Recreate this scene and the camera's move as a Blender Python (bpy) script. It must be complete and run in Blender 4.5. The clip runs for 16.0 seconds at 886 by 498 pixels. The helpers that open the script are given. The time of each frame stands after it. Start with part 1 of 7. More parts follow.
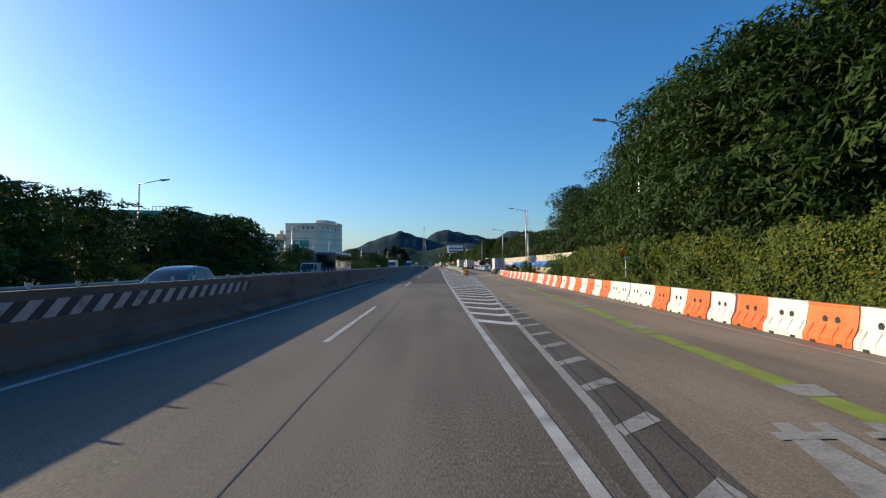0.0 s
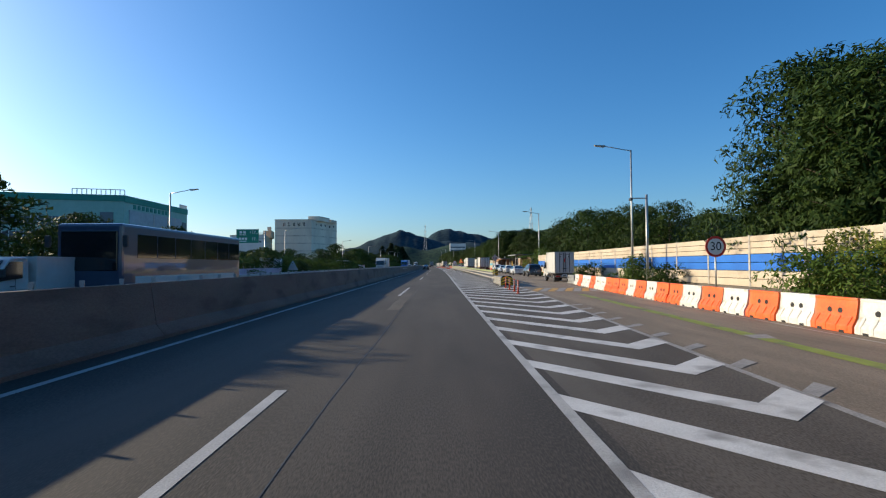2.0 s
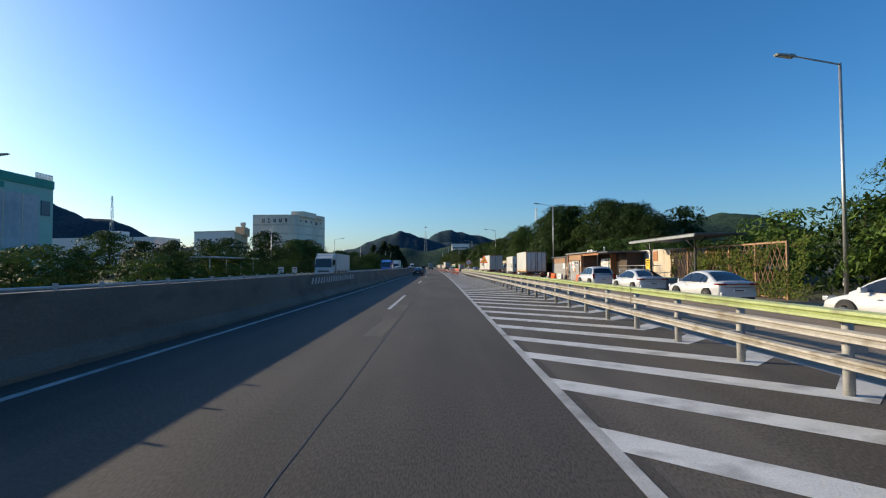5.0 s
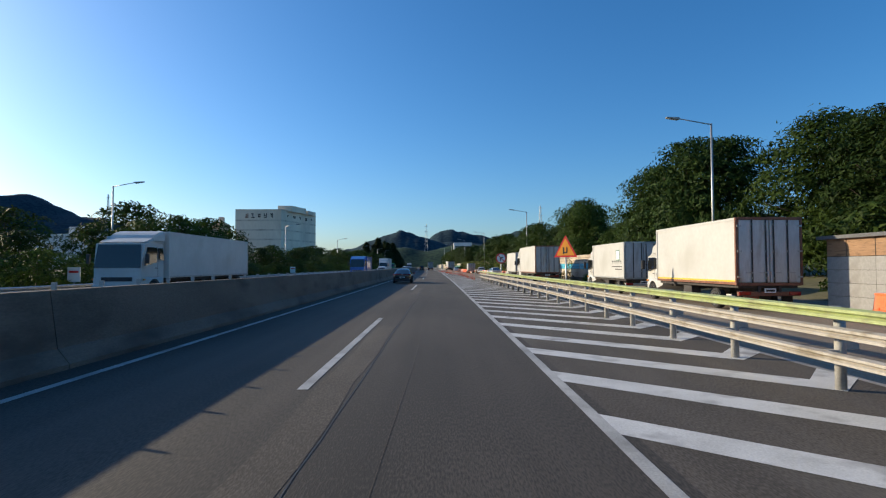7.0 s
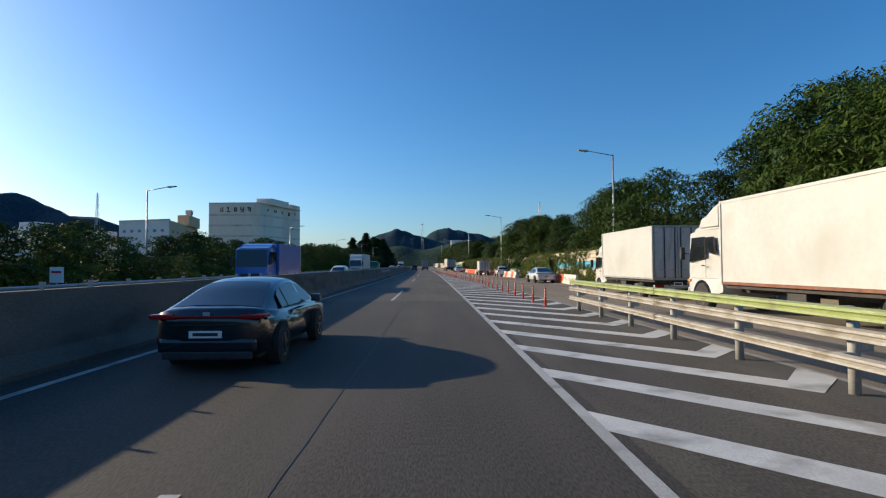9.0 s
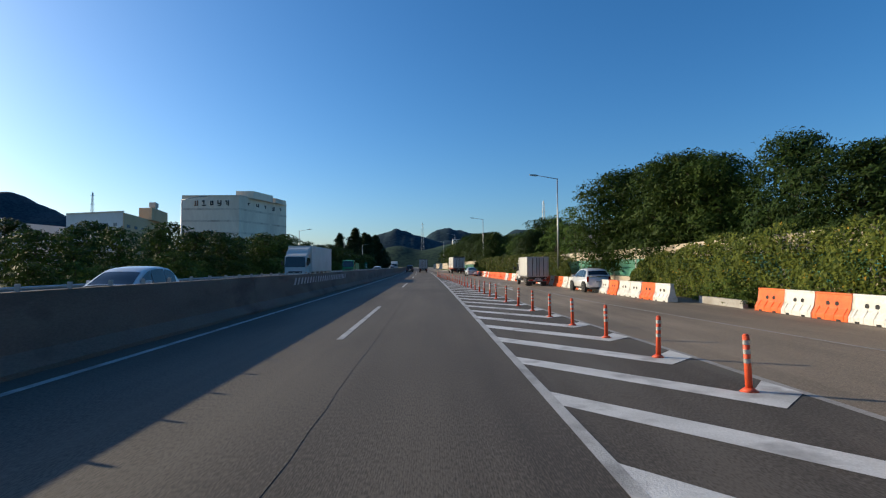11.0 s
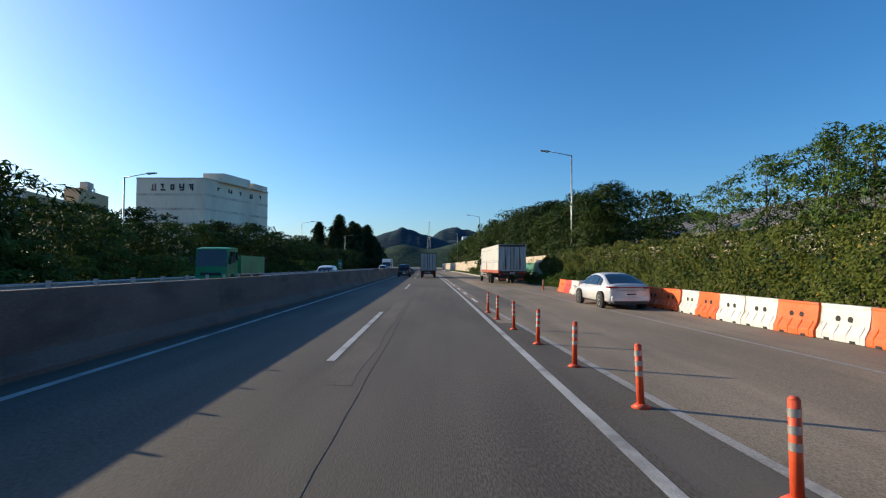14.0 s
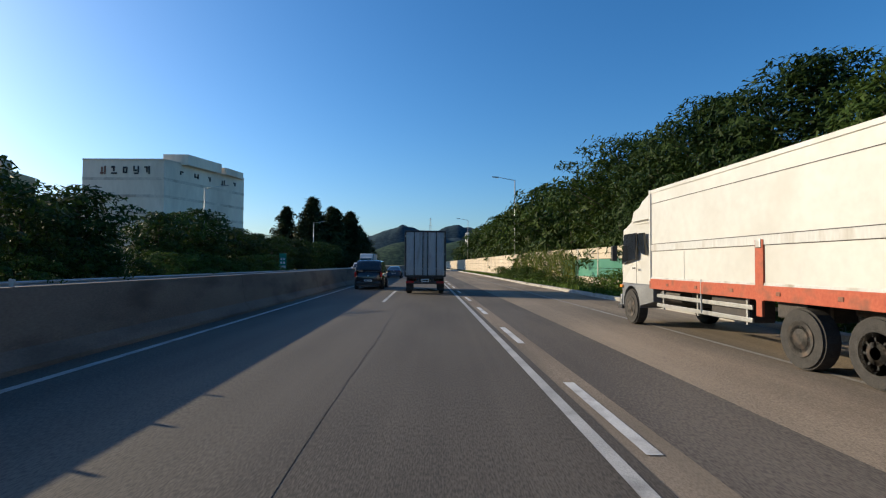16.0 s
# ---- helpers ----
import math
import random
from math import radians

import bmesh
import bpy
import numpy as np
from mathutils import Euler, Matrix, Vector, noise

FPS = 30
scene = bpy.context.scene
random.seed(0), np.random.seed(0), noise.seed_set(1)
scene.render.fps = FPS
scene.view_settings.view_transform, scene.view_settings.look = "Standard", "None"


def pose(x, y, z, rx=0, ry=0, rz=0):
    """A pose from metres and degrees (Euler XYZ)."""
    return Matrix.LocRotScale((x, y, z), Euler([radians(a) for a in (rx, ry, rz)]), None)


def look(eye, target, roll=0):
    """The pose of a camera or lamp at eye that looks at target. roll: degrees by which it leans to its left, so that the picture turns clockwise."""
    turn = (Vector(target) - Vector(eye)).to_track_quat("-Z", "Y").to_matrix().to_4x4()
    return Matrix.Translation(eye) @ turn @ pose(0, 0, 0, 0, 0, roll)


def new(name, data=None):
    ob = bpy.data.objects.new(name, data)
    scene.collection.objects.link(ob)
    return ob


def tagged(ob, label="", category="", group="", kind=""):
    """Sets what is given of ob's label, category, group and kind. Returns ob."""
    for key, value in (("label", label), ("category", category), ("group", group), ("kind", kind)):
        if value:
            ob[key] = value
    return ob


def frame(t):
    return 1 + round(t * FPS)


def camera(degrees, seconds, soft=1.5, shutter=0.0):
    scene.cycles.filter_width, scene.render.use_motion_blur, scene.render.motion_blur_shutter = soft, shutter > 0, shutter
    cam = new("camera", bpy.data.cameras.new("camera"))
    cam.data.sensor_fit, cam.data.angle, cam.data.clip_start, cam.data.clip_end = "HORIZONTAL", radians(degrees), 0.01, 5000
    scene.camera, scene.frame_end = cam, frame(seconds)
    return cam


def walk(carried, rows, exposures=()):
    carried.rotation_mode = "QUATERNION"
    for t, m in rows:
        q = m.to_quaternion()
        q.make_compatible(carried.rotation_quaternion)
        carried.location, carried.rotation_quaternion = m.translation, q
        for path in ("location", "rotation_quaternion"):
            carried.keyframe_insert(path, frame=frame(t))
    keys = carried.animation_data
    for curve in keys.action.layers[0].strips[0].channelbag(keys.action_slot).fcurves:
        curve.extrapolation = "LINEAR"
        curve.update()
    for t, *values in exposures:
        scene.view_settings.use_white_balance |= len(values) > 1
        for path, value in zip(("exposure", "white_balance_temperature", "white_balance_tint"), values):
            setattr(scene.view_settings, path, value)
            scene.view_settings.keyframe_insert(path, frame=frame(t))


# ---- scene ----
cam = camera(81.27, 16.0, soft=1.2)
walk(cam, [
    (0, look((-1.110, -0.001, 1.663), (-0.726, 19.986, 2.276), -0.33)),
    (0.5, look((-1.127, 10.785, 1.648), (-0.745, 30.771, 2.300), -0.22)),
    (1, look((-1.176, 21.726, 1.650), (-0.818, 41.715, 2.226), -0.25)),
    (1.5, look((-1.227, 32.824, 1.642), (-0.877, 52.813, 2.221), -0.19)),
    (2, look((-1.275, 44.070, 1.660), (-0.934, 64.058, 2.259), -0.28)),
    (2.5, look((-1.204, 55.289, 1.649), (-0.870, 75.276, 2.283), -0.17)),
    (3, look((-1.121, 66.456, 1.637), (-0.739, 86.442, 2.289), 0.01)),
    (3.5, look((-1.009, 77.701, 1.651), (-0.642, 97.687, 2.317), -0.06)),
    (6, look((-0.623, 133.885, 1.656), (-0.342, 153.871, 2.342), -0.19)),
    (6.5, look((-0.561, 144.765, 1.651), (-0.283, 164.751, 2.347), -0.10)),
    (7, look((-0.594, 155.506, 1.647), (-0.324, 175.492, 2.325), -0.12)),
    (7.5, look((-0.579, 166.130, 1.651), (-0.280, 186.116, 2.352), -0.08)),
    (8, look((-0.514, 176.732, 1.637), (-0.156, 196.718, 2.290), -0.15)),
    (10.5, look((-0.404, 229.947, 1.643), (0.023, 249.932, 2.284), -0.30)),
    (11, look((-0.400, 240.669, 1.653), (-0.005, 260.654, 2.320), -0.22)),
    (11.5, look((-0.609, 251.371, 1.643), (-0.213, 271.357, 2.268), -0.16)),
    (12, look((-0.667, 261.959, 1.657), (-0.322, 281.945, 2.325), 0.02)),
    (12.5, look((-0.755, 272.543, 1.656), (-0.454, 292.530, 2.323), 0.15)),
    (13, look((-0.883, 283.212, 1.653), (-0.628, 303.200, 2.291), 0.18)),
    (13.5, look((-1.126, 293.945, 1.656), (-0.944, 313.934, 2.315), 0.19)),
    (14, look((-1.386, 304.775, 1.658), (-1.246, 324.763, 2.330), 0.25)),
    (14.5, look((-1.609, 315.826, 1.640), (-1.498, 335.815, 2.274), 0.36)),
    (15, look((-1.771, 327.375, 1.652), (-1.660, 347.364, 2.300), 0.42)),
    (15.5, look((-1.938, 338.853, 1.649), (-1.830, 358.843, 2.274), 0.45)),
    (16, look((-2.104, 350.125, 1.663), (-2.011, 370.115, 2.271), 0.37)),
], exposures=[(0.0, 0.34, 6350, 6.5), (3.5, 0.26, 6350, 6.5), (8.0, 0.27, 6350, 6.5), (10.5, 0.11, 6350, 6.5), (11.5, 0.20, 6350, 6.5), (12.5, 0.38, 6350, 6.5), (14.5, 0.34, 6350, 6.5), (16.0, 0.24, 6350, 6.5)])

# ---- light: low morning sun ahead and to the left ----
SUN_EL, SUN_AZ = 18.0, 68.0          # elevation; turn from +y towards -x
sun_from = Vector((-math.sin(radians(SUN_AZ)) * math.cos(radians(SUN_EL)),
                   math.cos(radians(SUN_AZ)) * math.cos(radians(SUN_EL)), math.sin(radians(SUN_EL))))
sun = new("sun", bpy.data.lights.new("sun", "SUN"))
sun.data.energy, sun.data.angle, sun.data.color = 5.0, radians(0.6), (1.0, 0.81, 0.56)
sun.matrix_world = look((0, 0, 0), -sun_from)
world = bpy.data.worlds.new("world")
scene.world = world
world.use_nodes = True
wn = world.node_tree.nodes
sky = wn.new("ShaderNodeTexSky")
sky.sky_type, sky.sun_disc = "NISHITA", False
sky.sun_elevation, sky.sun_rotation = radians(SUN_EL), radians(-SUN_AZ)
sky.altitude, sky.air_density, sky.dust_density, sky.ozone_density = 0.0, 1.0, 1.2, 5.5
deep = wn.new("ShaderNodeHueSaturation")
deep.inputs["Hue"].default_value, deep.inputs["Saturation"].default_value = 0.500, 1.15
world.node_tree.links.new(sky.outputs[0], deep.inputs["Color"])
world.node_tree.links.new(deep.outputs[0], wn["Background"].inputs[0])
wn["Background"].inputs[1].default_value = 0.146

# ---- the line of the road: x of the right lane line at y, with a slight bend ----
KN = [0.0, 100.0, 200.0, 300.0, 400.0, 520.0]
HD = [0.0, 0.01148, -0.00005, -0.01482, -0.03306, -0.0480]


def R(y):
    if y <= 0:
        return 0.0
    x = 0.0
    for i in range(5):
        a, b = KN[i], KN[i + 1]
        d = min(y, b) - a
        s = (HD[i + 1] - HD[i]) / (b - a)
        x += HD[i] * d + s * d * d / 2
        if y <= b:
            return x
    return x + HD[5] * (y - 520.0)


def P(u, y, z=0.0):
    return Vector((R(y) + u, y, z))


def turn_at(y):
    """Degrees by which the road has turned at y."""
    return -math.degrees(math.atan2(R(y + 1) - R(y - 1), 2.0))


def at(u, y, z=0.0, rz=0.0):
    return Matrix.Translation(P(u, y, z)) @ pose(0, 0, 0, 0, 0, turn_at(y) + rz)


def lerp(table, y):
    """Value at y in a table of (y, value)."""
    if y <= table[0][0]:
        return table[0][1]
    for (a, p), (b, q) in zip(table, table[1:]):
        if y <= b:
            return p + (q - p) * (y - a) / (b - a)
    return table[-1][1]


# ---- materials ----
def surf(name, c1, c2, rough=0.7, metal=0.0, scale=3.0, fine=40.0, bump=0.15, spec=0.5, stretch=(1, 1, 1), rnd=0.0, grime=None, grime_scale=0.6, coat=0.0, groove=0.0, grain=0.45, band=(0.36, 0.64), streak=0.0):
    """Two colours mixed by noise at two scales, with fine relief; rnd varies the brightness from object to object."""
    m = bpy.data.materials.new(name)
    m.use_nodes = True
    nt = m.node_tree
    n, l = nt.nodes, nt.links
    b = n["Principled BSDF"]
    tc, mp = n.new("ShaderNodeTexCoord"), n.new("ShaderNodeMapping")
    mp.inputs["Scale"].default_value = stretch
    l.new(tc.outputs["Object"], mp.inputs["Vector"])
    big, small = n.new("ShaderNodeTexNoise"), n.new("ShaderNodeTexNoise")
    big.inputs["Scale"].default_value, big.inputs["Detail"].default_value = scale, 5
    small.inputs["Scale"].default_value, small.inputs["Detail"].default_value = fine, 3
    l.new(mp.outputs[0], big.inputs["Vector"])
    l.new(mp.outputs[0], small.inputs["Vector"])
    add = n.new("ShaderNodeMix")
    add.inputs[0].default_value = grain
    l.new(big.outputs["Fac"], add.inputs[2])
    l.new(small.outputs["Fac"], add.inputs[3])
    ramp = n.new("ShaderNodeValToRGB")
    ramp.color_ramp.elements[0].position, ramp.color_ramp.elements[1].position = band
    ramp.color_ramp.elements[0].color, ramp.color_ramp.elements[1].color = (*c1, 1), (*c2, 1)
    l.new(add.outputs[0], ramp.inputs[0])
    out = ramp.outputs[0]
    if grime:
        g = n.new("ShaderNodeTexNoise")
        g.inputs["Scale"].default_value, g.inputs["Detail"].default_value = grime_scale, 8
        l.new(mp.outputs[0], g.inputs["Vector"])
        gr = n.new("ShaderNodeValToRGB")
        gr.color_ramp.elements[0].position, gr.color_ramp.elements[1].position = 0.52, 0.7
        l.new(g.outputs["Fac"], gr.inputs[0])
        mx = n.new("ShaderNodeMix")
        mx.data_type = "RGBA"
        l.new(gr.outputs[0], mx.inputs[0])
        l.new(out, mx.inputs[6])
        mx.inputs[7].default_value = (*grime, 1)
        out = mx.outputs[2]
    if streak:
        # long worn tracks along the lane
        m2, tr, hs, mr2 = n.new("ShaderNodeMapping"), n.new("ShaderNodeTexNoise"), n.new("ShaderNodeHueSaturation"), n.new("ShaderNodeMapRange")
        m2.inputs["Scale"].default_value = (1.6, 0.012, 1)
        tr.inputs["Scale"].default_value, tr.inputs["Detail"].default_value, tr.inputs["Roughness"].default_value = 1.0, 6, 0.65
        l.new(tc.outputs["Object"], m2.inputs["Vector"])
        l.new(m2.outputs[0], tr.inputs["Vector"])
        mr2.inputs["From Min"].default_value, mr2.inputs["From Max"].default_value = 0.3, 0.7
        mr2.inputs["To Min"].default_value, mr2.inputs["To Max"].default_value = 1 - streak, 1 + streak
        l.new(tr.outputs["Fac"], mr2.inputs["Value"])
        l.new(mr2.outputs[0], hs.inputs["Value"])
        l.new(out, hs.inputs["Color"])
        out = hs.outputs[0]
    if rnd:
        oi, hv, mr = n.new("ShaderNodeObjectInfo"), n.new("ShaderNodeHueSaturation"), n.new("ShaderNodeMapRange")
        mr.inputs["To Min"].default_value, mr.inputs["To Max"].default_value = 1 - rnd, 1 + rnd
        l.new(oi.outputs["Random"], mr.inputs["Value"])
        l.new(mr.outputs[0], hv.inputs["Value"])
        l.new(out, hv.inputs["Color"])
        out = hv.outputs[0]
    l.new(out, b.inputs["Base Color"])
    b.inputs["Roughness"].default_value, b.inputs["Metallic"].default_value = rough, metal
    b.inputs["Specular IOR Level"].default_value = spec
    b.inputs["Coat Weight"].default_value = coat
    if bump:
        bp = n.new("ShaderNodeBump")
        bp.inputs["Strength"].default_value, bp.inputs["Distance"].default_value = bump, 0.02
        l.new(small.outputs["Fac"], bp.inputs["Height"])
        if groove:
            wv, ma = n.new("ShaderNodeTexWave"), n.new("ShaderNodeMath")
            wv.inputs["Scale"].default_value = 0.314 / groove
            wv.inputs["Distortion"].default_value = 0.4
            l.new(tc.outputs["Object"], wv.inputs["Vector"])
            ma.operation = "MULTIPLY_ADD"
            ma.inputs[1].default_value = 0.12
            l.new(wv.outputs["Fac"], ma.inputs[0])
            l.new(small.outputs["Fac"], ma.inputs[2])
            l.new(ma.outputs[0], bp.inputs["Height"])
        l.new(bp.outputs[0], b.inputs["Normal"])
    return m


def leafy(name, dark, light, warm=None):
    """Leaves: colour varies leaf by leaf and tree by tree; light shines through a little."""
    m = bpy.data.materials.new(name)
    m.use_nodes = True
    nt = m.node_tree
    n, l = nt.nodes, nt.links
    b = n["Principled BSDF"]
    geo, ramp = n.new("ShaderNodeNewGeometry"), n.new("ShaderNodeValToRGB")
    e = ramp.color_ramp.elements
    e[0].color, e[1].color = (*dark, 1), (*light, 1)
    if warm:
        x = e.new(0.985)
        x.color = (*light, 1)
        e[2].color = (*warm, 1)
    l.new(geo.outputs["Random Per Island"], ramp.inputs[0])
    oi, hv, mr = n.new("ShaderNodeObjectInfo"), n.new("ShaderNodeHueSaturation"), n.new("ShaderNodeMapRange")
    mr.inputs["To Min"].default_value, mr.inputs["To Max"].default_value = 0.75, 1.25
    l.new(oi.outputs["Random"], mr.inputs["Value"])
    l.new(mr.outputs[0], hv.inputs["Value"])
    l.new(ramp.outputs[0], hv.inputs["Color"])
    l.new(hv.outputs[0], b.inputs["Base Color"])
    b.inputs["Roughness"].default_value = 0.55
    b.inputs["Specular IOR Level"].default_value = 0.08
    tr, mix = n.new("ShaderNodeBsdfTranslucent"), n.new("ShaderNodeMixShader")
    l.new(hv.outputs[0], tr.inputs[0])
    mix.inputs[0].default_value = 0.22
    l.new(b.outputs[0], mix.inputs[1])
    l.new(tr.outputs[0], mix.inputs[2])
    l.new(mix.outputs[0], n["Material Output"].inputs[0])
    return m


def lamp_glass(name, colour, strength):
    m = surf(name, colour, colour, rough=0.25, bump=0)
    b = m.node_tree.nodes["Principled BSDF"]
    b.inputs["Emission Color"].default_value, b.inputs["Emission Strength"].default_value = (*colour, 1), strength
    return m


asphalt = surf("asphalt", (0.060, 0.050, 0.041), (0.137, 0.115, 0.092), rough=0.85, scale=0.5, fine=60, bump=0.17, stretch=(1, 0.22, 1), grime=(0.113, 0.095, 0.076), grime_scale=0.33, grain=0.62, band=(0.42, 0.58), streak=0.16)
asphalt_grooved = surf("asphalt_grooved", (0.045, 0.037, 0.030), (0.102, 0.086, 0.067), rough=0.85, scale=0.5, fine=60, bump=0.17, stretch=(1, 0.22, 1), grime=(0.088, 0.074, 0.059), grime_scale=0.33, groove=0.02, grain=0.62, band=(0.42, 0.58), streak=0.16)
asphalt_lane = surf("asphalt_lane", (0.045, 0.037, 0.030), (0.102, 0.086, 0.067), rough=0.85, scale=0.5, fine=60, bump=0.17, stretch=(1, 0.22, 1), grime=(0.088, 0.074, 0.059), grime_scale=0.33, grain=0.62, band=(0.42, 0.58), streak=0.16)
asphalt_old = surf("asphalt_old", (0.075, 0.062, 0.050), (0.167, 0.141, 0.112), rough=0.85, scale=0.5, fine=60, bump=0.17, stretch=(1, 0.22, 1), grime=(0.149, 0.126, 0.099), grime_scale=0.33, grain=0.62, band=(0.42, 0.58), streak=0.16)
asphalt_dark = surf("asphalt_dark", (0.028, 0.024, 0.020), (0.068, 0.057, 0.046), rough=0.85, scale=0.5, fine=60, bump=0.17, stretch=(1, 0.22, 1), grime=(0.065, 0.053, 0.043), grime_scale=0.33, grain=0.62, band=(0.42, 0.58), streak=0.16)
asphalt_ramp = surf("asphalt_ramp", (0.136, 0.108, 0.078), (0.299, 0.236, 0.170), rough=0.88, scale=0.4, fine=95, bump=0.17, stretch=(1, 0.3, 1), grime=(0.131, 0.105, 0.076), grime_scale=0.25, grain=0.62, band=(0.40, 0.60), streak=0.16)
asphalt_patch = surf("asphalt_patch", (0.046, 0.038, 0.030), (0.108, 0.091, 0.073), rough=0.88, scale=0.8, fine=60, bump=0.2, stretch=(1, 0.3, 1), grain=0.6, band=(0.42, 0.58), streak=0.14, grime=(0.100, 0.090, 0.076), grime_scale=0.5)
tar = surf("tar", (0.028, 0.026, 0.025), (0.070, 0.066, 0.062), rough=0.6, scale=4, fine=30)
paint_white = surf("paint_white", (0.50, 0.49, 0.46), (0.70, 0.69, 0.66), rough=0.6, scale=1.5, fine=45, bump=0.3, grime=(0.30, 0.285, 0.265), grime_scale=1.6)
paint_line = surf("paint_line", (0.33, 0.32, 0.295), (0.52, 0.505, 0.475), rough=0.6, scale=1.5, fine=45, bump=0.3, grime=(0.22, 0.21, 0.19), grime_scale=1.4)
paint_letter = surf("paint_letter", (0.40, 0.385, 0.36), (0.62, 0.605, 0.575), rough=0.65, scale=2.0, fine=35, bump=0.3, grime=(0.17, 0.155, 0.14), grime_scale=2.4)
paint_worn = surf("paint_worn", (0.20, 0.19, 0.175), (0.42, 0.40, 0.37), rough=0.7, scale=2.0, fine=30, bump=0.3, grime=(0.13, 0.12, 0.11), grime_scale=2.0)
paint_green = surf("paint_green", (0.20, 0.25, 0.035), (0.28, 0.33, 0.06), rough=0.7, scale=2, fine=30, grime=(0.13, 0.125, 0.10), grime_scale=1.2)
paint_yellow = surf("paint_yellow", (0.50, 0.27, 0.05), (0.60, 0.35, 0.09), rough=0.7, scale=2, fine=30, grime=(0.28, 0.20, 0.10), grime_scale=1.5)
concrete = surf("concrete", (0.098, 0.083, 0.064), (0.164, 0.139, 0.107), rough=0.85, scale=0.7, fine=25, bump=0.25, stretch=(1, 0.5, 1.6), grime=(0.058, 0.049, 0.038), grime_scale=0.8)
kerb_stone = surf("kerb_stone", (0.30, 0.28, 0.25), (0.42, 0.40, 0.36), rough=0.85, scale=2, fine=25, grime=(0.2, 0.18, 0.15))
dirt = surf("dirt", (0.07, 0.075, 0.035), (0.13, 0.12, 0.07), rough=0.95, scale=0.2, fine=3, bump=0.4)
galv = surf("galvanised", (0.36, 0.36, 0.35), (0.50, 0.50, 0.48), rough=0.45, metal=0.75, scale=3, fine=25, bump=0.08)
rail_cream = surf("rail_cream", (0.37, 0.335, 0.285), (0.47, 0.435, 0.38), rough=0.55, scale=2, fine=20, bump=0.1, grime=(0.24, 0.20, 0.14), grime_scale=3)
rail_green = surf("rail_green", (0.32, 0.37, 0.14), (0.42, 0.47, 0.21), rough=0.5, scale=2, fine=20, bump=0.1, grime=(0.26, 0.26, 0.14), grime_scale=3)
post_grey = surf("post_grey", (0.32, 0.31, 0.28), (0.45, 0.43, 0.40), rough=0.6, scale=5, fine=30, bump=0.1)
orange = surf("orange_plastic", (0.78, 0.105, 0.016), (0.92, 0.160, 0.026), rough=0.5, scale=2.5, fine=15, bump=0.08, rnd=0.12, grime=(0.45, 0.16, 0.07), grime_scale=2.2)
white_pl = surf("white_plastic", (0.614, 0.586, 0.530), (0.744, 0.725, 0.679), rough=0.5, scale=2.5, fine=15, bump=0.08, rnd=0.08, grime=(0.372, 0.335, 0.270), grime_scale=2.2)
# near-black for seams and undersides, and as painted shade of holes and wheel wells
black_hole = surf("dark_opening", (0.02, 0.02, 0.02), (0.04, 0.04, 0.04), rough=0.9, bump=0)
rubber = surf("rubber", (0.020, 0.019, 0.018), (0.048, 0.044, 0.040), rough=0.85, scale=8, fine=40)
dark_pl = surf("dark_plastic", (0.02, 0.02, 0.022), (0.04, 0.04, 0.042), rough=0.55, scale=6, fine=40, bump=0.05)
chassis = surf("chassis", (0.03, 0.028, 0.027), (0.07, 0.06, 0.055), rough=0.75, scale=5, fine=25, bump=0.2)
car_glass = surf("tinted_glass", (0.012, 0.014, 0.016), (0.016, 0.018, 0.021), rough=0.06, bump=0, spec=0.8)
steel_rim = surf("steel_rim", (0.034, 0.031, 0.029), (0.085, 0.078, 0.07), rough=0.6, metal=0.3, scale=6, fine=30, bump=0.05, grime=(0.12, 0.09, 0.07), grime_scale=5)
alloy = surf("alloy", (0.45, 0.45, 0.46), (0.58, 0.58, 0.58), rough=0.3, metal=0.9, scale=6, bump=0)
car_white = surf("car_white", (0.60, 0.60, 0.595), (0.66, 0.66, 0.655), rough=0.3, scale=1.2, fine=8, bump=0, coat=0.7)
car_black = surf("car_black", (0.010, 0.011, 0.014), (0.014, 0.015, 0.018), rough=0.25, scale=1.2, bump=0, coat=0.8)
car_navy = surf("car_navy", (0.03, 0.05, 0.09), (0.04, 0.06, 0.11), rough=0.3, scale=1.2, bump=0, coat=0.8)
car_grey = surf("car_grey", (0.07, 0.075, 0.08), (0.09, 0.095, 0.10), rough=0.3, metal=0.4, scale=1.2, bump=0, coat=0.8)
truck_white = surf("truck_white", (0.513, 0.504, 0.473), (0.585, 0.576, 0.540), rough=0.45, scale=0.8, fine=6, bump=0.04, grime=(0.477, 0.464, 0.423), grime_scale=0.5)
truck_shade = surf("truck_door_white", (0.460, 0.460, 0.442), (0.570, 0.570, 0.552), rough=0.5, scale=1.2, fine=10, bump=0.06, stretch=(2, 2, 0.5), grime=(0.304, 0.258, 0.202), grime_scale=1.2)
truck_stained = surf("truck_stained", (0.40, 0.40, 0.38), (0.58, 0.58, 0.56), rough=0.6, scale=1.5, fine=12, bump=0.1, stretch=(5, 5, 0.35), grime=(0.07, 0.062, 0.055), grime_scale=0.9)
hazard_white = surf("hazard_white", (0.36, 0.355, 0.34), (0.50, 0.49, 0.47), rough=0.6, scale=2, fine=30, grime=(0.22, 0.21, 0.19), grime_scale=1.5)
hazard_black = surf("hazard_black", (0.035, 0.034, 0.034), (0.060, 0.058, 0.056), rough=0.7, scale=2, fine=30)
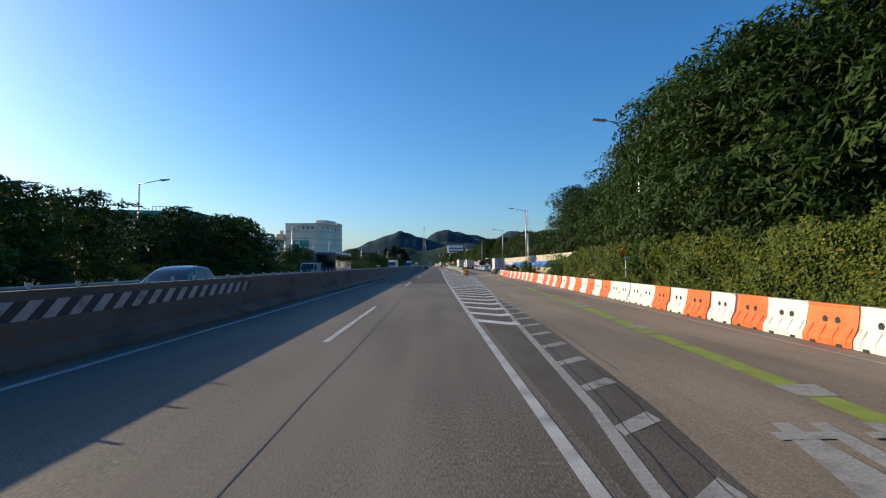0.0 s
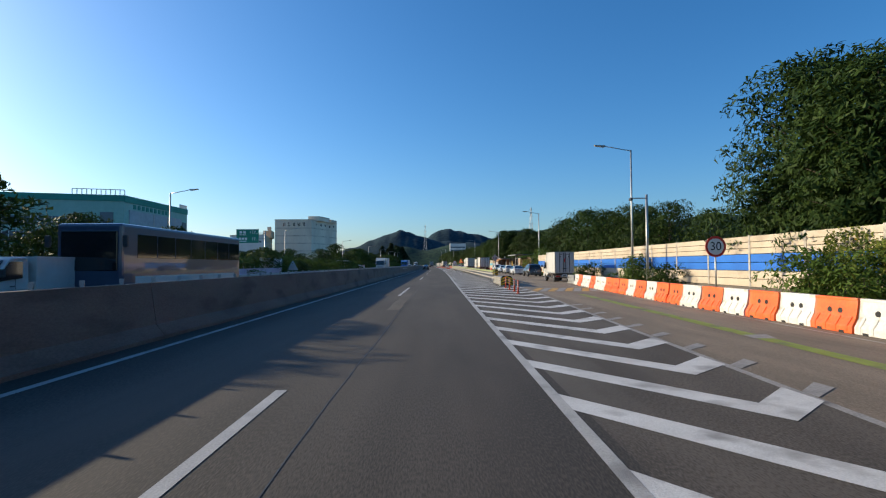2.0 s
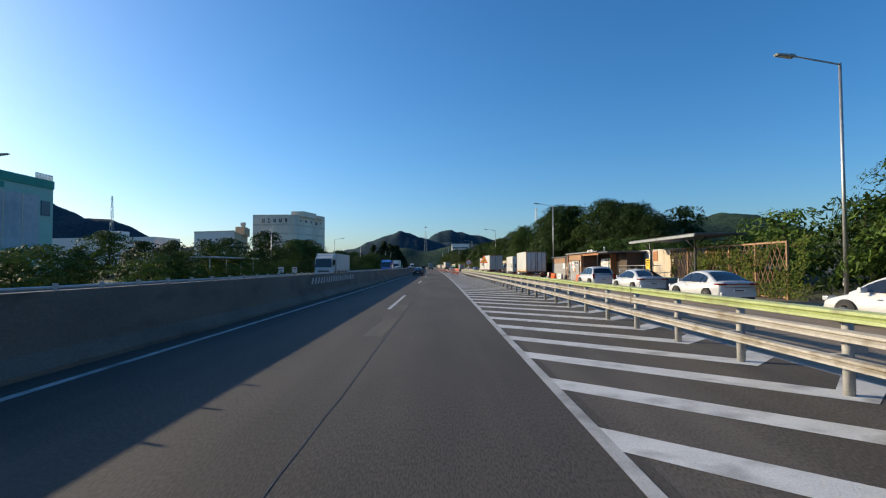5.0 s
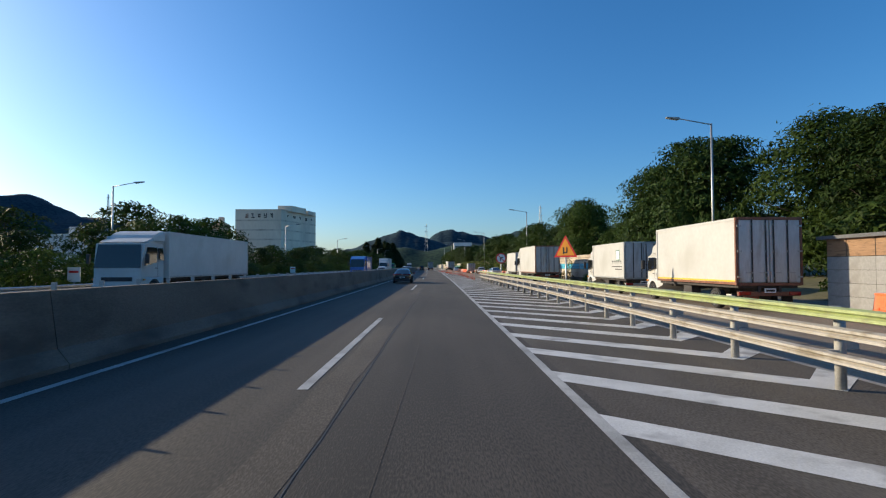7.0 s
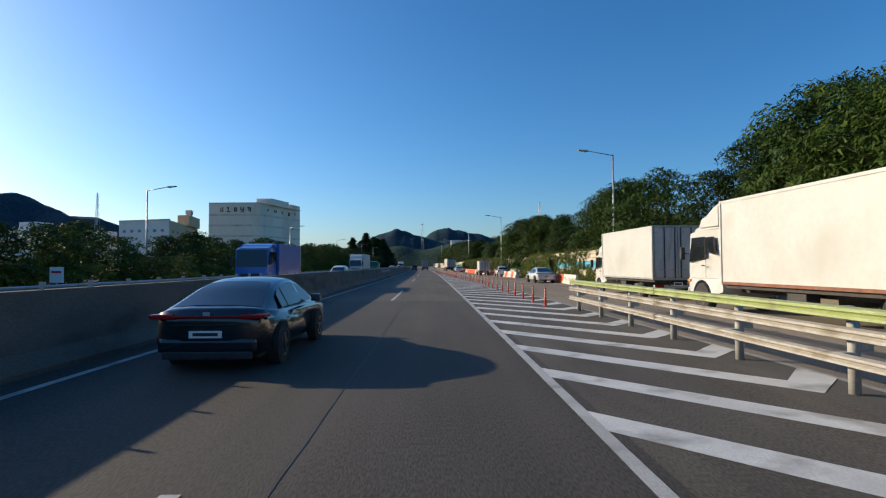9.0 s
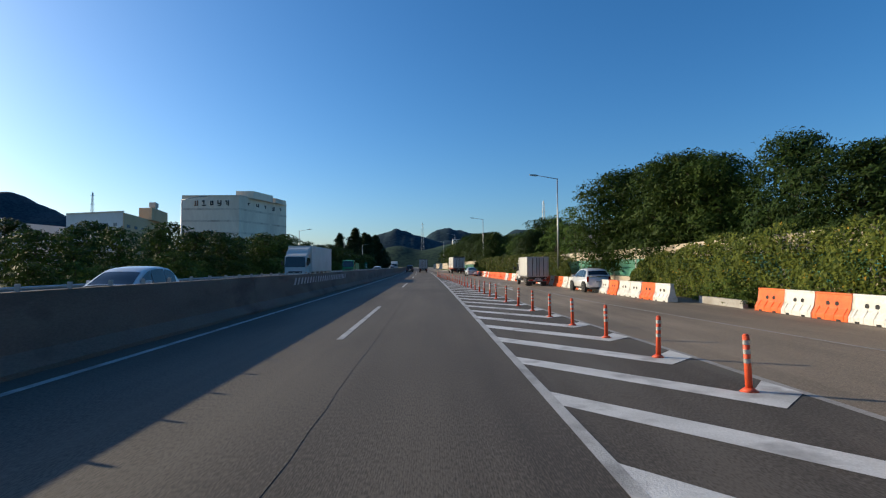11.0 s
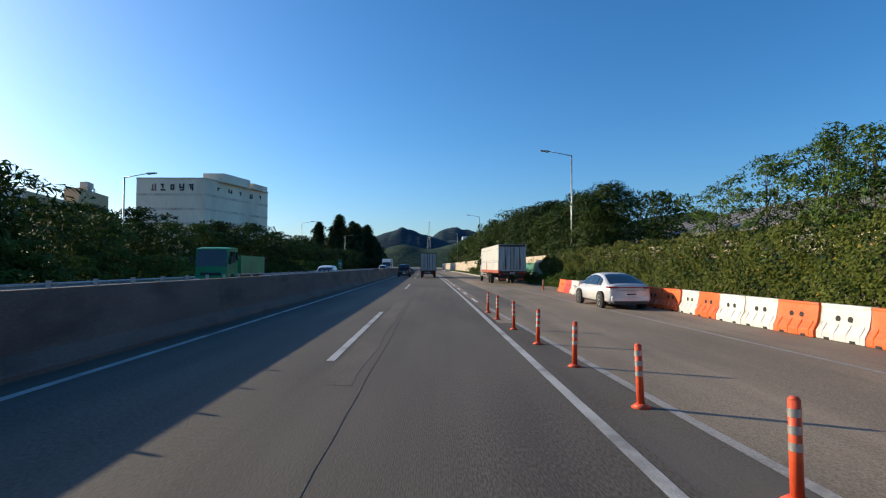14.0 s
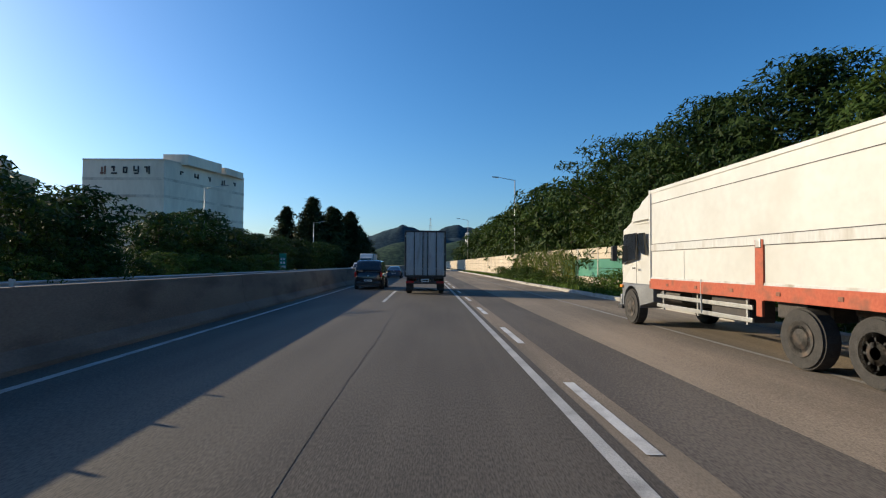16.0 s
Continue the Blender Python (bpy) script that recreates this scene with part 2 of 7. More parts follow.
# door white darkened to grey: the shade on the rear is in the colour
truck_rear_dim = surf("truck_door_shaded", (0.33, 0.33, 0.33), (0.44, 0.44, 0.43), rough=0.5, scale=1.2, fine=10, bump=0.06, stretch=(2, 2, 0.5), grime=(0.22, 0.19, 0.16), grime_scale=1.2)
truck_blue = surf("truck_blue", (0.02, 0.11, 0.42), (0.03, 0.15, 0.50), rough=0.35, scale=1, bump=0, coat=0.5)
truck_green = surf("truck_green", (0.02, 0.23, 0.08), (0.03, 0.30, 0.11), rough=0.45, scale=1, fine=8, bump=0.04, grime=(0.05, 0.14, 0.06))
rust_red = surf("rust_red", (0.32, 0.055, 0.022), (0.44, 0.095, 0.04), rough=0.65, scale=3, fine=20, grime=(0.2, 0.06, 0.03), grime_scale=3)
post_orange = surf("post_orange", (0.62, 0.07, 0.022), (0.74, 0.11, 0.035), rough=0.5, scale=2.5, fine=15, bump=0.08, rnd=0.15, grime=(0.34, 0.07, 0.04), grime_scale=3.0)
cushion_grey = surf("cushion_grey", (0.20, 0.225, 0.22), (0.30, 0.32, 0.31), rough=0.75, scale=1.5, fine=12, bump=0.1, grime=(0.24, 0.21, 0.17), grime_scale=1.2)
cushion_cream = surf("cushion_cream", (0.27, 0.235, 0.19), (0.36, 0.32, 0.265), rough=0.65, scale=2, fine=20, bump=0.1, grime=(0.20, 0.16, 0.12), grime_scale=2.5)
red_pl = surf("red_plastic", (0.62, 0.05, 0.04), (0.75, 0.08, 0.06), rough=0.5, scale=2.5, fine=15, bump=0.08, grime=(0.40, 0.08, 0.06), grime_scale=2.2)
lower_grey = surf("lower_grey", (0.12, 0.125, 0.13), (0.17, 0.175, 0.18), rough=0.55, scale=3, fine=20, bump=0.05)
rust_brown = surf("rust_brown", (0.16, 0.06, 0.035), (0.28, 0.12, 0.07), rough=0.75, scale=3, fine=20)
red_lens = lamp_glass("red_lens", (0.26, 0.008, 0.008), 0.015)
amber = surf("amber_lens", (0.7, 0.22, 0.02), (0.8, 0.28, 0.03), rough=0.3, bump=0)
head_lens = surf("head_lens", (0.6, 0.6, 0.6), (0.75, 0.75, 0.75), rough=0.12, metal=0.4, bump=0)
plate_white = surf("plate_white", (0.75, 0.76, 0.76), (0.82, 0.82, 0.82), rough=0.5, bump=0)
ink = surf("ink_black", (0.012, 0.012, 0.014), (0.02, 0.02, 0.022), rough=0.6, bump=0)
sign_red = surf("sign_red", (0.60, 0.02, 0.02), (0.68, 0.03, 0.03), rough=0.4, bump=0)
sign_white = surf("sign_white", (0.78, 0.78, 0.76), (0.84, 0.84, 0.82), rough=0.4, bump=0)
sign_yellow = surf("sign_yellow", (0.80, 0.48, 0.02), (0.86, 0.55, 0.04), rough=0.4, bump=0)
sign_amber = surf("sign_amber", (0.80, 0.30, 0.02), (0.86, 0.36, 0.03), rough=0.4, bump=0)
sign_green = surf("sign_green", (0.01, 0.20, 0.13), (0.015, 0.25, 0.16), rough=0.4, bump=0)
panel_cream = surf("panel_cream", (0.478, 0.396, 0.285), (0.589, 0.497, 0.377), rough=0.7, scale=0.8, fine=12, bump=0.1, rnd=0.05, grime=(0.386, 0.313, 0.230))
panel_blue = surf("panel_blue", (0.01, 0.12, 0.50), (0.015, 0.16, 0.58), rough=0.5, scale=1, fine=12, bump=0.06, rnd=0.08)
panel_cyan = surf("panel_cyan", (0.06, 0.38, 0.55), (0.09, 0.45, 0.62), rough=0.5, scale=1, fine=12, bump=0.06, rnd=0.1)
panel_green = surf("panel_green", (0.06, 0.22, 0.15), (0.13, 0.30, 0.22), rough=0.3, scale=1, fine=12, bump=0.03, rnd=0.2)
wood_wall = surf("wood_wall", (0.27, 0.150, 0.075), (0.38, 0.222, 0.120), rough=0.7, scale=1.5, fine=30, bump=0.2, stretch=(1, 1, 6), rnd=0.1, grime=(0.16, 0.09, 0.05), grime_scale=2.5)
wood_dark = surf("wood_dark", (0.050, 0.034, 0.024), (0.085, 0.058, 0.040), rough=0.75, scale=1.5, fine=30, bump=0.2, stretch=(1, 1, 6))
wood_orange = surf("wood_orange", (0.30, 0.12, 0.045), (0.44, 0.19, 0.075), rough=0.65, scale=1.5, fine=30, bump=0.2, stretch=(1, 1, 6))
door_brown = surf("door_brown", (0.13, 0.088, 0.066), (0.18, 0.125, 0.095), rough=0.6, scale=1.5, fine=20, bump=0.08)
roof_slate = surf("roof_slate", (0.075, 0.078, 0.085), (0.13, 0.132, 0.14), rough=0.6, scale=1.0, fine=12, bump=0.1)
sign_orange = surf("sign_orange", (0.62, 0.30, 0.12), (0.68, 0.34, 0.14), rough=0.45, bump=0)
hut_grey = surf("hut_grey", (0.26, 0.255, 0.25), (0.34, 0.335, 0.325), rough=0.7, scale=1.5, fine=15, grime=(0.20, 0.19, 0.18), grime_scale=1.5)
bark = surf("bark", (0.05, 0.038, 0.028), (0.11, 0.085, 0.065), rough=0.9, scale=5, fine=25, bump=0.6, stretch=(1, 1, 0.3))
leaf_dark = leafy("leaf_dark", (0.0133, 0.0303, 0.0077), (0.0458, 0.0758, 0.0166))
leaf_mid = leafy("leaf_mid", (0.0207, 0.0427, 0.0077), (0.0629, 0.0964, 0.0179))
leaf_ivy = leafy("leaf_ivy", (0.024, 0.045, 0.010), (0.135, 0.155, 0.026), (0.34, 0.20, 0.03))
leaf_light = leafy("leaf_light", (0.040, 0.078, 0.014), (0.105, 0.155, 0.030))
leaf_poplar = leafy("leaf_poplar", (0.020, 0.034, 0.014), (0.058, 0.078, 0.030))
leaf_cypress = leafy("leaf_cypress", (0.0089, 0.0179, 0.0077), (0.0259, 0.0413, 0.0154))
# cream lifted in brightness: the paleness of unmodelled distance haze is in the colour
bldg_cream_hazed = surf("bldg_cream_hazed", (0.70, 0.60, 0.47), (0.79, 0.69, 0.55), rough=0.85, scale=0.05, fine=0.8, bump=0.1, stretch=(1, 1, 0.3), grime=(0.56, 0.47, 0.37), grime_scale=0.08)
bldg_band = surf("bldg_band", (0.52, 0.44, 0.35), (0.62, 0.53, 0.43), rough=0.85, scale=0.1, fine=1.0, bump=0.1)
bldg_stain = surf("bldg_stain", (0.50, 0.42, 0.33), (0.72, 0.62, 0.49), rough=0.9, scale=0.12, fine=1.2, bump=0.1, grime=(0.40, 0.33, 0.26), grime_scale=0.2)
bldg_white = surf("bldg_white", (0.552, 0.552, 0.534), (0.644, 0.644, 0.626), rough=0.8, scale=0.1, fine=1.0, bump=0.1)
# hoarding white taken down to grey-blue, so the facade's shade is in the colour
bldg_hoard = surf("bldg_hoard_shaded", (0.36, 0.38, 0.40), (0.46, 0.48, 0.50), rough=0.8, scale=0.1, fine=1.0, bump=0.1, grime=(0.28, 0.31, 0.34), grime_scale=0.2)
roof_sheet = surf("roof_sheet", (0.13, 0.12, 0.115), (0.20, 0.185, 0.17), rough=0.7, scale=0.3, fine=4, bump=0.1, grime=(0.10, 0.095, 0.09), grime_scale=0.3)
bldg_mint = surf("bldg_mint", (0.26, 0.44, 0.37), (0.33, 0.51, 0.44), rough=0.8, scale=0.1, fine=1.0, bump=0.1)
bldg_orange = surf("bldg_tan", (0.55, 0.36, 0.20), (0.65, 0.45, 0.27), rough=0.85, scale=0.1, fine=1.0, bump=0.1)
bldg_teal = surf("bldg_teal", (0.03, 0.22, 0.17), (0.05, 0.28, 0.22), rough=0.7, scale=0.1, fine=1.0, bump=0.05)
bldg_glass = surf("bldg_glass", (0.05, 0.08, 0.11), (0.08, 0.12, 0.16), rough=0.15, scale=0.2, bump=0)
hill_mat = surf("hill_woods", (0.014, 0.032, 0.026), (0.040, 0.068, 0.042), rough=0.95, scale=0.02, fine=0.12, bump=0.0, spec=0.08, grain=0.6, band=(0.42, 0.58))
# bluer copy of the woods colour, with the distance haze put into it
hill_hazed = surf("hill_hazed", (0.014, 0.032, 0.046), (0.030, 0.056, 0.068), rough=0.95, scale=0.012, fine=0.08, bump=0.0, spec=0.08, grain=0.6, band=(0.42, 0.58))
banner = surf("banner_cloth", (0.42, 0.34, 0.44), (0.58, 0.48, 0.56), rough=0.8, scale=1.5, fine=6, bump=0.1)


# ---- building helpers ----
def mesh_of(bm, name, material, smooth=False):
    me = bpy.data.meshes.new(name)
    bmesh.ops.recalc_face_normals(bm, faces=bm.faces)
    bm.to_mesh(me)
    bm.free()
    me.materials.append(material)
    if smooth:
        for p in me.polygons:
            p.use_smooth = True
    return me


def part(name, bm, material, parent=None, label="", m=None, smooth=False):
    me = bm if isinstance(bm, bpy.types.Mesh) else mesh_of(bm, name, material, smooth)
    ob = new(name, me)
    if parent:
        ob.parent = parent
    if m is not None:
        ob.matrix_basis = m
    if label:
        ob["label"] = label
    return ob


def thing(name, label, category, m, group=""):
    ob = tagged(new(name), label, category, group)
    ob.matrix_basis = m
    return ob


def box(bm, c, s, rz=0.0, bevel=0.0):
    r = bmesh.ops.create_cube(bm, size=1.0, matrix=Matrix.Translation(c) @ pose(0, 0, 0, 0, 0, rz) @ Matrix.Diagonal((*s, 1)))
    if bevel:
        es = list({e for v in r["verts"] for e in v.link_edges})
        bmesh.ops.bevel(bm, geom=es, offset=bevel, segments=2, affect="EDGES", profile=0.6)
    return bm


def cyl(bm, a, b, r0, r1=None, n=12, caps=True):
    a, b = Vector(a), Vector(b)
    d = b - a
    q = Vector((0, 0, 1)).rotation_difference(d.normalized()).to_matrix().to_4x4()
    bmesh.ops.create_cone(bm, cap_ends=caps, segments=n, radius1=r0, radius2=r0 if r1 is None else r1, depth=d.length,
                          matrix=Matrix.Translation((a + b) / 2) @ q)
    return bm


def prism(bm, pts, x0, x1, axis="x"):
    """A closed outline of (a, b) points drawn along an axis: x gives (y, z), y gives (x, z), z gives (x, y)."""
    def v(p, t):
        return bm.verts.new({"x": (t, p[0], p[1]), "y": (p[0], t, p[1]), "z": (p[0], p[1], t)}[axis])
    a, b = [v(p, x0) for p in pts], [v(p, x1) for p in pts]
    n = len(pts)
    for i in range(n):
        bm.faces.new((a[i], a[(i + 1) % n], b[(i + 1) % n], b[i]))
    bm.faces.new(a)
    bm.faces.new(b)
    return bm


def B():
    return bmesh.new()


def quad(bm, pts):
    bm.faces.new([bm.verts.new(p) for p in pts])
    return bm


def sweep(profile, y0, y1, step=5.0, closed=False, du=None):
    """A cross-section of (u, z) points drawn along the road from y0 to y1. du: a shift of u that depends on y."""
    bm = bmesh.new()
    n = max(1, round((y1 - y0) / step))
    rings = []
    for i in range(n + 1):
        y = y0 + (y1 - y0) * i / n
        d = du(y) if du else 0.0
        rings.append([bm.verts.new(P(u + d, y, z)) for u, z in profile])
    k = len(profile)
    for a, b in zip(rings, rings[1:]):
        for i in range(k if closed else k - 1):
            bm.faces.new((a[i], a[(i + 1) % k], b[(i + 1) % k], b[i]))
    if closed:
        bm.faces.new(rings[0])
        bm.faces.new(rings[-1])
    return bm


def setting(name, bm, material, label, category="", smooth=False):
    return tagged(part(name, bm, material, smooth=smooth), label, category, kind="structure")


def flat(bm, pts, z):
    """A flat patch on the road from (u, y) corners."""
    quad(bm, [P(u, y, z) for u, y in pts])
    return bm


# ---- ground and roads ----
bm = B()
quad(bm, [(-4600, -1500, -0.12), (4600, -1500, -0.12), (4600, 4800, -0.12), (-4600, 4800, -0.12)])
setting("ground", bm, dirt, "dry grass and earth ground reaching to the hills", "ground")
Y0, Y1 = -40.0, 900.0
road = setting("road", sweep([(-8.0, 0.0), (0.28, 0.0)], Y0, 46.0), asphalt_old, "pale worn asphalt motorway carriageway with two lanes", "road")
setting("road_2", sweep([(-8.0, 0.0), (0.28, 0.0)], 46.0, 222.0), asphalt_dark, "darker asphalt motorway carriageway with two lanes", "road")
setting("road_3", sweep([(-2.66, 0.0), (0.28, 0.0)], 222.0, Y1), asphalt_grooved, "finely grooved grey asphalt of the right-hand lane", "road")
setting("road_4", sweep([(-8.0, 0.0), (-2.66, 0.0)], 222.0, Y1), asphalt_lane, "smoother grey asphalt of the overtaking lane", "road")
ramp = setting("road_ramp", sweep([(0.28, -0.004), (9.0, -0.004), (19.0, -0.004)], Y0, Y1), asphalt_ramp, "sun-bleached asphalt slip road and parking strip", "road")
setting("road_opposite", sweep([(-20.6, 0.0), (-8.0, 0.0)], Y0, Y1), asphalt, "asphalt carriageway behind the median barrier", "road")

# long seam and darker repair strip in the lane
def ragged(seed, wide):
    return lambda y: lerp([(40, 0.085), (80, 0.02), (400, 0.0)], y) + 0.010 * math.sin(y * 0.7) + wide * noise.noise(Vector((y * 1.7, seed, 0)))


part("seam", sweep([(-2.770, 0.004), (-2.756, 0.004)], Y0, 222, 0.8, du=ragged(0, 0.025)), tar, road)
part("seam", sweep([(-2.672, 0.004), (-2.650, 0.004)], 222, 420, 0.8, du=ragged(2, 0.03)), asphalt_patch, road)
for ya, yb in ((63, 74), (93, 104), (124, 134), (157.5, 170), (186, 196), (312, 331)):
    part("patch_strip", sweep([(-3.28, 0.003), (-2.80, 0.003)], ya, yb, 0.8, du=lambda y: 0.03 * math.sin(y * 1.3) + 0.04 * noise.noise(Vector((y * 0.9, 5, 0)))), asphalt_patch, road)
part("wheel_seam", sweep([(-2.10, 0.004), (-2.094, 0.004)], 120, 175, 1.5, du=lambda y: 0.05 * math.sin(y * 0.35) + 0.02 * noise.noise(Vector((y * 1.1, 3, 0)))), asphalt_patch, road)

# lane lines
setting("edge_line", sweep([(-7.05, 0.006), (-6.90, 0.006)], Y0, 700), paint_line, "white edge line beside the median barrier", "road marking")
setting("lane_line", sweep([(0.005, 0.006), (0.15, 0.006)], Y0, 700), paint_line, "solid white line at the right of the lane", "road marking")
for k in range(-1, 20):
    far = 20.85 + 30.15 * k + {1: 0.0, 5: 0.5, 9: -0.8, 10: 1.1, 11: -0.4}.get(k, 0.0)
    dash = part("lane_dash", sweep([(-3.53, 0.006), (-3.38, 0.006)], far - 9.6, far, 4.8), paint_line, road)

GORE = [(0, 0.30), (3.7, 0.56), (6.1, 0.82), (10.5, 1.08), (14.3, 1.30), (25.3, 1.96), (31.5, 2.42), (49.3, 3.24), (61.0, 3.76), (74.0, 4.48), (84, 4.7), (150, 4.6), (190, 4.5), (216, 4.15), (236, 3.82), (250, 3.40),
        (258, 3.05), (266.7, 2.74), (273, 2.50), (293, 1.88), (298, 1.75), (310, 1.2), (321, 0.85), (330, 0.55)]
DEL = [(219, 2.95), (235.6, 2.90), (243, 2.88), (248, 2.74), (255, 2.56), (260.5, 2.35), (266.6, 1.96), (271.4, 1.89), (278.6, 1.74), (288.4, 1.49), (293.4, 1.36), (298.4, 1.20), (308.6, 0.87), (321.0, 0.40), (324, 0.37)]
STRIPE = [(0, 15.8), (5, 28.2), (9, 38.2), (13, 48.24), (18, 60.3), (22, 70.25), (26, 79.9), (27, 82.75), (32, 93.45), (56, 149.85), (59, 157.0), (61, 161.32), (65, 170.7), (71, 184.18), (76, 196.5), (92, 235.4), (96, 245.0), (97, 247.5), (100, 255.3), (105, 267.45), (109, 277.6), (112, 285.8), (113, 288.7), (116, 296.95)]
SLANT = [(15, 1.0), (30, 1.08), (53, 1.28), (65.5, 1.40), (77.4, 1.06), (87, 1.2), (95, 1.0), (150, 0.77), (165, 0.85), (189, 0.97), (215, 1.1), (320, 1.1)]
KINK = [(15, 1.05), (27, 1.52), (50, 2.40), (62, 2.71), (74, 3.24), (83, 3.24), (89, 3.24), (92, 3.72), (150, 3.82), (186, 3.62), (216, 3.3), (238, 2.97), (250, 2.65), (268, 2.04), (275, 1.84), (293, 1.39), (296, 1.36)]


def gore(y):
    return lerp(GORE, y)


setting("gore_line", sweep([(-0.14, 0.003), (0.0, 0.003)], -6, 326, 2.0, du=gore), paint_worn, "worn line along the striped island", "road marking")
gore_dark = setting("gore_asphalt", sweep([(0.17, -0.001), (0.17, -0.001)], -6, 320, 2.0), asphalt_patch, "darker asphalt of the striped island", "road")
me = gore_dark.data
for i, v in enumerate(me.vertices):
    if i % 2:
        v.co.x += max(0.05, gore(v.co.y) + lerp([(14, 0.46), (28, -0.30)], v.co.y) + 0.04 * noise.noise(Vector((v.co.y * 0.4, 0, 0))))
rng = random.Random(5)
for k in range(117):
    y = lerp(STRIPE, k) + rng.uniform(-0.03, 0.03)
    slant, d, z = lerp(SLANT, y), 0.75 + rng.uniform(-0.03, 0.03), 0.005
    kink = lerp(KINK, y - slant * 2.0)
    v = y - slant * (kink - 0.14)
    kink = min(kink, gore(v) - 0.12)
    bm = B()
    n = 4
    top = [P(0.14 + (kink - 0.14) * i / n, y + (v - y) * i / n + rng.uniform(-0.012, 0.012), z) for i in range(n + 1)]
    low = [P(0.14 + (kink - 0.17) * i / n, y - d * 0.96 + (v - y) * i / n + rng.uniform(-0.012, 0.012), z) for i in range(n + 1)]
    if not 81.5 < v < 90.5:
        w2, tip = gore(v + 0.6) - 0.09, lerp([(30, 0.88), (60, 0.98), (90, 1.1)], y)
        top.append(P(w2 - rng.uniform(0.0, 0.10), v + (w2 - kink) * tip, z))
        low.append(P(w2 + 0.02, v + (w2 - kink) * tip - d, z))
    for i in range(len(top) - 1):
        quad(bm, [top[i], low[i], low[i + 1], top[i + 1]])
    part("stripe", bm, paint_white, gore_dark)
TICK = [(0, 3.4), (1, 5.2), (6, 14.0), (13, 26.1), (14, 27.9), (27, 50.6), (34, 63.0), (35, 64.8)]
for k in range(36):
    y = lerp(TICK, k)
    bm = B()
    w = gore(y)
    flat(bm, [(w + 0.01, y + 0.10), (w + 0.01, y - 0.20), (w + 0.58, y + 0.28), (w + 0.55, y + 0.62)], 0.003)
    part("tick_mark", bm, paint_worn, ramp)
# long cracks beside the worn line
for a, b, o, w in ((-4, 16, 0.10, 0.016), (2, 22, 0.46, 0.012), (8, 40, 0.80, 0.010)):
    part("crack", sweep([(o, 0.004), (o + w, 0.004)], a, b, 0.6, du=lambda y, o=o: gore(y) + 0.05 * noise.noise(Vector((y * 0.8, o, 0)))), tar, ramp)
# green guide line, its white pieces, the arrow and the lettering of the slip road
GUIDE = [(0, 3.30), (7, 3.72), (12.4, 4.1), (20, 4.70), (28.9, 5.10), (40, 5.5), (52, 5.70), (72, 6.4)]
part("guide_line", sweep([(-0.19, 0.003), (0.19, 0.003)], -6, 72, 2.0, du=lambda y: lerp(GUIDE, y) + 0.03 * noise.noise(Vector((y * 0.9, 7, 0)))), paint_green, ramp)
for y in (6.35, 13.2, 20.1, 26.9, 34.0, 41.0, 48.2, 55.3):
    bm = B()
    w = lerp(GUIDE, y)
    flat(bm, [(w - 0.24, y + 0.05), (w - 0.18, y + 0.62), (w + 0.42, y + 0.66), (w + 0.24, y)], 0.006)
    part("guide_dash", bm, paint_worn, ramp)
for i, bars in enumerate(([(2.39, 5.35), (2.57, 5.35), (2.34, 3.3), (1.80, 3.3)], [(2.18, 5.05), (2.90, 5.05), (2.85, 4.84), (2.14, 4.83)], [(2.77, 5.34), (2.95, 5.33), (2.72, 3.8), (2.46, 3.8)],
                          [(3.32, 5.32), (3.51, 5.31), (3.28, 4.2), (3.08, 4.2)], [(3.06, 5.00), (3.72, 5.00), (3.70, 4.82), (3.02, 4.82)])):
    part("arrow_mark", flat(B(), bars, 0.004 + 0.002 * i), paint_worn, ramp)
for i in range(7):
    y = 7.5 + i * 3.2
    w = 5.6 + 0.05 * y
    part("edge_mark", flat(B(), [(w, y), (w + 0.08, y - 0.08), (w + 0.9, y - 1.1), (w + 0.85, y - 1.0)], 0.003), paint_worn, ramp)
# worn lettering across the slip road, in plain bars
def bar_mark(u0, y0, u1, y1, w, z=0.004):
    """A painted stroke of width w from one place to another."""
    d = Vector((u1 - u0, y1 - y0)).normalized()
    n_ = Vector((-d.y, d.x)) * w / 2
    part("lettering_bar", flat(B(), [(u0 + n_.x, y0 + n_.y), (u0 - n_.x, y0 - n_.y), (u1 - n_.x, y1 - n_.y), (u1 + n_.x, y1 + n_.y)], z), paint_letter, ramp)


